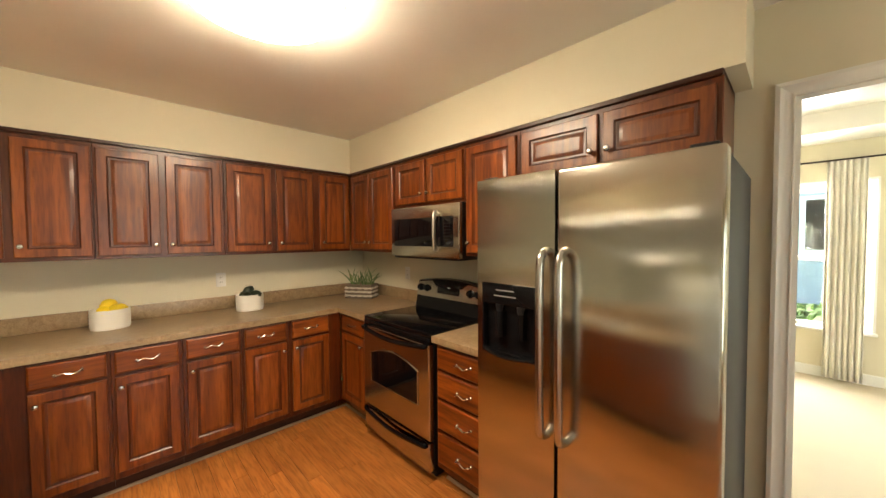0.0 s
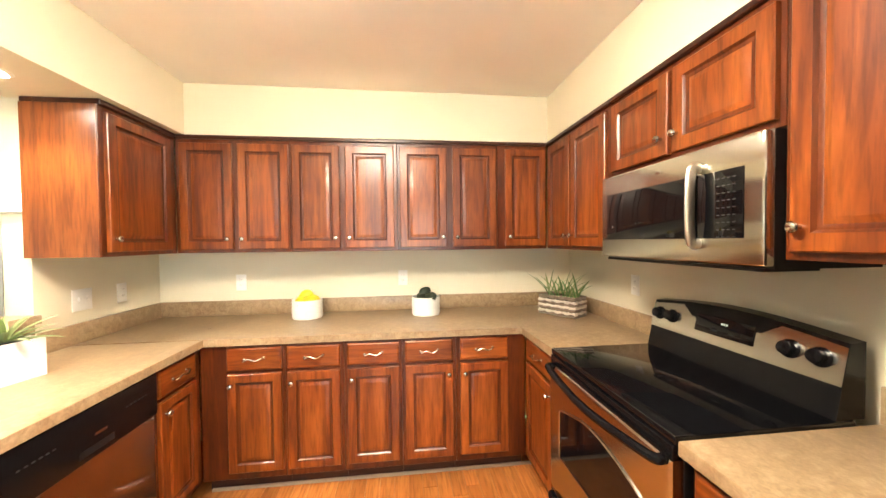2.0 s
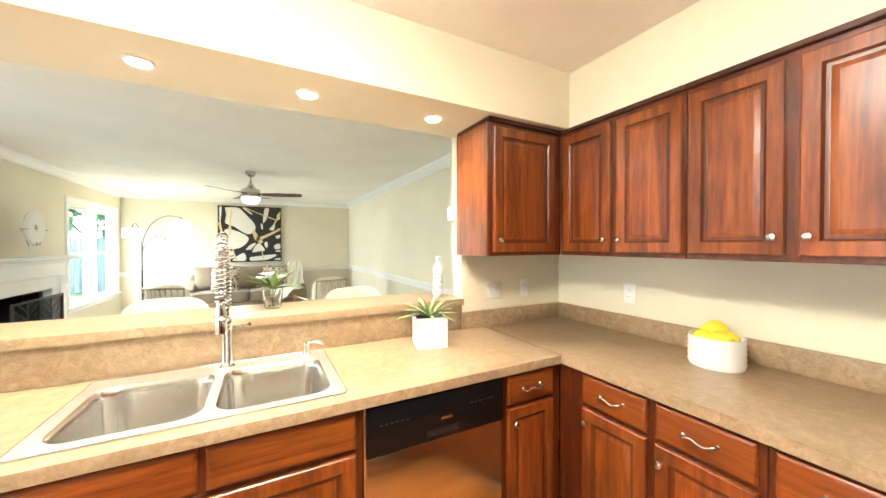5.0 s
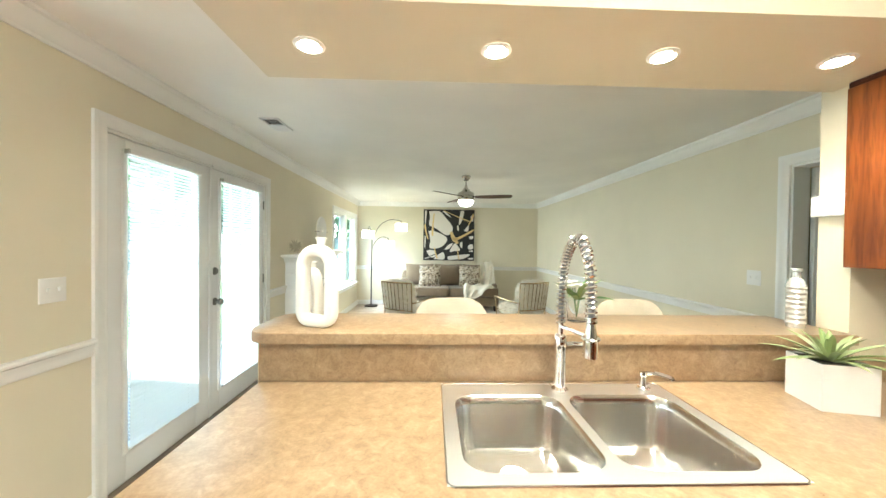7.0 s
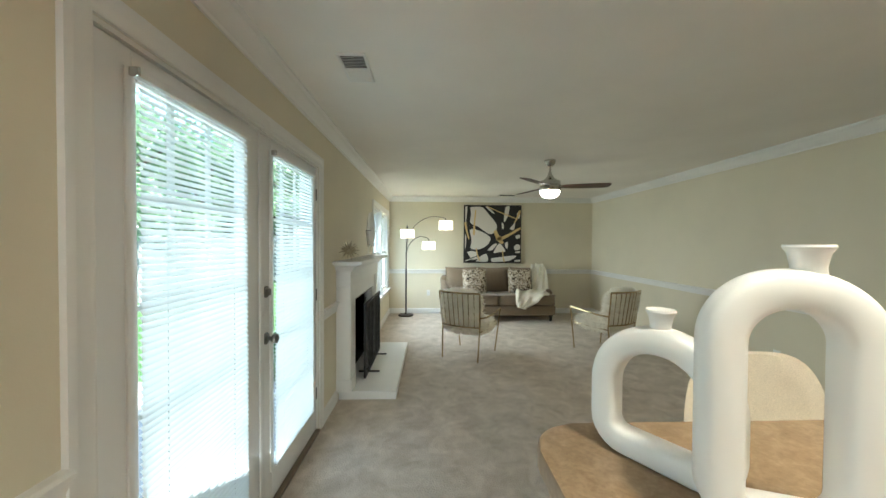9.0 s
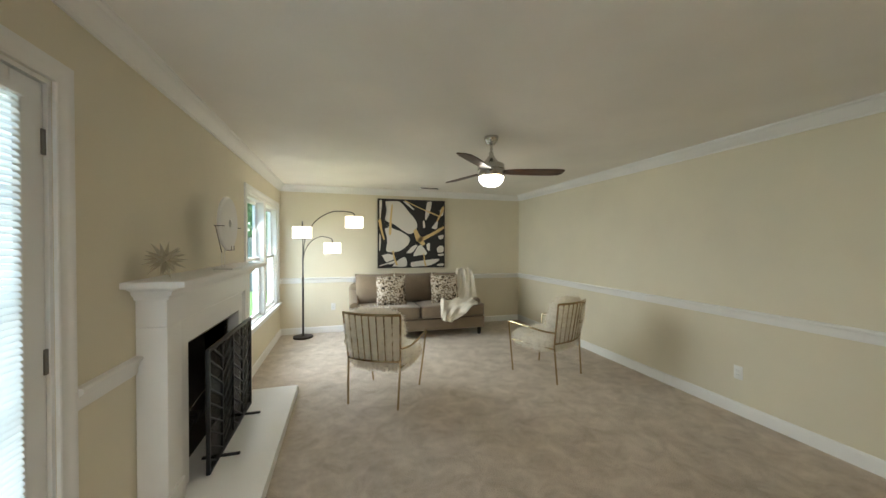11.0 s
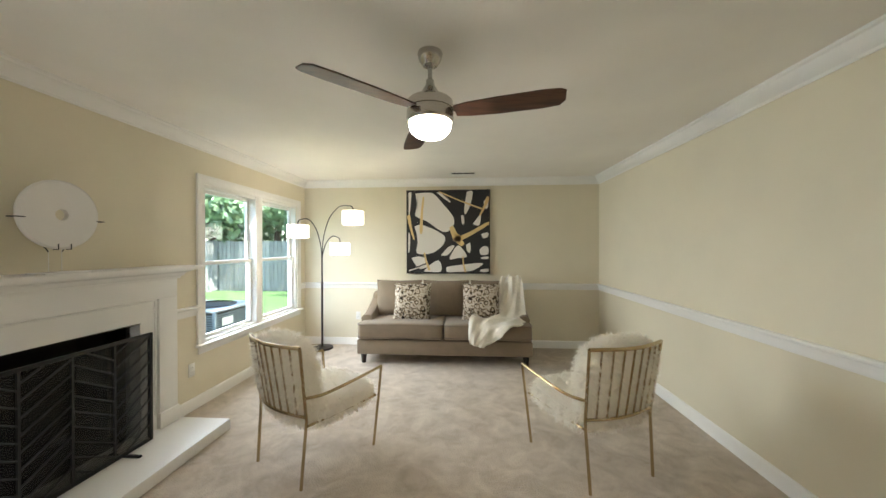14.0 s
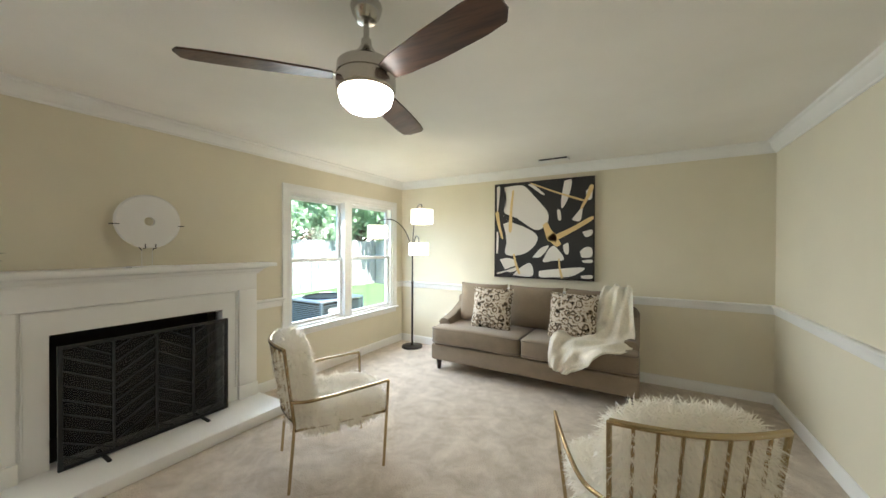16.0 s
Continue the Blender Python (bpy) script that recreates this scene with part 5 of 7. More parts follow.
def bar_stool(m):
    ob = thing("bar_stool", m, "cream upholstered bar stool with a rounded back", "bar stool", "bar stools at the breakfast bar")
    W, H0, H1 = 0.49, 0.66, 1.12
    bm = bmesh.new()
    outer, n = [], 26
    def shell(off):
        rows = []
        for k in range(n + 1):
            a = radians(-70 + 140 * k / n)
            rad = W / 2 - off
            rows.append((rad * math.sin(a) * 1.02, -0.16 - (rad * math.cos(a) - rad * 0.35) * 0.26))
        return rows
    o, i2 = shell(0.0), shell(0.06)
    hs = 8
    go, gi = [], []
    for j in range(hs + 1):
        t = j / hs
        zz = [H0 - 0.05 + (H1 - 0.17 * abs(2 * k / n - 1) ** 3.6 - H0 + 0.05) * t for k in range(n + 1)]
        go.append([bm.verts.new((x, y, z)) for (x, y), z in zip(o, zz)])
        gi.append([bm.verts.new((x, y, z - (0.006 if j == hs else 0))) for (x, y), z in zip(i2, zz)])
    for g in (go, gi):
        for a, b in zip(g, g[1:]):
            for k in range(n):
                bm.faces.new((a[k], a[k + 1], b[k + 1], b[k]))
    for a, b in ((go[-1], gi[-1]), (go[0], gi[0])):
        for k in range(n):
            bm.faces.new((a[k], a[k + 1], b[k + 1], b[k]))
    for k in (0, n):
        for j in range(hs):
            bm.faces.new((go[j][k], go[j + 1][k], gi[j + 1][k], gi[j][k]))
    bmesh.ops.bevel(bm, geom=[e for e in bm.edges if len(e.link_faces) == 2 and e.calc_face_angle(0) > 0.9], offset=0.024, segments=4, affect="EDGES", profile=0.5)
    part("backrest", bm, STOOLFAB, ob, "cream boucle backrest")
    part("seat", S(0.44, 0.42, 0.1, 0.4, c=(0, -0.0, 0.66)), STOOLFAB, ob, "cream boucle seat")
    for sx, sy in ((-1, -1), (1, -1), (-1, 1), (1, 1)):
        part("leg", C((sx * 0.21, sy * 0.18, 0), (sx * 0.16, sy * 0.14, 0.63), 0.011, 0.016, 10), BRONZE, ob)
    part("footrest", T([(-0.195, -0.17, 0.22), (0.195, -0.17, 0.22), (0.195, 0.17, 0.22), (-0.195, 0.17, 0.22)], 0.008, 8, closed=True), BRONZE, ob)
    return ob


st = bar_stool(pose(-0.79, -1.645, 0))
copy_thing(st, pose(-1.87, -1.645, 0))

# ---- openings: french doors, window, doorways ----
def casing(name, m, w, h, label, cw=0.075, sill=False, parent=None):
    """A moulded frame round an opening w wide and h high; local x along the wall, facing -y, z from the opening's foot."""
    prof = [(0, 0), (cw, 0), (cw, 0.018), (cw * 0.75, 0.02), (cw * 0.6, 0.014), (cw * 0.2, 0.011), (cw * 0.08, 0.014), (0, 0.012)]
    out = []
    def leg(p0, p1, d, m0, m1):
        bm = extrude_profile(bmesh.new(), [(a, b) for a, b in prof], p0, p1, d, (0, -1, 0), m0, m1)
        bmesh.ops.transform(bm, matrix=m, verts=bm.verts)
        ob = structure(name, bm, TRIM, label, "door casing" if not sill else "window casing")
        out.append(ob)
    leg((-w / 2, 0, 0), (-w / 2, 0, h), (-1, 0, 0), 0, -1)
    leg((w / 2, 0, 0), (w / 2, 0, h), (1, 0, 0), 0, -1)
    leg((-w / 2, 0, h), (w / 2, 0, h), (0, 0, 1), -1, -1)
    return out


def lining(name, m, w, h, depth, t=0.016):
    for x0, x1, z0, z1 in ((-w / 2, -w / 2 + t, 0, h), (w / 2 - t, w / 2, 0, h), (-w / 2 + t, w / 2 - t, h - t, h)):
        bm = B(x0, x1, 0.002, depth, z0, z1)
        bmesh.ops.transform(bm, matrix=m, verts=bm.verts)
        structure(name, bm, TRIM, "white jamb lining", "door jamb")


EF = pose(XE - 0.001, (DY0 + DY1) / 2, 0, 0, 0, -90)      # local x -> -y, faces -x
casing("door_casing", EF, DY1 - DY0, DZ, "white moulded casing of the french doors")
lining("door_jamb", EF, DY1 - DY0, DZ, 0.14)
structure("threshold", B(XE - 0.02, XE + 0.13, DY0 + 0.016, DY1 - 0.016, 0.001, 0.022, bevel=0.004), mat("weathered_threshold", (0.2, 0.16, 0.12), 0.5, 0.3)[0], "dull brown metal door threshold", "threshold")

def blind_mat():
    m, nt, b = mat("white_blind_slat", (0.85, 0.86, 0.85), 0.45)
    t = nt.nodes.new("ShaderNodeBsdfTranslucent")
    t.inputs["Color"].default_value = (0.8, 0.84, 0.84, 1)
    x = nt.nodes.new("ShaderNodeMixShader")
    x.inputs[0].default_value = 0.5
    o = nt.nodes["Material Output"]
    nt.links.new(b.outputs[0], x.inputs[1])
    nt.links.new(t.outputs[0], x.inputs[2])
    nt.links.new(x.outputs[0], o.inputs[0])
    return m


BLIND = blind_mat()


def french_leaf(name, y0, y1, gy0, gy1, label, hardware):
    """A glazed leaf between y0 < y1 with its glass between gy0 < gy1."""
    x0, x1, gz0, gz1 = XE + 0.012, XE + 0.055, 0.225, 1.94
    ob = thing(name, pose(XE + 0.03, (y0 + y1) / 2, 0), label, "door")
    ob["kind"] = "structure"
    P = lambda nm, bm, mt, par=None, lab="": part(nm, at(ob, bm), mt, par or ob, lab)
    P("stile", B(x0, x1, y0, gy0, 0.024, DZ - 0.02, bevel=0.003), DOORWHITE)
    P("stile", B(x0, x1, gy1, y1, 0.024, DZ - 0.02, bevel=0.003), DOORWHITE)
    P("bottom_rail", B(x0, x1, gy0, gy1, 0.024, gz0, bevel=0.003), DOORWHITE)
    P("top_rail", B(x0, x1, gy0, gy1, gz1, DZ - 0.02, bevel=0.003), DOORWHITE)
    t = 0.03
    for a, b, c, d in ((gy0 - t, gy0 + 0.006, gz0 - t, gz1 + t), (gy1 - 0.006, gy1 + t, gz0 - t, gz1 + t), (gy0 + 0.006, gy1 - 0.006, gz0 - t, gz0 + 0.006), (gy0 + 0.006, gy1 - 0.006, gz1 - 0.006, gz1 + t)):
        P("glazing_bead", B(x0 - 0.008, x0 + 0.002, a, b, c, d, bevel=0.004), DOORWHITE)
    g = P("pane", B(XE + 0.036, XE + 0.04, gy0, gy1, gz0, gz1), PANE, None, "clear glass")
    g.visible_shadow = False
    for k in (1, 2):
        yy = gy0 + (gy1 - gy0) * k / 3
        P("grille_bar", B(XE + 0.041, XE + 0.053, yy - 0.009, yy + 0.009, gz0, gz1), DOORWHITE, g)
    for k in range(1, 5):
        zz = gz0 + (gz1 - gz0) * k / 5
        P("grille_bar", B(XE + 0.041, XE + 0.053, gy0, gy1, zz - 0.009, zz + 0.009), DOORWHITE, g)
    b = thing("blind", pose(XE - 0.004, (gy0 + gy1) / 2, gz0), "white horizontal mini blind on the glazed door", "blind", "blinds on the french doors")
    Q = lambda nm, bm, mt, par=None, lab="": part(nm, at(b, bm), mt, par or b, lab)
    Q("headrail", B(XE - 0.022, XE + 0.004, gy0 - 0.012, gy1 + 0.012, gz1 + 0.004, gz1 + 0.03, bevel=0.003), DOORWHITE)
    Q("bottom_rail", B(XE - 0.016, XE + 0.002, gy0, gy1, gz0 - 0.012, gz0, bevel=0.003), DOORWHITE)
    for k in (0.18, 0.82):
        yy = gy0 + (gy1 - gy0) * k
        Q("ladder_cord", C((XE - 0.007, yy, gz0), (XE - 0.007, yy, gz1), 0.0012, None, 5), DOORWHITE)
    Q("bracket", B(XE - 0.026, XE + 0.004, gy1 + 0.012, gy1 + 0.022, gz1 + 0.004, gz1 + 0.03, bevel=0.003), NICKEL)
    me, n = None, 78
    w = (gy1 - gy0) / 2
    for k in range(n):
        z = gz0 + 0.008 + (gz1 - gz0 - 0.012) * k / (n - 1)
        if me is None:
            bm = bmesh.new()
            r = [[bm.verts.new((0.011 * u, s * w, 0.0022 * (1 - u * u))) for u in (-1, -0.4, 0.4, 1)] for s in (-1, 1)]
            for i in range(3):
                bm.faces.new((r[0][i], r[0][i + 1], r[1][i + 1], r[1][i]))
            s = part("slat", bm, BLIND, b)
            me = s.data
        else:
            s = new("slat", me)
            s.parent = b
        s.matrix_local = pose(XE - 0.007 - b.matrix_world.translation.x, 0, z - gz0, 0, -55, 0)
    if hardware:
        for hz in (0.3, 1.065, 1.83):
            P("hinge", B(x0 - 0.006, x0 + 0.004, y0 - 0.012, y0 + 0.012, hz - 0.045, hz + 0.045, bevel=0.002), AGED, None, "nickel hinge")
        yy = y1 - 0.055
        for z, knob_ in ((1.2, False), (0.95, True)):
            m = Matrix.Translation(Vector((x0 - 0.001, yy, z)) - ob.matrix_world.translation) @ Matrix.Rotation(radians(-90), 4, "Y")
            if knob_:
                part("knob", L([(0.032, 0), (0.032, 0.006), (0.012, 0.012), (0.011, 0.03), (0.022, 0.036), (0.028, 0.048), (0.025, 0.06), (0.012, 0.066), (0, 0.067)], seg=20, m=m), AGED, ob, "nickel door knob")
            else:
                db = part("deadbolt", L([(0.032, 0), (0.031, 0.008), (0.024, 0.012), (0, 0.013)], seg=20, m=m), AGED, ob, "nickel deadbolt")
                P("thumb_turn", B(x0 - 0.03, x0 - 0.012, yy - 0.005, yy + 0.005, z - 0.018, z + 0.018, bevel=0.003), AGED, db)
    return ob


french_leaf("door_1", DY0 + 0.018, -2.577, -3.31, -2.705, "white glazed french door with nickel knob and deadbolt, closed", True)
french_leaf("door_2", -2.573, DY1 - 0.018, -2.42, -1.83, "white glazed french door, closed", False)
structure("trim_astragal", B(XE + 0.002, XE + 0.012, -2.598, -2.556, 0.024, DZ - 0.022, bevel=0.004), DOORWHITE, "white strip between the french doors", "astragal")
sn = thing("door_sensor", pose(XE, -2.6, 2.07), "small white alarm contact over the french door", "sensor")
part("case", B(-0.018, -0.001, -0.03, 0.03, -0.035, 0.035, bevel=0.005), PLASTIC, sn)


def window_east():
    y0, y1, z0, z1 = WY0, WY1, WZ0, WZ1
    ym = -6.765
    m = pose(XE - 0.001, (y0 + y1) / 2, z0, 0, 0, -90)
    casing("window_casing", m, y1 - y0, z1 - z0, "white moulded window casing", 0.085, True)
    ob = thing("window_1", pose(XE + 0.06, ym, z0), "white twin double-hung window over the garden", "window")
    ob["kind"] = "structure"
    P = lambda nm, bm, mt, par=None, lab="": part(nm, at(ob, bm), mt, par or ob, lab)
    fr = P("window_frame", B(XE + 0.004, XE + 0.12, y0, y0 + 0.03, z0, z1), TRIM)
    P("window_frame", B(XE + 0.004, XE + 0.12, y1 - 0.03, y1, z0, z1), TRIM)
    P("window_frame", B(XE + 0.004, XE + 0.12, y0 + 0.03, y1 - 0.03, z1 - 0.03, z1), TRIM)
    P("window_frame", B(XE + 0.004, XE + 0.12, y0 + 0.03, y1 - 0.03, z0, z0 + 0.025), TRIM)
    P("mullion", B(XE - 0.012, XE + 0.12, ym - 0.06, ym + 0.06, z0, z1, bevel=0.004), TRIM)
    P("window_sill", B(XE - 0.055, XE + 0.02, y0 - 0.1, y1 + 0.1, z0 - 0.022, z0 + 0.004, bevel=0.006), TRIM, None, "white window stool")
    P("apron", B(XE - 0.018, XE - 0.002, y0 - 0.075, y1 + 0.075, z0 - 0.085, z0 - 0.022, bevel=0.004), TRIM)
    zm = 1.295
    for a, b in ((y0 + 0.03, ym - 0.06), (ym + 0.06, y1 - 0.03)):
        for c, d, x in ((z0 + 0.025, zm + 0.02, XE + 0.04), (zm - 0.02, z1 - 0.03, XE + 0.075)):
            s = P("sash", B(x, x + 0.032, a, a + 0.035, c, d, bevel=0.002), TRIM)
            P("stile", B(x, x + 0.032, b - 0.035, b, c, d, bevel=0.002), TRIM, s)
            P("rail", B(x, x + 0.032, a + 0.035, b - 0.035, c, c + 0.035, bevel=0.002), TRIM, s)
            P("rail", B(x, x + 0.032, a + 0.035, b - 0.035, d - 0.035, d, bevel=0.002), TRIM, s)
            g = P("pane", B(x + 0.014, x + 0.018, a + 0.03, b - 0.03, c + 0.03, d - 0.03), PANE, s)
            g.visible_shadow = False


window_east()
# doorway to the hall in the west wall, with its panelled door standing open
WF = pose(XW + 0.001, -1.72, 0, 0, 0, 90)
casing("door_casing", WF, 0.8, 2.03, "white moulded door casing")
lining("door_jamb", WF, 0.8, 2.03, 0.12)
hd = thing("door_3", pose(XW - 0.14, -2.1, 0, 0, 0, 172), "grey-white panelled door standing open into the hall", "door")
hd["kind"] = "structure"
part("leaf", B(0, 0.76, -0.018, 0.018, 0.012, 2.01, bevel=0.003), DOORWHITE, hd)
# doorway to the dining room
NF = pose((OX0 + OX1) / 2, YN - 0.001, 0)
casing("door_casing", NF, OX1 - OX0, OZ, "white moulded door casing", 0.06)
lining("door_jamb", NF, OX1 - OX0, OZ, 0.12)

# ---- fireplace ----
def fireplace():
    ob = thing("fireplace", pose(1.0, -4.715, 0), "white painted fireplace surround with mantel and dark firebox", "fireplace")
    P = lambda nm, bm, mt, par=None, lab="": part(nm, at(ob, bm), mt, par or ob, lab)
    Y0, Y1, XF = -5.5, -3.93, 0.965
    P("slip", B(XF + 0.02, XE - 0.002, FY1, Y1 - 0.12, 0.08, 1.07), TRIM)
    P("slip", B(XF + 0.02, XE - 0.002, Y0 + 0.12, FY0, 0.08, 1.07), TRIM)
    P("slip", B(XF + 0.02, XE - 0.002, FY0, FY1, FZ1, 1.07), TRIM)
    for a, b in ((Y1 - 0.16, Y1), (Y0, Y0 + 0.16)):
        P("pilaster", B(XF, XE - 0.002, a, b, 0.08, 1.06, bevel=0.004), TRIM)
        P("plinth", B(XF - 0.012, XE - 0.002, a - 0.006, b + 0.006, 0.08, 0.2, bevel=0.004), TRIM)
    P("frieze", B(XF, XE - 0.002, Y0, Y1, 1.06, 1.215, bevel=0.004), TRIM)
    P("bead", T([(XF + 0.018, FY1 + 0.11, 0.2), (XF + 0.018, FY1 + 0.11, 1.05), (XF + 0.018, FY0 - 0.11, 1.05), (XF + 0.018, FY0 - 0.11, 0.2)], 0.008, 8), TRIM)
    prof = [(0, 0), (0.012, 0), (0.016, 0.016), (0.03, 0.024), (0.04, 0.045), (0.065, 0.056), (0.075, 0.06), (0.075, 0.066), (0, 0.066)]
    bm = extrude_profile(bmesh.new(), prof, (XF, Y0, 1.2), (XF, Y1, 1.2), (-1, 0, 0), (0, 0, 1), -1, -1)
    P("bed_moulding", bm, TRIM)
    for y, o in ((Y0, -1), (Y1, 1)):
        bm = extrude_profile(bmesh.new(), prof, (XE - 0.002, y, 1.2), (XF, y, 1.2), (0, o, 0), (0, 0, 1), 0, -1)
        P("bed_moulding", bm, TRIM)
    P("mantel_shelf", B(XF - 0.125, XE - 0.002, Y0 - 0.125, Y1 + 0.125, 1.267, 1.3, bevel=0.006), TRIM, None, "white mantel shelf")
    # firebox behind the wall
    bm = B(1.48, 1.52, FY0 - 0.04, FY1 + 0.04, 0.04, 0.95)
    box(bm, XF + 0.1, 1.5, FY0 - 0.04, FY0, 0.04, 0.95)
    box(bm, XF + 0.1, 1.5, FY1, FY1 + 0.04, 0.04, 0.95)
    box(bm, XF + 0.1, 1.5, FY0, FY1, FZ1, 0.95)
    box(bm, XF + 0.1, 1.5, FY0, FY1, 0.04, 0.08)
    P("firebox", bm, SOOT, None, "soot-black firebox")
    P("lintel_edge", B(XF + 0.018, XF + 0.1, FY0 + 0.001, FY1 - 0.001, FZ1 - 0.006, FZ1 - 0.001), IRON)
    lg = P("log_grate", T([(1.28, FY0 + 0.25, 0.15), (1.28, FY1 - 0.25, 0.15)], 0.01, 8), IRON)
    for k in range(5):
        yy = FY0 + 0.27 + k * 0.11
        P("grate_bar", T([(1.15, yy, 0.22), (1.17, yy, 0.15), (1.4, yy, 0.15), (1.42, yy, 0.2)], 0.008, 6), IRON, lg)
    P("gas_pipe", T([(1.2, FY0 + 0.1, 0.3), (1.2, FY1 - 0.2, 0.22)], 0.006, 6), NICKEL, None, "bright gas pipe")
    h = P("hearth", B(0.55, XF + 0.12, Y0 - 0.03, Y1 - 0.03, 0.0, 0.082, bevel=0.005), TRIM, None, "white painted raised hearth")
    return ob


fireplace()


def fire_screen():
    x, y0, y1, z0, z1 = 0.895, -5.205, -4.235, 0.088, 0.845
    ob = thing("fire_screen", pose(x, (y0 + y1) / 2, 0.082), "black iron fire screen with chevron bars", "fire screen")
    P = lambda nm, bm, mt, par=None, lab="": part(nm, at(ob, bm), mt, par or ob, lab)
    for a, b, c, d in ((y0, y0 + 0.022, z0, z1), (y1 - 0.022, y1, z0, z1), (y0 + 0.022, y1 - 0.022, z0, z0 + 0.022), (y0 + 0.022, y1 - 0.022, z1 - 0.022, z1)):
        P("frame_bar", B(x - 0.011, x + 0.011, a, b, c, d, bevel=0.003), IRON)
    n, w = 4, (y1 - y0 - 0.044) / 4
    for k in range(1, n):
        yy = y0 + 0.022 + w * k
        P("upright", B(x - 0.007, x + 0.005, yy - 0.006, yy + 0.006, z0 + 0.022, z1 - 0.022), IRON)
    # slanting bars, clipped to each column
    for k in range(n):
        a, b = y0 + 0.022 + w * k, y0 + 0.022 + w * (k + 1)
        s = 0.14 if k % 2 else -0.14
        for j in range(-2, 10):
            za = z0 + 0.03 + j * 0.087
            zb = za + s
            p, q = Vector((x - 0.002, a, za)), Vector((x - 0.002, b, zb))
            lo, hi = z0 + 0.022, z1 - 0.022
            t0, t1 = 0.0, 1.0
            dz = zb - za
            for lim, sign in ((lo, 1), (hi, -1)):
                fa, fb = sign * (za - lim), sign * (zb - lim)
                if fa < 0 and fb < 0:
                    t0, t1 = 1, 0
                elif fa < 0:
                    t0 = max(t0, fa / (fa - fb))
                elif fb < 0:
                    t1 = min(t1, fa / (fa - fb))
            if t1 - t0 > 0.12:
                P("chevron_bar", T([p.lerp(q, t0), p.lerp(q, t1)], 0.0055, 6), IRON)
    P("mesh_panel", B(x + 0.006, x + 0.008, y0 + 0.01, y1 - 0.01, z0 + 0.01, z1 - 0.01), SCREENMESH, None, "fine black wire mesh")
    for yy in (y0 + 0.2, y1 - 0.2):
        P("foot", B(x - 0.12, x + 0.1, yy - 0.011, yy + 0.011, 0.083, 0.097, bevel=0.003), IRON)


def screen_mesh():
    m = bpy.data.materials.new("wire_mesh")
    m.use_nodes = True
    nt = m.node_tree
    b = nt.nodes["Principled BSDF"]
    b.inputs["Base Color"].default_value, b.inputs["Roughness"].default_value = (0.012, 0.012, 0.012, 1), 0.6
    b.inputs["Alpha"].default_value = 0.55
    return m


SCREENMESH = screen_mesh()
fire_screen()


def stone_disc():
    ob = thing("disc_sculpture", pose(0.91, -4.68, 1.3), "white stone disc with a centre hole on a black metal stand", "sculpture")
    R, r, t = 0.19, 0.031, 0.014
    bm = bmesh.new()
    n = 48
    pr = [(r, -t), (R - 0.01, -t), (R, -t * 0.4), (R, t * 0.4), (R - 0.01, t), (r, t)]
    rows = [[bm.verts.new((-y, q * math.cos(2 * math.pi * k / n), 0.325 + q * math.sin(2 * math.pi * k / n))) for q, y in pr] for k in range(n)]
    for k in range(n):
        a, b = rows[k], rows[(k + 1) % n]
        for i in range(len(pr)):
            bm.faces.new((a[i], a[(i + 1) % len(pr)], b[(i + 1) % len(pr)], b[i]))
    part("disc", bm, STONE, ob, "white stone disc")
    part("base", B(-0.06, 0.06, -0.11, 0.11, 0, 0.01, bevel=0.002), MARBLE, ob, "pale base plate")
    for sy in (-0.03, 0.03):
        part("post", T([(0.03, sy, 0.01), (0.03, sy, 0.13), (0.02, sy, 0.136), (-0.024, sy, 0.136), (-0.026, sy, 0.16)], 0.0022, 6), PLASTIC, ob, "pale stand wire")
        part("hook", T([(0.0, sy, 0.134), (-0.03, sy, 0.134), (-0.03, sy, 0.165)], 0.003, 6), IRON, ob, "black hook")
    part("arm", T([(0.03, -0.03, 0.12), (0.03, -0.15, 0.3), (0.02, -0.205, 0.3), (-0.026, -0.205, 0.3), (-0.026, -0.165, 0.3)], 0.0028, 6), IRON, ob)
    part("arm", T([(0.03, 0.03, 0.12), (0.03, 0.15, 0.3), (0.02, 0.205, 0.3), (-0.026, 0.205, 0.3), (-0.026, 0.165, 0.3)], 0.0028, 6), IRON, ob)


stone_disc()


DULLGOLD = mat("dull_pale_gold", (0.5, 0.45, 0.33), 0.45, 0.6)[0]


def starburst():
    ob = thing("starburst_ornament", pose(0.985, -3.96, 1.3), "dull gold spiky starburst ornament on the mantel", "ornament")
    c = Vector((0, 0, 0.1))
    part("core", L([(0, -0.03), (0.022, -0.02), (0.03, 0), (0.022, 0.02), (0, 0.03)], c=c, seg=12), DULLGOLD, ob)
    n = 34
    for k in range(n):
        z = 1 - 2 * (k + 0.5) / n
        a = k * 2.39996
        d = Vector((math.sqrt(1 - z * z) * math.cos(a), math.sqrt(1 - z * z) * math.sin(a), z))
        ln = 0.1 if k % 2 else 0.085
        part("spike", C(c + d * 0.02, c + d * ln, 0.013, 0.001, 5), DULLGOLD, ob)


starburst()

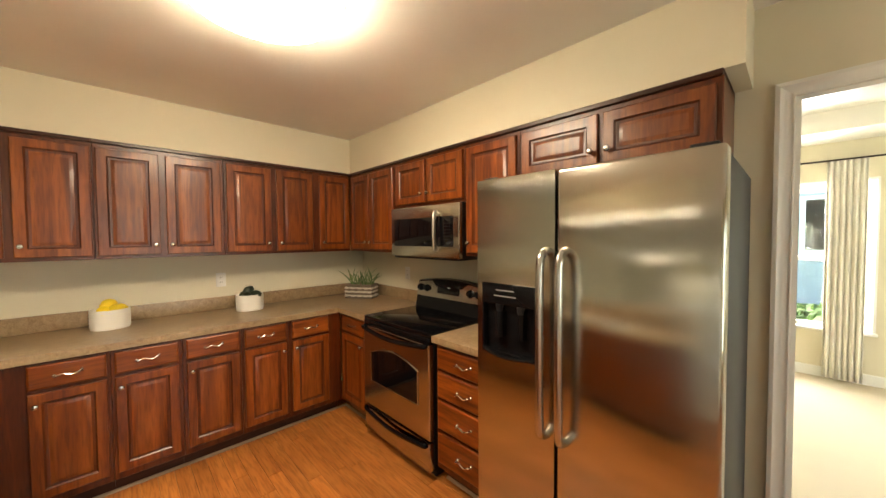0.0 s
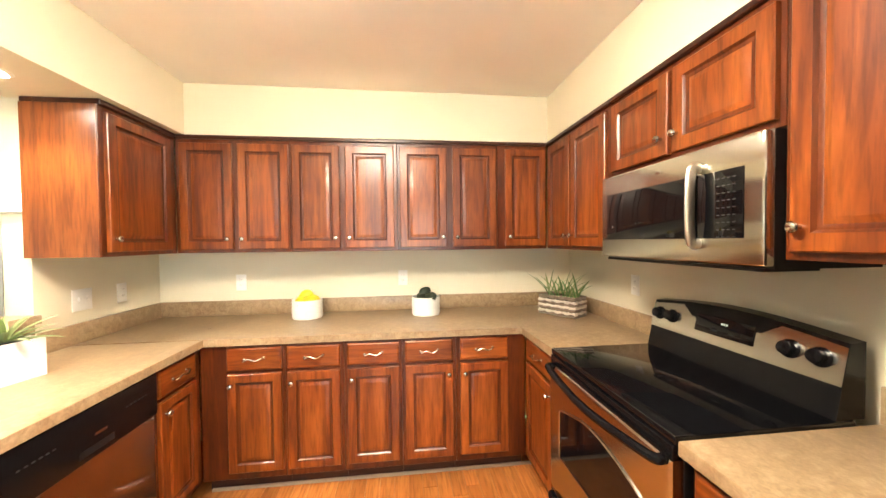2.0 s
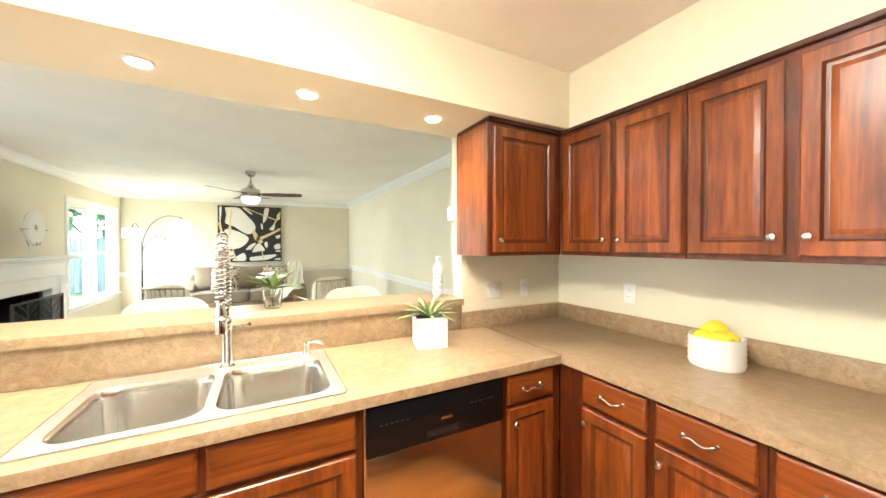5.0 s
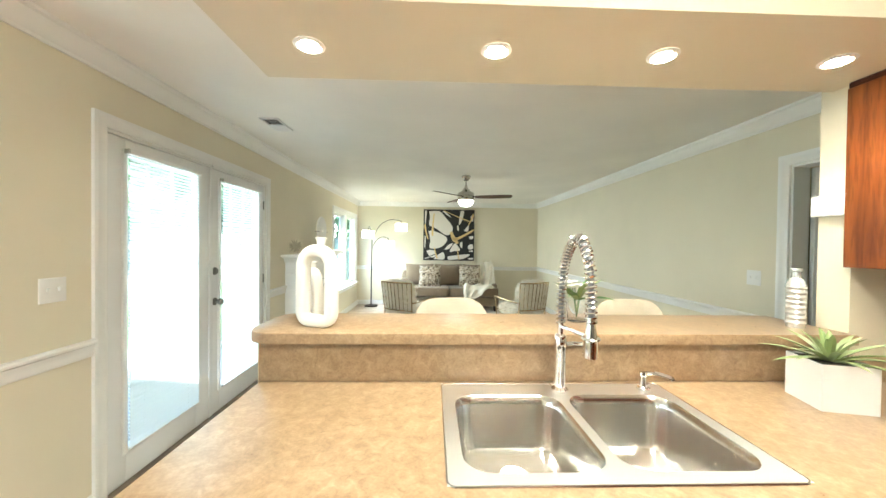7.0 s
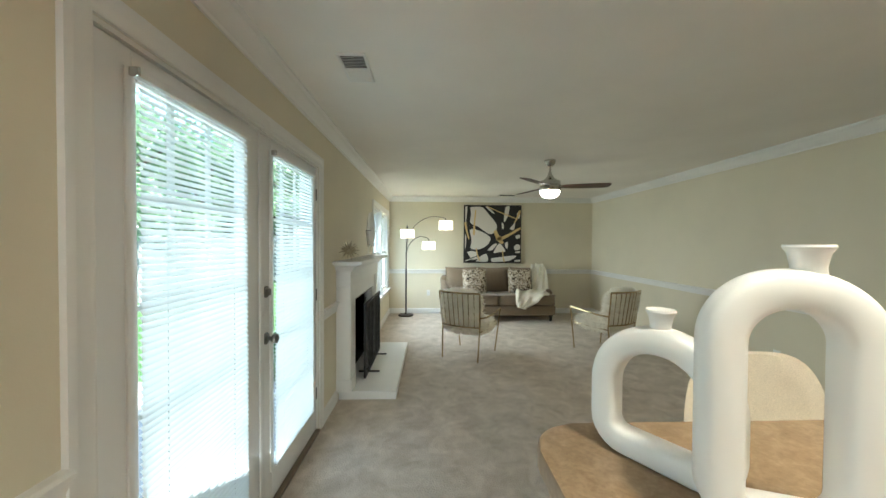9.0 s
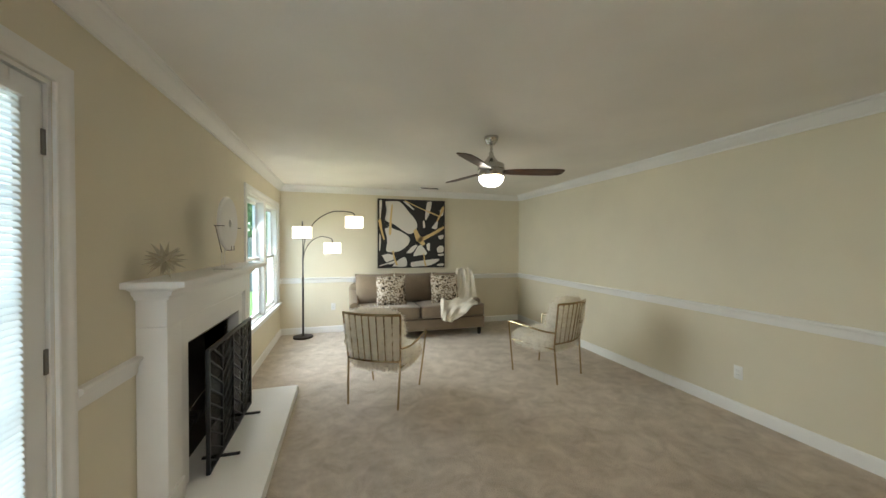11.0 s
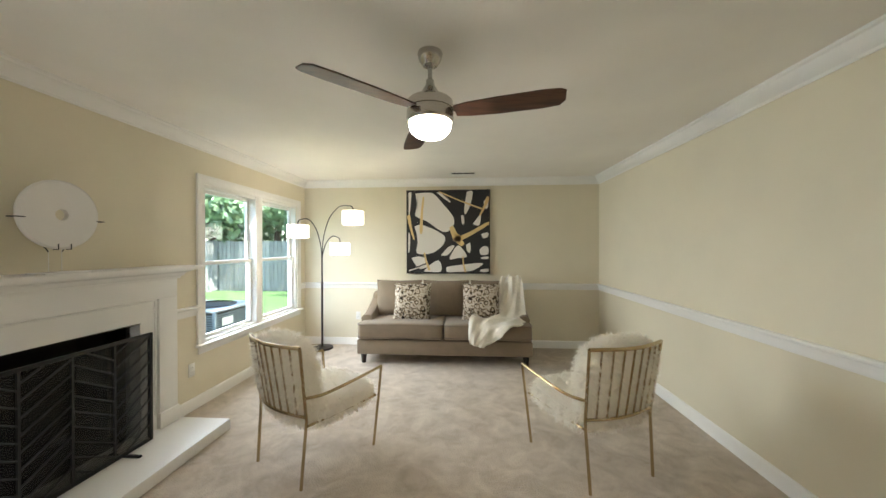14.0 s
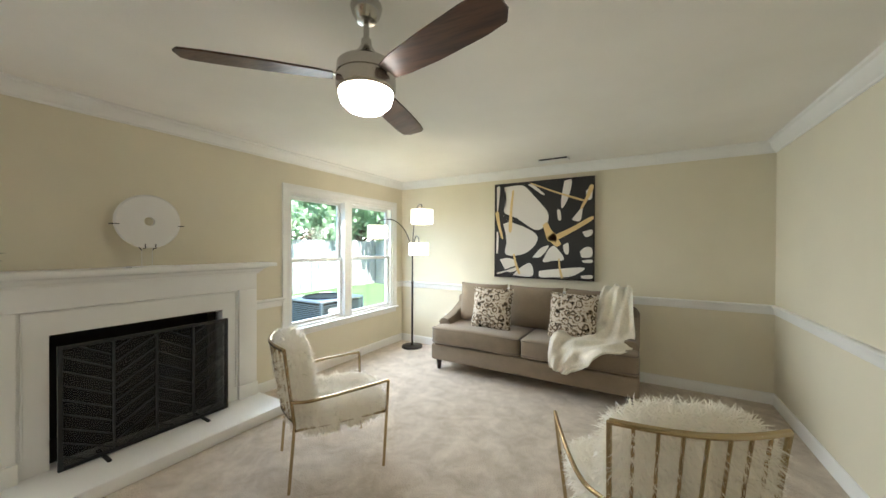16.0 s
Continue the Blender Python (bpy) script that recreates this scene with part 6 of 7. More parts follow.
# ---- ceiling: fan, vents ----
def ceiling_fan():
    ob = thing("ceiling_fan", pose(-1.147, -4.687, CEILZ), "brushed nickel ceiling fan with three walnut blades and lit globe", "ceiling fan")
    part("canopy", L([(0.062, 0), (0.064, -0.01), (0.056, -0.04), (0.038, -0.066), (0.016, -0.072), (0, -0.072)], seg=28), NICKEL, ob)
    part("downrod", C((0, 0, -0.07), (0, 0, -0.19), 0.0115, None, 14), NICKEL, ob)
    part("bell", L([(0.0135, -0.135), (0.02, -0.14), (0.022, -0.165), (0.045, -0.2), (0.075, -0.232), (0.084, -0.238), (0, -0.238)], seg=24), NICKEL, ob)
    hz = part("motor_housing", L([(0.04, -0.235), (0.106, -0.24), (0.116, -0.25), (0.118, -0.29), (0.114, -0.293), (0.114, -0.299), (0.12, -0.302), (0.12, -0.338), (0.117, -0.35), (0.11, -0.356), (0, -0.356)], seg=40), NICKEL, ob, "brushed nickel drum housing")
    part("globe", L([(0.109, -0.357), (0.109, -0.37), (0.1, -0.4), (0.074, -0.425), (0.04, -0.437), (0, -0.441)], seg=36), FANGLOBE, ob, "lit frosted globe")
    for k in range(3):
        a = radians(168 + 120 * k)
        R = Matrix.Rotation(a, 4, "Z") @ Matrix.Translation((0, 0, -0.305)) @ Matrix.Rotation(radians(-11), 4, "X")
        bm = bmesh.new()
        st = [(0.13, 0.05, 0.035), (0.2, 0.062, 0.05), (0.35, 0.07, 0.062), (0.55, 0.066, 0.07), (0.63, 0.055, 0.066), (0.655, 0.02, 0.05)]
        top = [[bm.verts.new((x, w, zz)) for x, w, _ in st] + [bm.verts.new((x, -v, zz)) for x, _, v in reversed(st)] for zz in (0.0035, -0.0035)]
        bm.faces.new(top[0])
        bm.faces.new(top[1])
        m = len(top[0])
        for i in range(m):
            bm.faces.new((top[0][i], top[0][(i + 1) % m], top[1][(i + 1) % m], top[1][i]))
        bmesh.ops.transform(bm, matrix=R, verts=bm.verts)
        b = part("blade", bm, WALNUT, ob, "dark walnut blade")
        bm = B(0.1, 0.2, -0.02, 0.02, 0.004, 0.01, bevel=0.002)
        bmesh.ops.transform(bm, matrix=R, verts=bm.verts)
        part("blade_iron", bm, NICKEL, b)


ceiling_fan()


def vent(x, y, lx, ly, n):
    """A two-way register: one bank of slats leans each way along y."""
    ob = thing("ceiling_vent", pose(x, y, CEILZ), "white metal ceiling air vent with two-way slats", "vent")
    e = 0.014
    for a, b, c, d in ((-lx, lx, -ly, -ly + e), (-lx, lx, ly - e, ly), (-lx, -lx + e, -ly + e, ly - e), (lx - e, lx, -ly + e, ly - e)):
        part("frame", B(a, b, c, d, -0.013, -0.0005, bevel=0.002), TRIM, ob)
    part("duct", B(-lx + e, lx - e, -ly + e, ly - e, -0.002, -0.0006), BLACKM, ob, "dark duct behind the slats")
    part("divider", B(-lx + e, lx - e, -0.003, 0.003, -0.013, -0.003), TRIM, ob)
    if lx > ly:
        part("divider", B(-0.006, 0.006, 0.004, ly - e, -0.013, -0.003), TRIM, ob)
    w = (ly - e) / n
    for k in range(2 * n):
        t = (k - n + 0.5) * w
        bm = B(-lx + e, lx - e, -w * 0.47, w * 0.47, -0.0006, 0.0006)
        bmesh.ops.transform(bm, matrix=pose(0, t, -0.008, -22 if t > 0 else 33, 0, 0), verts=bm.verts)
        part("slat", bm, TRIM, ob)


vent(0.645, -2.7, 0.075, 0.15, 9)


def slot_vent(x, y, lx, ly):
    """A flat plate hung under a dark slot."""
    ob = thing("ceiling_vent", pose(x, y, CEILZ), "white metal ceiling air vent with a dark slot", "vent")
    part("plate", B(-lx, lx, -ly, ly, -0.024, -0.018, bevel=0.002), TRIM, ob)
    part("duct", B(-lx + 0.012, lx - 0.012, -ly + 0.012, ly - 0.012, -0.018, -0.001), BLACKM, ob, "dark duct inside")
    for c in (-lx + 0.006, 0.0, lx - 0.006):
        part("bracket", B(c - 0.006, c + 0.006, -ly + 0.004, ly - 0.004, -0.018, -0.0005), TRIM, ob)


slot_vent(-1.28, -7.53, 0.16, 0.06)

# ---- living room furniture ----
def floor_lamp():
    bx, by = 0.73, -7.66
    ob = thing("floor_lamp", pose(bx, by, 0), "dark bronze three-arm arc floor lamp with lit white drum shades", "floor lamp")
    part("base", L([(0.15, 0), (0.152, 0.012), (0.145, 0.026), (0.06, 0.03), (0.022, 0.036), (0.016, 0.05), (0, 0.05)], seg=36), BRONZE, ob, "round dark bronze base")
    part("pole", C((0, 0, 0.03), (0, 0, 0.93), 0.015, None, 14), BRONZE, ob)
    part("collar", C((0, 0, 0.92), (0, 0, 0.95), 0.018, None, 14), BRONZE, ob)
    part("upper_pole", C((0, 0, 0.94), (0, 0, 1.3), 0.011, None, 12), BRONZE, ob)
    for (sx, sy, sz), bulge, z0 in (((-0.03, -6.77, 1.782), 0.30, 1.28), ((0.645, -6.81, 1.63), 0.22, 1.22), ((0.27, -7.15, 1.422), 0.18, 1.18)):
        dx, dy = sx - bx, sy - by
        top = sz + 0.15
        pts = [(0, 0, z0), (dx * 0.06, dy * 0.06, z0 + (top - z0) * 0.45), (dx * 0.28, dy * 0.28, z0 + (top - z0) * 0.85), (dx * 0.6, dy * 0.6, top + 0.02), (dx * 0.9, dy * 0.9, top), (dx * 0.99, dy * 0.99, top - 0.03), (dx, dy, top - 0.07)]
        arm = part("arm", T(smooth_path(pts, 8), 0.0065, 8), BRONZE, ob, "curved bronze arm")
        c = (dx, dy, sz)
        bm = bmesh.new()
        n, r, h = 36, 0.122, 0.078
        rows = [[bm.verts.new((c[0] + q * math.cos(2 * math.pi * k / n), c[1] + q * math.sin(2 * math.pi * k / n), c[2] + z)) for k in range(n)] for q, z in ((r, h), (r, -h), (r - 0.003, -h), (r - 0.003, h))]
        for i in range(4):
            a, b = rows[i], rows[(i + 1) % 4]
            for k in range(n):
                bm.faces.new((a[k], a[(k + 1) % n], b[(k + 1) % n], b[k]))
        part("shade", bm, SHADE, ob, "lit white linen drum shade")
        part("shade_rim", T([(c[0] + r * math.cos(2 * math.pi * k / n), c[1] + r * math.sin(2 * math.pi * k / n), c[2] - h) for k in range(n)], 0.003, 5, closed=True), BRONZE, ob)
        sk = part("socket", C((dx, dy, sz + 0.03), (dx, dy, top - 0.06), 0.012, None, 10), BRONZE, ob)
        part("bulb", L([(0, -0.05), (0.02, -0.045), (0.029, -0.02), (0.026, 0.0), (0.014, 0.03), (0, 0.032)], c=(dx, dy, sz), seg=16), BULB, ob, "glowing bulb")


BULB = emit("lit_bulb", (1.0, 0.84, 0.6), 5.5)
floor_lamp()


def art():
    w, h = 1.2, 1.2
    ob = thing("abstract_painting", pose(-1.06, -7.895, 1.668), "large square abstract painting in black, white and gold", "painting")
    part("canvas", B(-0.594, 0.594, 0.004, 0.034, -0.594, 0.594), CANVASBLACK, ob, "black painted ground")
    for a, b, c, d in ((-0.605, 0.605, -0.605, -0.595), (-0.605, 0.605, 0.595, 0.605), (-0.605, -0.595, -0.595, 0.595), (0.595, 0.605, -0.595, 0.595)):
        part("frame_strip", B(a, b, 0.0, 0.04, c, d), BRONZE, ob, "thin dark frame")

    def flat(name, pts, y, material):
        """Daubs of paint: u to the right as seen, v downwards, both from 0 to 1."""
        q = smooth_path([(u, v, 0) for u, v in pts] + [(*pts[0], 0)], 5)[:-1]
        bm = bmesh.new()
        a = [bm.verts.new((0.594 - 1.188 * p.x, y, 0.594 - 1.188 * p.y)) for p in q]
        b = [bm.verts.new((0.594 - 1.188 * p.x, y - 0.003, 0.594 - 1.188 * p.y)) for p in q]
        bm.faces.new(a)
        for i in range(len(a)):
            j = (i + 1) % len(a)
            bm.faces.new((a[i], a[j], b[j], b[i]))
        bmesh.ops.triangulate(bm, faces=[f for f in bm.faces if len(f.verts) > 4])
        part(name, bm, material, ob)

    def stroke(x0, y0, x1, y1, w0, w1):
        d = Vector((x1 - x0, y1 - y0)).normalized()
        n = Vector((-d.y, d.x))
        a, b = Vector((x0, y0)), Vector((x1, y1))
        m = a.lerp(b, 0.5) + n * 0.006
        return [tuple(a + n * w0 / 2), tuple(m + n * (w0 + w1) / 4), tuple(b + n * w1 / 2), tuple(b - n * w1 / 2), tuple(m - n * (w0 + w1) / 4), tuple(a - n * w0 / 2)]

    W = lambda *p: flat("white_daub", p, 0.036, CANVASWHITE)
    W((0.10, 0.03), (0.24, 0.02), (0.33, 0.04), (0.44, 0.16), (0.57, 0.33), (0.55, 0.45), (0.44, 0.5), (0.24, 0.37), (0.1, 0.3), (0.13, 0.16))
    W((0.09, 0.43), (0.18, 0.41), (0.33, 0.47), (0.46, 0.56), (0.43, 0.67), (0.3, 0.76), (0.12, 0.76), (0.13, 0.6))
    W((0.015, 0.02), (0.05, 0.02), (0.045, 0.14), (0.02, 0.32))
    W((0.015, 0.5), (0.035, 0.55), (0.03, 0.72), (0.012, 0.74))
    W((0.73, 0.015), (0.8, 0.015), (0.77, 0.18), (0.71, 0.29), (0.7, 0.2))
    W((0.66, 0.3), (0.69, 0.31), (0.7, 0.4), (0.67, 0.4))
    W((0.8, 0.41), (0.86, 0.33), (0.9, 0.29), (0.88, 0.42))
    W((0.93, 0.14), (0.985, 0.08), (0.985, 0.2), (0.95, 0.22))
    W((0.58, 0.7), (0.64, 0.67), (0.73, 0.8), (0.62, 0.82), (0.52, 0.83))
    W((0.41, 0.79), (0.5, 0.69), (0.58, 0.67), (0.5, 0.78))
    W((0.48, 0.93), (0.6, 0.91), (0.92, 0.88), (0.8, 0.97), (0.6, 0.99), (0.49, 0.99))
    W((0.05, 0.82), (0.14, 0.8), (0.23, 0.83), (0.25, 0.92), (0.14, 0.95))
    W((0.2, 0.985), (0.27, 0.91), (0.39, 0.85), (0.41, 0.985))
    W((0.9, 0.53), (0.985, 0.51), (0.985, 0.56), (0.93, 0.58))
    W((0.88, 0.72), (0.93, 0.68), (0.985, 0.69), (0.985, 0.77), (0.9, 0.78))
    W((0.9, 0.81), (0.985, 0.8), (0.985, 0.83), (0.91, 0.83))
    W((0.72, 0.66), (0.77, 0.64), (0.77, 0.75), (0.73, 0.73))
    W((0.89, 0.96), (0.985, 0.95), (0.985, 0.985), (0.9, 0.985))
    W((0.36, 0.02), (0.42, 0.03), (0.53, 0.13), (0.5, 0.13))
    G = lambda *p: flat("gold_stroke", stroke(*p), 0.0395, CANVASGOLD)
    G(0.54, 0.44, 0.62, 0.6, 0.05, 0.09)
    G(0.6, 0.56, 0.68, 0.66, 0.09, 0.05)
    G(0.62, 0.6, 0.985, 0.4, 0.055, 0.035)
    G(0.4, 0.015, 0.9, 0.22, 0.014, 0.018)
    G(0.89, 0.3, 0.985, 0.09, 0.02, 0.04)
    G(0.2, 0.08, 0.17, 0.5, 0.02, 0.035)
    G(0.015, 0.3, 0.08, 0.58, 0.04, 0.02)
    G(0.21, 0.76, 0.27, 0.96, 0.02, 0.025)
    G(0.68, 0.8, 0.71, 0.985, 0.015, 0.022)
    K = lambda *p: flat("black_stroke", stroke(*p), 0.0375, CANVASBLACK)
    K(0.06, 0.34, 0.3, 0.44, 0.02, 0.03)
    K(0.02, 0.96, 0.3, 0.86, 0.012, 0.016)
    W((0.09, 0.34), (0.13, 0.36), (0.2, 0.39), (0.18, 0.41), (0.1, 0.37))
    W((0.02, 0.96), (0.16, 0.92), (0.15, 0.94), (0.03, 0.98))


art()


def pattern():
    """Scrolled roses in brown and cream on black."""
    m, nt, b = mat("rose_print_fabric", (0.3, 0.26, 0.2), 0.9, spec=0.2)
    n = tex(nt, "ShaderNodeTexNoise", 9, detail=2, distortion=3.0)
    v = tex(nt, "ShaderNodeTexVoronoi", 15)
    mx = mix(nt, 0.55, n.outputs["Fac"], v.outputs["Distance"])
    wv = nt.nodes.new("ShaderNodeMath")
    wv.operation = "MULTIPLY"
    wv.inputs[1].default_value = 24
    nt.links.new(mx, wv.inputs[0])
    sn_ = nt.nodes.new("ShaderNodeMath")
    sn_.operation = "SINE"
    nt.links.new(wv.outputs[0], sn_.inputs[0])
    half = nt.nodes.new("ShaderNodeMath")
    half.operation = "MULTIPLY_ADD"
    half.inputs[1].default_value, half.inputs[2].default_value = 0.5, 0.5
    nt.links.new(sn_.outputs[0], half.inputs[0])
    r = ramp(nt, half.outputs[0], [(0.02, (0.03, 0.025, 0.02)), (0.16, (0.26, 0.19, 0.12)), (0.55, (0.44, 0.37, 0.28)), (0.92, (0.6, 0.54, 0.45))])
    big = tex(nt, "ShaderNodeTexNoise", 22, detail=1)
    dark = ramp(nt, big.outputs["Fac"], [(0.31, (0.08, 0.07, 0.06)), (0.36, (1, 1, 1))])
    nt.links.new(mix(nt, 1.0, r.outputs[0], dark.outputs[0], "MULTIPLY"), b.inputs["Base Color"])
    f = tex(nt, "ShaderNodeTexNoise", 350, detail=2)
    bump(nt, b, f.outputs["Fac"], 0.4, 0.001)
    return m


ROSES = pattern()


def pillow_mesh(w, h, t, pinch=0.07):
    """A square cushion standing on edge, facing -y, with pinched corners."""
    bm = bmesh.new()
    n = 14
    grids = []
    for s in (-1, 1):
        g = []
        for j in range(n + 1):
            row = []
            for i in range(n + 1):
                u, v = -1 + 2 * i / n, -1 + 2 * j / n
                k = (1 - abs(u) ** 2.6) * (1 - abs(v) ** 2.6)
                e = 1 - pinch * (1 - abs(u) ** 2) * abs(v) ** 3
                e2 = 1 - pinch * (1 - abs(v) ** 2) * abs(u) ** 3
                row.append(bm.verts.new((u * w / 2 * e2, s * t / 2 * max(k, 0) ** 0.55, v * h / 2 * e)))
            g.append(row)
        grids.append(g)
        for j in range(n):
            for i in range(n):
                bm.faces.new((g[j][i], g[j][i + 1], g[j + 1][i + 1], g[j + 1][i]))
    bmesh.ops.remove_doubles(bm, verts=bm.verts, dist=1e-5)
    return bm


def sofa():
    X0, X1, YF, YR = -2.12, 0.03, -7.06, -7.86
    cx = (X0 + X1) / 2
    # local x mirrors the world's: turned half round, the front faces +y
    ob = thing("sofa", pose(cx, -7.45, 0, 0, 0, 180), "taupe upholstered two-seat sofa with set-back sloped arms", "sofa")
    W = X1 - X0
    yf, yr = -(YF + 7.45), -(YR + 7.45)      # local y: front negative, back positive
    for sx in (-1, 1):
        for yy in (yf + 0.07, yr - 0.07):
            part("leg", C((sx * (W / 2 - 0.07), yy, 0.0), (sx * (W / 2 - 0.07), yy, 0.13), 0.026, 0.042, 4), LEGWOOD, ob, "tapered dark wood leg")
    part("base", B(-W / 2, W / 2, yf, yr, 0.12, 0.305, bevel=0.022, seg=3), SOFA, ob)
    part("back_frame", B(-W / 2 + 0.02, W / 2 - 0.02, yr - 0.16, yr, 0.3, 0.82, bevel=0.05, seg=4), SOFA, ob)
    for sx in (-1, 1):
        bm = bmesh.new()
        # low arm with a rolled front, rising to the back
        prof = []
        pts = [(yf + 0.19, 0.58), (yf + 0.3, 0.6), (yf + 0.45, 0.64), (yr - 0.12, 0.74), (yr - 0.02, 0.8)]
        st = smooth_path([(0, y, z) for y, z in pts], 5)
        rings = []
        xc = sx * (W / 2 - 0.075)
        for p in st:
            rr = [(-0.07, 0.3), (-0.07, p.z - 0.05), (-0.05, p.z - 0.012), (0, p.z), (0.05, p.z - 0.012), (0.075, p.z - 0.05), (0.065, p.z - 0.09), (0.07, 0.3)]
            rings.append([bm.verts.new((xc + sx * a, p.y, z)) for a, z in rr])
        for a, b in zip(rings, rings[1:]):
            for k in range(8):
                bm.faces.new((a[k], a[(k + 1) % 8], b[(k + 1) % 8], b[k]))
        bm.faces.new(rings[0])
        bm.faces.new(rings[-1])
        bmesh.ops.bevel(bm, geom=[e for e in rings[0][0].link_faces[0].edges], offset=0.012, segments=2, affect="EDGES", profile=0.5)
        part("arm", bm, SOFA, ob, "sloped arm")
    for sx in (-1, 1):
        w = W / 2 - 0.008
        c = (sx * (w / 2 + 0.004), (yf + yr - 0.15) / 2 - 0.015, 0.405)
        s = part("seat_cushion", S(w, yr - 0.15 - yf + 0.03, 0.2, 0.16, c=c, nu=40, nv=16, droop=lambda p: p + Vector((0, 0, 0.018 * (1 - (2 * p.x / w) ** 2)))), SOFA, ob, "boxed seat cushion")
        for zz in (0.075, -0.075):
            pw, pd = w / 2 - 0.006, (yr - 0.15 - yf + 0.03) / 2 - 0.006
            rc = 0.045
            loop = []
            for qx, qy, a0 in ((pw - rc, pd - rc, 0), (-pw + rc, pd - rc, 90), (-pw + rc, -pd + rc, 180), (pw - rc, -pd + rc, 270)):
                loop += [(c[0] + qx + rc * math.cos(radians(a0 + 22.5 * k)), c[1] + qy + rc * math.sin(radians(a0 + 22.5 * k)), c[2] + zz + 0.012) for k in range(5)]
            part("piping", T(loop, 0.0055, 6, closed=True), PIPING, s)
    for k, (px, w, tl) in enumerate(((-0.66, 0.64, -12), (0.0, 0.64, -14), (0.66, 0.64, -12))):
        bm = pillow_mesh(w, 0.5, 0.2, 0.05)
        m = Matrix.Translation((px, yr - 0.235, 0.745)) @ Matrix.Rotation(radians(-13), 4, "X")
        bmesh.ops.transform(bm, matrix=m, verts=bm.verts)
        part("back_cushion", bm, SOFA, ob, "loose back cushion")


sofa()
for px, tilt, spin in ((-0.62, -20, 2), (-1.515, -20, -3)):
    p = thing("throw_pillow", pose(px, -7.36, 0.735, -20, 0, 180 + spin), "square throw pillow with brown and cream rose print", "pillow", "pillows on the sofa")
    part("cushion", pillow_mesh(0.49, 0.49, 0.17, 0.06), ROSES, p)
    p.matrix_world = pose(px, -7.36, 0.735, 0, 0, 180 + spin) @ pose(0, 0, 0, -16, 0, 0)


def strands(bm, spots, rg, length, width, droop, clump=0.5):
    """Fine tapering hairs from (place, normal) pairs."""
    for p, nrm in spots:
        t = nrm.cross(Vector((rg.uniform(-1, 1), rg.uniform(-1, 1), rg.uniform(-1, 1))))
        if t.length < 1e-3:
            continue
        t.normalize()
        d = (nrm * 0.55 + t * rg.uniform(0.1, 1.0) + Vector((0, 0, -droop))).normalized()
        ln = length * rg.uniform(0.55, 1.25)
        side = d.cross(nrm + Vector((rg.uniform(-1, 1), rg.uniform(-1, 1), rg.uniform(-1, 1))) * 0.35)
        if side.length < 1e-3:
            continue
        side = side.normalized() * width
        q = p + d * ln * 0.55
        e = p + d * ln + Vector((0, 0, -droop * ln * 0.5)) + t * ln * 0.15
        a, b, c2, d2, f = (bm.verts.new(v) for v in (p - side, p + side, q + side * 0.7, q - side * 0.7, e))
        bm.faces.new((a, b, c2, d2))
        bm.faces.new((d2, c2, f))


def surface_spots(bm, count, rg):
    fs = [(f, f.calc_area()) for f in bm.faces]
    total = sum(a for _, a in fs)
    out = []
    for f, a in fs:
        n = a / total * count
        n = int(n) + (1 if rg.random() < n - int(n) else 0)
        vs = [v.co for v in f.verts]
        for _ in range(n):
            w = [rg.random() for _ in vs]
            s = sum(w)
            p = Vector((0, 0, 0))
            for q, v in zip(w, vs):
                p += v * (q / s)
            out.append((p, f.normal.copy()))
    return out


def hairs(bm, count, rg, length, width, droop):
    bmesh.ops.recalc_face_normals(bm, faces=bm.faces)
    out = bmesh.new()
    strands(out, surface_spots(bm, count, rg), rg, length, width, droop)
    return out


def fur_part(name, bm, parent, count, rg, length, label, width=0.0013):
    h = hairs(bm, count, rg, length, width, 0.35)
    body = part(name, bm, FUR, parent, label)
    me = bpy.data.meshes.new("fur")
    h.to_mesh(me)
    h.free()
    me.materials.append(FUR)
    o = new("fur", me)
    o.parent = body
    o["kind"] = "stuff"
    return body


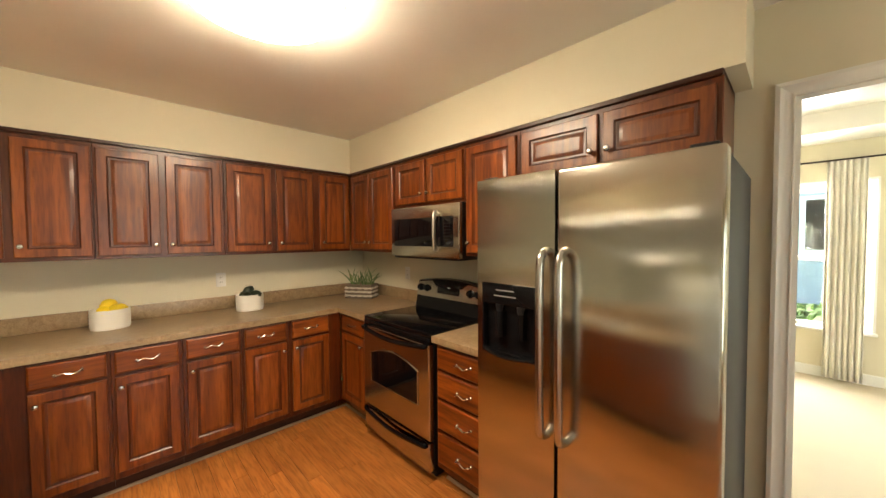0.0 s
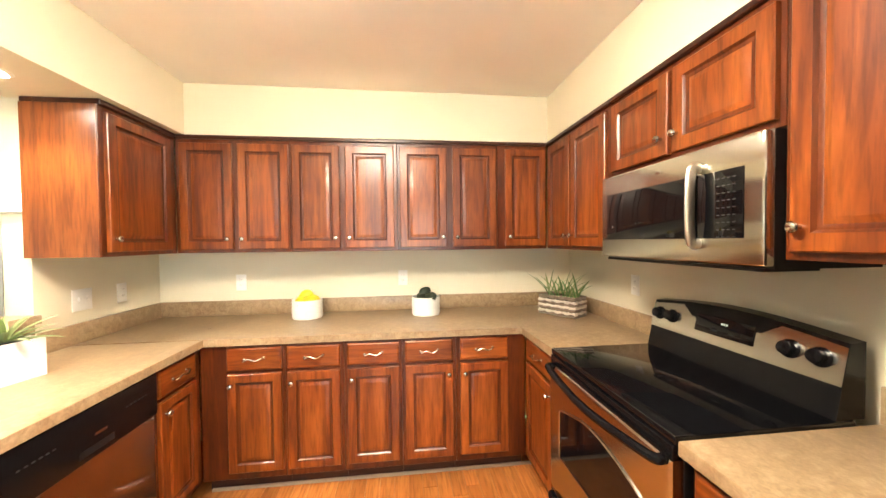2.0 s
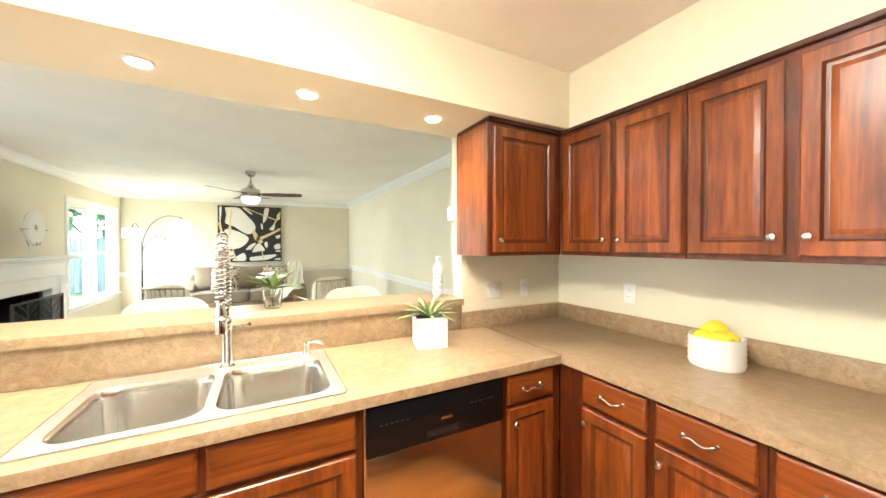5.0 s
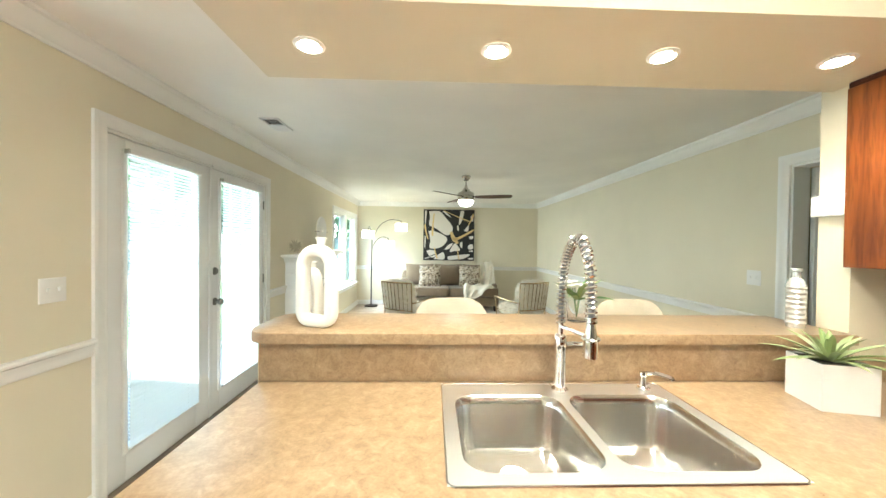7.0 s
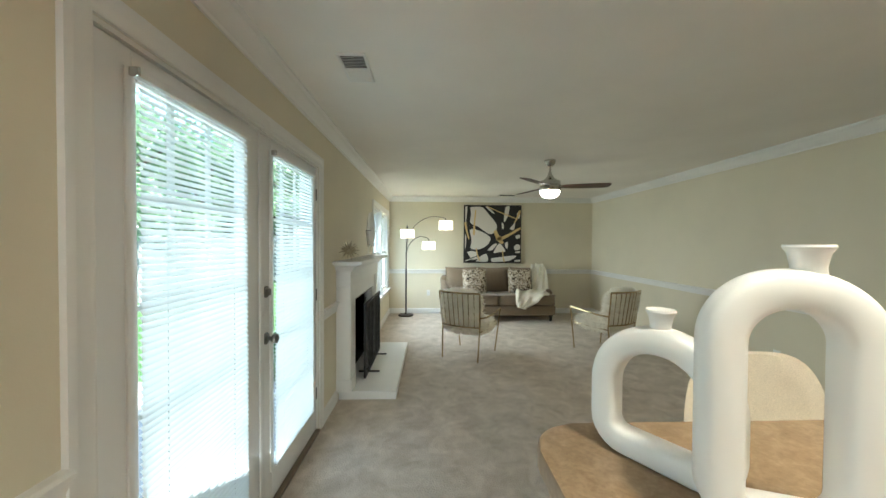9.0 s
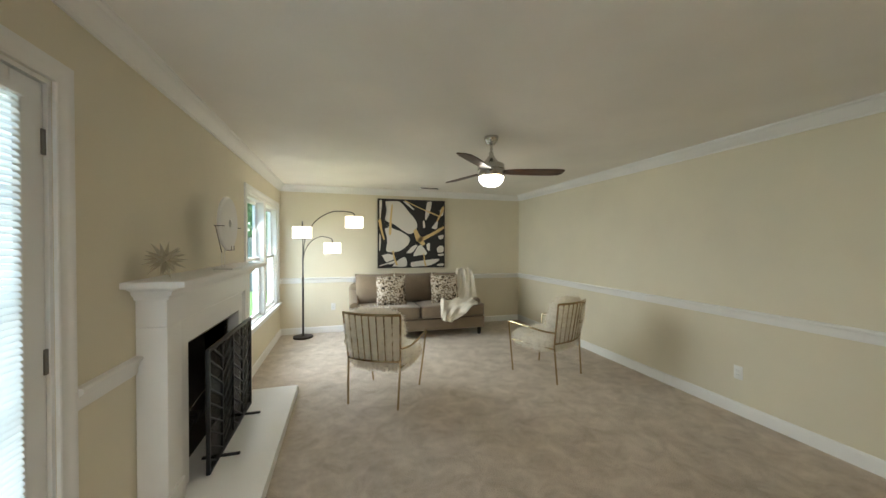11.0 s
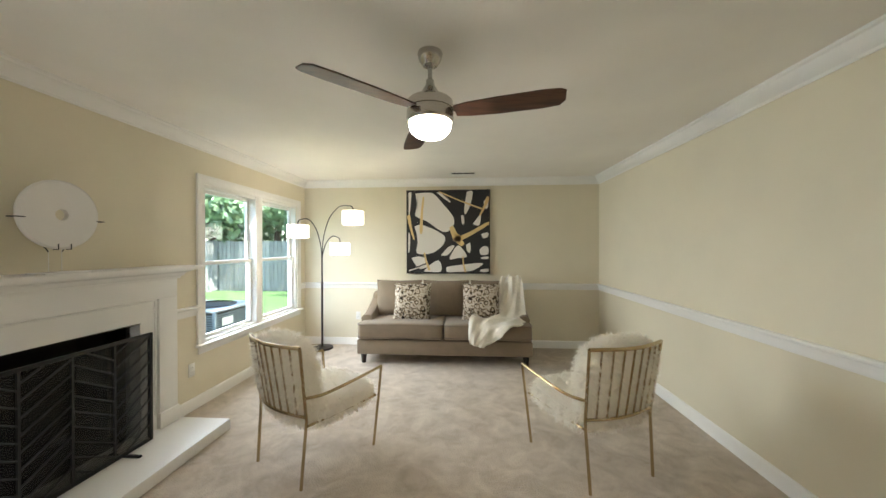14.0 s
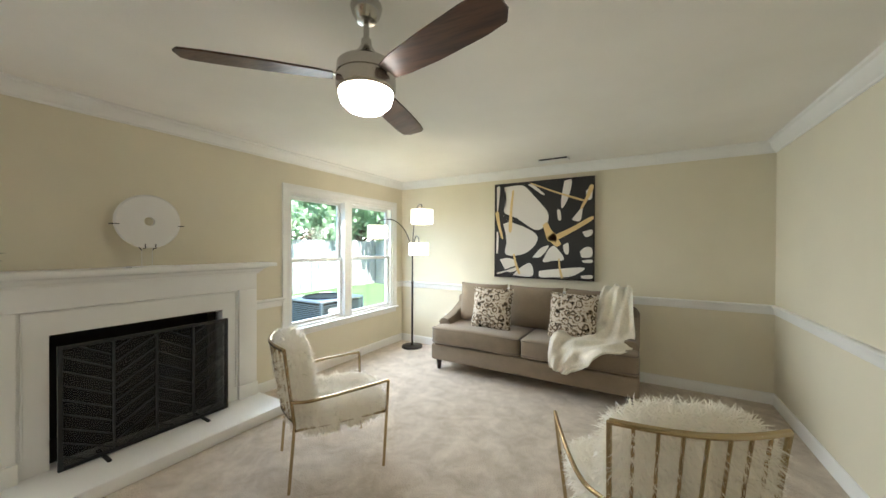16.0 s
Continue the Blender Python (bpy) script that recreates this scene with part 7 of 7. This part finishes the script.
def armchair(m):
    ob = thing("armchair", m, "gold metal spindle-back armchair draped with cream fur", "armchair", "fur armchairs by the fireplace")
    rg = random.Random(21)
    TZ, LZ = 0.855, 0.425
    tw, lw = 0.279, 0.252
    def post(sx, z):
        """The back post's line."""
        t = max(0.0, (z - 0.4) / (TZ - 0.4))
        return Vector((sx * (0.245 + 0.012 * min(z / 0.4, 1) + (tw - 0.257) * t), -0.287 + 0.03 * min(z / 0.4, 1) - 0.058 * t, z))
    for sx in (-1, 1):
        part("back_leg", T([post(sx, z) for z in (0, 0.2, 0.4, 0.42, 0.6, 0.75, TZ)], 0.0095, 10), BRASS, ob)
        tip = Vector((sx * 0.335, 0.292, 0.59))
        part("front_leg", T([(sx * 0.262, 0.287, 0), (sx * 0.3, 0.29, 0.3), tip], 0.0095, 10), BRASS, ob)
        e = post(sx, 0.545)
        part("arm", T(smooth_path([tip, (sx * 0.345, 0.1, 0.58), (sx * 0.345, -0.08, 0.568), (sx * 0.325, -0.2, 0.556), e], 6), 0.0095, 10), BRASS, ob, "slim gold arm")
        part("seat_rail", T([(sx * 0.262, -0.25, 0.37), (sx * 0.285, 0.285, 0.37)], 0.008, 8), BRASS, ob)
    part("front_rail", T([(-0.285, 0.285, 0.37), (0.285, 0.285, 0.37)], 0.008, 8), BRASS, ob)
    def rail(z, bow):
        a, b = post(-1, z), post(1, z)
        return [a.lerp(b, k / 12) + Vector((0, -bow * math.sin(math.pi * k / 12), 0)) for k in range(13)]
    top, low = rail(TZ, 0.06), rail(LZ, 0.045)
    part("top_rail", T(top, 0.0115, 10), BRASS, ob, "bowed gold top rail")
    part("lower_rail", T(low, 0.0095, 10), BRASS, ob)
    for k in range(1, 8):
        t = 12 * k / 8
        i = int(t)
        u = t - i
        part("spindle", C(low[i].lerp(low[min(i + 1, 12)], u), top[i].lerp(top[min(i + 1, 12)], u), 0.0062, None, 8), BRASS, ob)
    seat = S(0.58, 0.58, 0.14, 0.5, c=(0, 0.03, 0.41), nu=28, nv=12)
    fur_part("seat", seat, ob, 10000, rg, 0.052, "cream fur seat", 0.0024)
    back = S(0.52, 0.16, 0.5, 0.55, nu=28, nv=16, droop=lambda p: Vector((p.x * (0.94 + 0.2 * (p.z / 0.5 + 0.5) * 0.6), p.y - 0.5 * (0.25 - p.x * p.x) * 0.0, p.z)))
    bmesh.ops.transform(back, matrix=Matrix.Translation((0, -0.225, 0.638)) @ Matrix.Rotation(radians(10), 4, "X"), verts=back.verts)
    fur_part("back_throw", back, ob, 11000, rg, 0.052, "cream fur over the backrest", 0.0024)
    return ob


ac1 = armchair(pose(-0.281, -5.272, 0, 0, 0, 149.9))
copy_thing(ac1, pose(-2.16, -5.34, 0, 0, 0, 203.3))


def throw_blanket():
    ob = thing("throw_blanket", pose(-1.75, -7.35, 0.5), "ivory plush throw draped over the sofa", "blanket")
    # centre line from the back cushion over the seat to the front, with half widths
    line = [(-1.93, -7.66, 1.015, 0.10), (-1.92, -7.56, 1.03, 0.13), (-1.91, -7.49, 0.96, 0.15), (-1.90, -7.42, 0.8, 0.17), (-1.87, -7.37, 0.64, 0.22), (-1.82, -7.3, 0.56, 0.26), (-1.74, -7.18, 0.54, 0.28),
            (-1.63, -7.07, 0.535, 0.27), (-1.56, -7.015, 0.5, 0.23), (-1.51, -6.995, 0.42, 0.18), (-1.47, -6.99, 0.34, 0.13), (-1.45, -6.99, 0.27, 0.08)]
    c = smooth_path([(x, y, z) for x, y, z, _ in line], 5)
    ws = smooth_path([(w, 0, 0) for *_, w in line], 5)
    bm = bmesh.new()
    n = 22
    rows = []
    for i, p in enumerate(c):
        t = (c[min(i + 1, len(c) - 1)] - c[max(i - 1, 0)]).normalized()
        side = Vector((0.95, -0.12, 0.0)) if i < len(c) * 0.45 else Vector((0.86, -0.4 * max(0, 1 - abs(i / len(c) - 0.6) * 4), 0.05))
        side = (side - t * side.dot(t)).normalized()
        nr = side.cross(t).normalized()
        if nr.z < 0 and abs(nr.z) > 0.3 or (abs(nr.z) <= 0.3 and nr.y < 0):
            nr = -nr
        row = []
        for k in range(n + 1):
            u = -1 + 2 * k / n
            wr = 0.018 * math.sin(7 * u + i * 0.21) + 0.012 * math.sin(13 * u - i * 0.33) + 0.01 * noise.noise(Vector((u * 3, i * 0.2, 0)))
            row.append(p + side * (u * ws[i].x) + nr * (0.022 + wr * 0.8 - 0.012 * u * u))
        rows.append((row, nr))
    top = [[bm.verts.new(q) for q in r] for r, _ in rows]
    bot = [[bm.verts.new(q - nr * 0.018) for q in r] for r, nr in rows]
    for g in (top, bot):
        for a, b in zip(g, g[1:]):
            for k in range(n):
                bm.faces.new((a[k], a[k + 1], b[k + 1], b[k]))
    for k in (0, n):
        for i in range(len(c) - 1):
            bm.faces.new((top[i][k], top[i + 1][k], bot[i + 1][k], bot[i][k]))
    for i in (0, len(c) - 1):
        for k in range(n):
            bm.faces.new((top[i][k], top[i][k + 1], bot[i][k + 1], bot[i][k]))
    h = hairs(bm, 9000, random.Random(5), 0.012, 0.0009, 0.2)
    cl_ = part("cloth", at(ob, bm), THROW, ob)
    bmesh.ops.translate(h, verts=h.verts, vec=-ob.matrix_world.translation)
    me = bpy.data.meshes.new("fuzz")
    h.to_mesh(me)
    h.free()
    me.materials.append(THROW)
    o = new("fuzz", me)
    o.parent = cl_
    o["kind"] = "stuff"


throw_blanket()

# ---- outside ----
def grass_mat():
    m, nt, b = mat("lawn_grass", (0.09, 0.14, 0.04), 0.9, spec=0.1)
    n = tex(nt, "ShaderNodeTexNoise", 60, detail=4)
    g = tex(nt, "ShaderNodeTexNoise", 0.8, detail=3)
    r = ramp(nt, n.outputs["Fac"], [(0.3, (0.04, 0.085, 0.035)), (0.7, (0.08, 0.15, 0.06))])
    r2 = ramp(nt, g.outputs["Fac"], [(0.3, (0.8, 0.85, 0.7)), (0.7, (1.15, 1.1, 1.0))])
    nt.links.new(mix(nt, 1.0, r.outputs[0], r2.outputs[0], "MULTIPLY"), b.inputs["Base Color"])
    bump(nt, b, n.outputs["Fac"], 0.8, 0.03)
    return m


GRASS = grass_mat()
CONCRETE = paint("patio_concrete", (0.4, 0.38, 0.35), 0.85, scale=70)
FENCEWOOD = wood("weathered_fence", (0.17, 0.185, 0.175), (0.225, 0.24, 0.23), (0.28, 0.295, 0.28), "z", 0.85, 0.0)
BARK = wood("tree_bark", (0.05, 0.035, 0.025), (0.09, 0.065, 0.045), (0.13, 0.1, 0.07), "z", 0.9, 0.0)


def leafy(name, base):
    """Thin leaves that glow a little when lit from behind."""
    m, nt, b = mat(name, base, 0.5)
    g = tex(nt, "ShaderNodeTexNoise", 2.5, detail=3)
    r = ramp(nt, g.outputs["Fac"], [(0.3, tuple(v * 0.7 for v in base)), (0.7, tuple(v * 1.25 for v in base))])
    nt.links.new(r.outputs[0], b.inputs["Base Color"])
    t = nt.nodes.new("ShaderNodeBsdfTranslucent")
    nt.links.new(r.outputs[0], t.inputs["Color"])
    x = nt.nodes.new("ShaderNodeMixShader")
    x.inputs[0].default_value = 0.45
    nt.links.new(b.outputs[0], x.inputs[1])
    nt.links.new(t.outputs[0], x.inputs[2])
    nt.links.new(x.outputs[0], nt.nodes["Material Output"].inputs[0])
    return m


LEAF1, LEAF2 = leafy("tree_leaf", (0.19, 0.29, 0.16)), leafy("shrub_leaf", (0.085, 0.16, 0.05))
bm = bmesh.new()
# one sheet with a hole's worth of room under the house: it lies below the floors
box(bm, -300, 300, -300, 300, -0.36, -0.16)
structure("ground", bm, GRASS, "green lawn", "lawn")
structure("patio", B(XE + 0.15, 4.2, -4.6, -0.9, -0.16, -0.07, bevel=0.01), CONCRETE, "pale concrete patio by the french doors", "patio")


def fence(m, count=150):
    ob = thing("fence", m, "weathered grey board privacy fence across the lawn", "fence")
    bd = None
    rg = random.Random(3)
    for k in range(count):
        y = -20 + k * 0.152
        if bd is None:
            s = part("board", B(-0.01, 0.01, -0.07, 0.07, 0, 1.85, bevel=0.003, seg=1), FENCEWOOD, ob)
            bd = s.data
        else:
            s = new("board", bd)
            s.parent = ob
        s.matrix_local = pose(rg.uniform(-0.006, 0.006), y + 8, rg.uniform(-0.02, 0.02))
    for z in (0.35, 1.45):
        part("rail", B(0.012, 0.05, -12, -12 + count * 0.152, z, z + 0.09), FENCEWOOD, ob)


fence(pose(8.0, -8.0, -0.16))
fence(pose(6.0, -15.0, -0.16, 0, 0, -90), 92)


def condenser():
    ob = thing("air_conditioner", pose(2.15, -7.3, -0.16), "grey outdoor air conditioner condenser unit on the lawn", "air conditioner")
    grey = paint("grey_enamel", (0.16, 0.2, 0.22), 0.5, scale=120)
    part("pad", B(-0.5, 0.5, -0.5, 0.5, 0, 0.07, bevel=0.01), CONCRETE, ob)
    part("core", B(-0.36, 0.36, -0.36, 0.36, 0.07, 0.8), BLACKM, ob)
    for a in range(4):
        R = Matrix.Rotation(radians(90 * a), 4, "Z")
        for k in range(24):
            bm = B(-0.39, 0.39, -0.41, -0.395, 0.11 + 0.028 * k, 0.122 + 0.028 * k)
            bmesh.ops.transform(bm, matrix=R, verts=bm.verts)
            part("louver", bm, grey, ob)
        bm = B(0.38, 0.42, -0.42, -0.38, 0.07, 0.82, bevel=0.008)
        bmesh.ops.transform(bm, matrix=R, verts=bm.verts)
        part("corner_post", bm, grey, ob)
    part("lid", B(-0.42, 0.42, -0.42, 0.42, 0.8, 0.83, bevel=0.012), paint("pale_enamel", (0.4, 0.42, 0.42), 0.5), ob, "pale top panel")
    part("fan_guard", L([(0.33, 0.83), (0.33, 0.845), (0.29, 0.85), (0.29, 0.832), (0, 0.832)], seg=28), BLACKM, ob)
    part("label", B(-0.422, -0.42, 0.1, 0.3, 0.62, 0.72), PLASTIC, ob, "pale rating label")


condenser()


def foliage(name, rg, count, spots, leaf, material, parent):
    """Many small leaves in uneven clumps."""
    vs, fs = [], []
    for _ in range(count):
        c, r = rg.choice(spots)
        d = Vector((rg.gauss(0, 1), rg.gauss(0, 1), rg.gauss(0, 0.8)))
        d = d.normalized() * r * rg.random() ** 0.45
        p = Vector(c) + d
        a = Vector((rg.gauss(0, 1), rg.gauss(0, 1), rg.gauss(0, 1))).normalized()
        b = a.orthogonal().normalized()
        s = leaf * rg.uniform(0.6, 1.3)
        i = len(vs)
        vs += [tuple(p - a * s), tuple(p + b * s * 0.45), tuple(p + a * s), tuple(p - b * s * 0.45)]
        fs.append((i, i + 1, i + 2, i + 3))
    me = bpy.data.meshes.new(name)
    me.from_pydata(vs, [], fs)
    me.materials.append(material)
    o = new(name, me)
    o.parent = parent
    return o


def tree(x, y, h, seed, count=5000):
    rg = random.Random(seed)
    ob = thing("tree", pose(x, y, -0.16), "leafy green broadleaf tree beyond the fence", "tree", "trees behind the fence")
    part("trunk", T(smooth_path([(0, 0, 0), (0.06, 0.03, h * 0.25), (-0.05, 0.05, h * 0.5), (0.02, 0, h * 0.75)], 5), 0.15, 10, radii=[0.2 * (1 - 0.045 * k) for k in range(16)]), BARK, ob)
    spots = []
    for k in range(12):
        a, z = rg.uniform(0, 6.28), h * rg.uniform(0.2, 0.65)
        r = h * rg.uniform(0.18, 0.34)
        e = Vector((r * math.cos(a), r * math.sin(a), z + h * rg.uniform(0.08, 0.25)))
        part("limb", T([(0, 0, z), (e.x * 0.5, e.y * 0.5, z + (e.z - z) * 0.35), tuple(e)], 0.05, 7, radii=[0.07, 0.045, 0.02]), BARK, ob)
        for _ in range(3):
            spots.append((e + Vector((rg.gauss(0, 0.5), rg.gauss(0, 0.5), rg.gauss(0, 0.4))), rg.uniform(0.5, 1.0)))
    spots.append((Vector((0, 0, h * 0.85)), h * 0.16))
    foliage("crown", rg, count, spots, 0.15, LEAF1, ob)


for i, (tx, ty, th) in enumerate(((11, -13, 7), (12.5, -9.5, 8), (10.5, -6.5, 6.5), (12, -3.2, 7.5), (14, -16.5, 8.5), (11.5, 0.5, 7), (10.5, -19.5, 7.5), (16, -12, 10), (1.5, -18.5, 7), (5, -19, 8), (8.5, -18, 7.5), (4, -24, 10), (12, -23, 9), (9.6, -11, 6), (9.8, -16, 6.5), (2.5, -16.8, 6), (6.5, -16.6, 6))):
    tree(tx, ty, th, 40 + i)


def shrub(x, y, r, seed, label):
    rg = random.Random(seed)
    ob = thing("shrub", pose(x, y, -0.16), label, "shrub", "garden shrubs")
    for k in range(5):
        a = 1.26 * k
        part("stem", T([(0, 0, 0), (0.5 * r * math.cos(a), 0.5 * r * math.sin(a), r)], 0.012, 5), BARK, ob)
    spots = [(Vector((rg.uniform(-0.5, 0.5) * r, rg.uniform(-0.5, 0.5) * r, r * rg.uniform(0.45, 1.1))), r * rg.uniform(0.35, 0.6)) for _ in range(8)]
    foliage("crown", rg, 2600, spots, 0.045, LEAF2, ob)


shrub(5.2, -3.9, 0.8, 8, "green leafy shrub beside the patio")
shrub(5.6, -1.9, 0.9, 9, "green leafy shrub beside the patio")
shrub(0.2, 6.6, 0.55, 10, "green leafy shrub outside the dining room window")
shrub(0.8, 6.8, 0.5, 11, "green leafy shrub outside the dining room window")

# neighbouring house seen from the dining room
nb = thing("neighbour_house", pose(0.3, 12, -0.16), "blue-grey sided neighbouring house with a white window", "house")
part("wall", B(-6, 6, 0, 5, 0, 5.2), paint("blue_grey_siding", (0.3, 0.36, 0.38), 0.8), nb)
for k in range(30):
    part("siding_board", B(-6, 6, -0.014, 0.004, 0.17 * k, 0.17 * k + 0.155), bpy.data.materials["blue_grey_siding"], nb)
bm = bmesh.new()
for x0, y0, z0 in ((-6.4, -0.5, 5.1), ):
    a = [bm.verts.new(v) for v in ((-6.4, -0.5, 5.1), (6.4, -0.5, 5.1), (6.4, 2.5, 7.0), (-6.4, 2.5, 7.0), (-6.4, 5.5, 5.1), (6.4, 5.5, 5.1))]
    bm.faces.new(a[:4])
    bm.faces.new((a[3], a[2], a[5], a[4]))
    bm.faces.new((a[0], a[1], a[5], a[4]))
    bm.faces.new((a[0], a[3], a[4]))
    bm.faces.new((a[1], a[2], a[5]))
part("roof", bm, paint("roof_shingle", (0.1, 0.09, 0.085), 0.9, scale=20), nb)
wp = part("window", B(-0.1, 0.9, -0.03, 0.02, 1.2, 2.6), TRIM, nb, "white framed window")
part("pane", B(0.0, 0.8, -0.036, -0.03, 1.3, 2.5), BLACKGLASS, wp)

# window on the breakfast side, behind the walk
nw = thing("window_3", pose(NOOK + 0.05, 0.5, 0.55), "white twin window of the breakfast nook", "window")
nw["kind"] = "structure"
for a, b, c, d in ((-0.35, -0.3, 0.55, 2.05), (1.3, 1.35, 0.55, 2.05), (0.46, 0.54, 0.55, 2.05), (-0.3, 1.3, 0.55, 0.6), (-0.3, 1.3, 2.0, 2.05), (-0.3, 1.3, 1.27, 1.31)):
    part("window_frame", at(nw, B(NOOK + 0.01, NOOK + 0.09, a, b, c, d)), TRIM, nw)
g = part("pane", at(nw, B(NOOK + 0.04, NOOK + 0.044, -0.3, 1.3, 0.6, 2.0)), PANE, nw)
g.visible_shadow = False

# unseen dining room window, assumed as the opening for the east fill
ew = thing("window_4", pose(2.56, 3.6, 0.52), "unseen twin window assumed in the dining room", "window")
ew["kind"] = "structure"
for a, b, c, d in ((2.9, 2.94, 0.52, 1.98), (4.26, 4.3, 0.52, 1.98), (3.56, 3.64, 0.52, 1.98), (2.94, 4.26, 0.52, 0.56), (2.94, 4.26, 1.94, 1.98), (2.94, 4.26, 1.23, 1.27)):
    part("window_frame", at(ew, B(2.52, 2.6, a, b, c, d)), TRIM, ew)
g = part("pane", at(ew, B(2.55, 2.554, 2.94, 4.26, 0.56, 1.94)), PANE, ew)
g.visible_shadow = False

# ---- dining room ----
dw = thing("window_2", pose(0.285, DNY + 0.05, 0.52), "white double-hung dining room window", "window")
dw["kind"] = "structure"
P = lambda nm, bm, mt, par=None, lab="": part(nm, at(dw, bm), mt, par or dw, lab)
for a, b, c, d in ((-0.05, -0.01, 0.52, 1.98), (0.58, 0.62, 0.52, 1.98), (-0.01, 0.58, 0.52, 0.56), (-0.01, 0.58, 1.94, 1.98), (-0.01, 0.58, 1.22, 1.27)):
    P("window_frame", B(a, b, DNY + 0.02, DNY + 0.09, c, d, bevel=0.003), TRIM)
P("window_sill", B(-0.13, 0.7, DNY - 0.06, DNY + 0.02, 0.495, 0.522, bevel=0.004), TRIM)
g = P("pane", B(-0.01, 0.58, DNY + 0.05, DNY + 0.054, 0.56, 1.94), PANE)
g.visible_shadow = False
casing("window_casing", pose(0.285, DNY - 0.001, 0.52), 0.67, 1.46, "white window casing", 0.07, True)
ct = thing("curtain", pose(0.51, DNY - 0.09, 0.03), "cream floor-length curtain beside the dining room window", "curtain")
bm = bmesh.new()
rows = []
for j in range(13):
    z = 2.2 * j / 12
    rows.append([bm.verts.new((-0.17 + 0.27 * i / 48, 0.026 * math.sin(i * 0.85) * (1 - 0.25 * j / 12), z)) for i in range(49)])
for a, b in zip(rows, rows[1:]):
    for i in range(48):
        bm.faces.new((a[i], a[i + 1], b[i + 1], b[i]))
sheet = part("panel", bm, fabric("cream_curtain", (0.84, 0.8, 0.7)), ct)
so = sheet.modifiers.new("thickness", "SOLIDIFY")
so.thickness = 0.003
rod = thing("curtain_rod", pose(0.3, DNY - 0.09, 2.24), "slim dark curtain rod", "curtain rod")
part("rod", C((-0.75, 0, 0), (0.75, 0, 0), 0.009, None, 10), BRONZE, rod)
for sx in (-0.7, 0.7):
    part("bracket", C((sx, 0, 0), (sx, 0.089, 0), 0.006, None, 8), BRONZE, rod)

# ---- floor boards of the kitchen, each a piece of its own ----
def boards():
    fl = bpy.data.objects["floor_kitchen"]
    rg = random.Random(31)
    w, meshes = 0.083, {}
    n = 0
    for r in range(33):
        y = -0.62 + r * w
        if y + w > 1.5:
            break
        x = -2.72 - rg.uniform(0, 0.7)
        while x < 0.9:
            ln = rg.choice((0.6, 0.75, 0.9, 1.1))
            if ln not in meshes:
                bm = B(0, ln - 0.0012, 0, w - 0.0012, -0.011, 0, bevel=0.0012, seg=1)
                s = part("plank", bm, OAK_FLOOR, fl)
                meshes[ln] = s.data
            else:
                s = new("plank", meshes[ln])
                s.parent = fl
            s.location = (x, y, rg.uniform(-0.0006, 0.0))
            x += ln
            n += 1


boards()
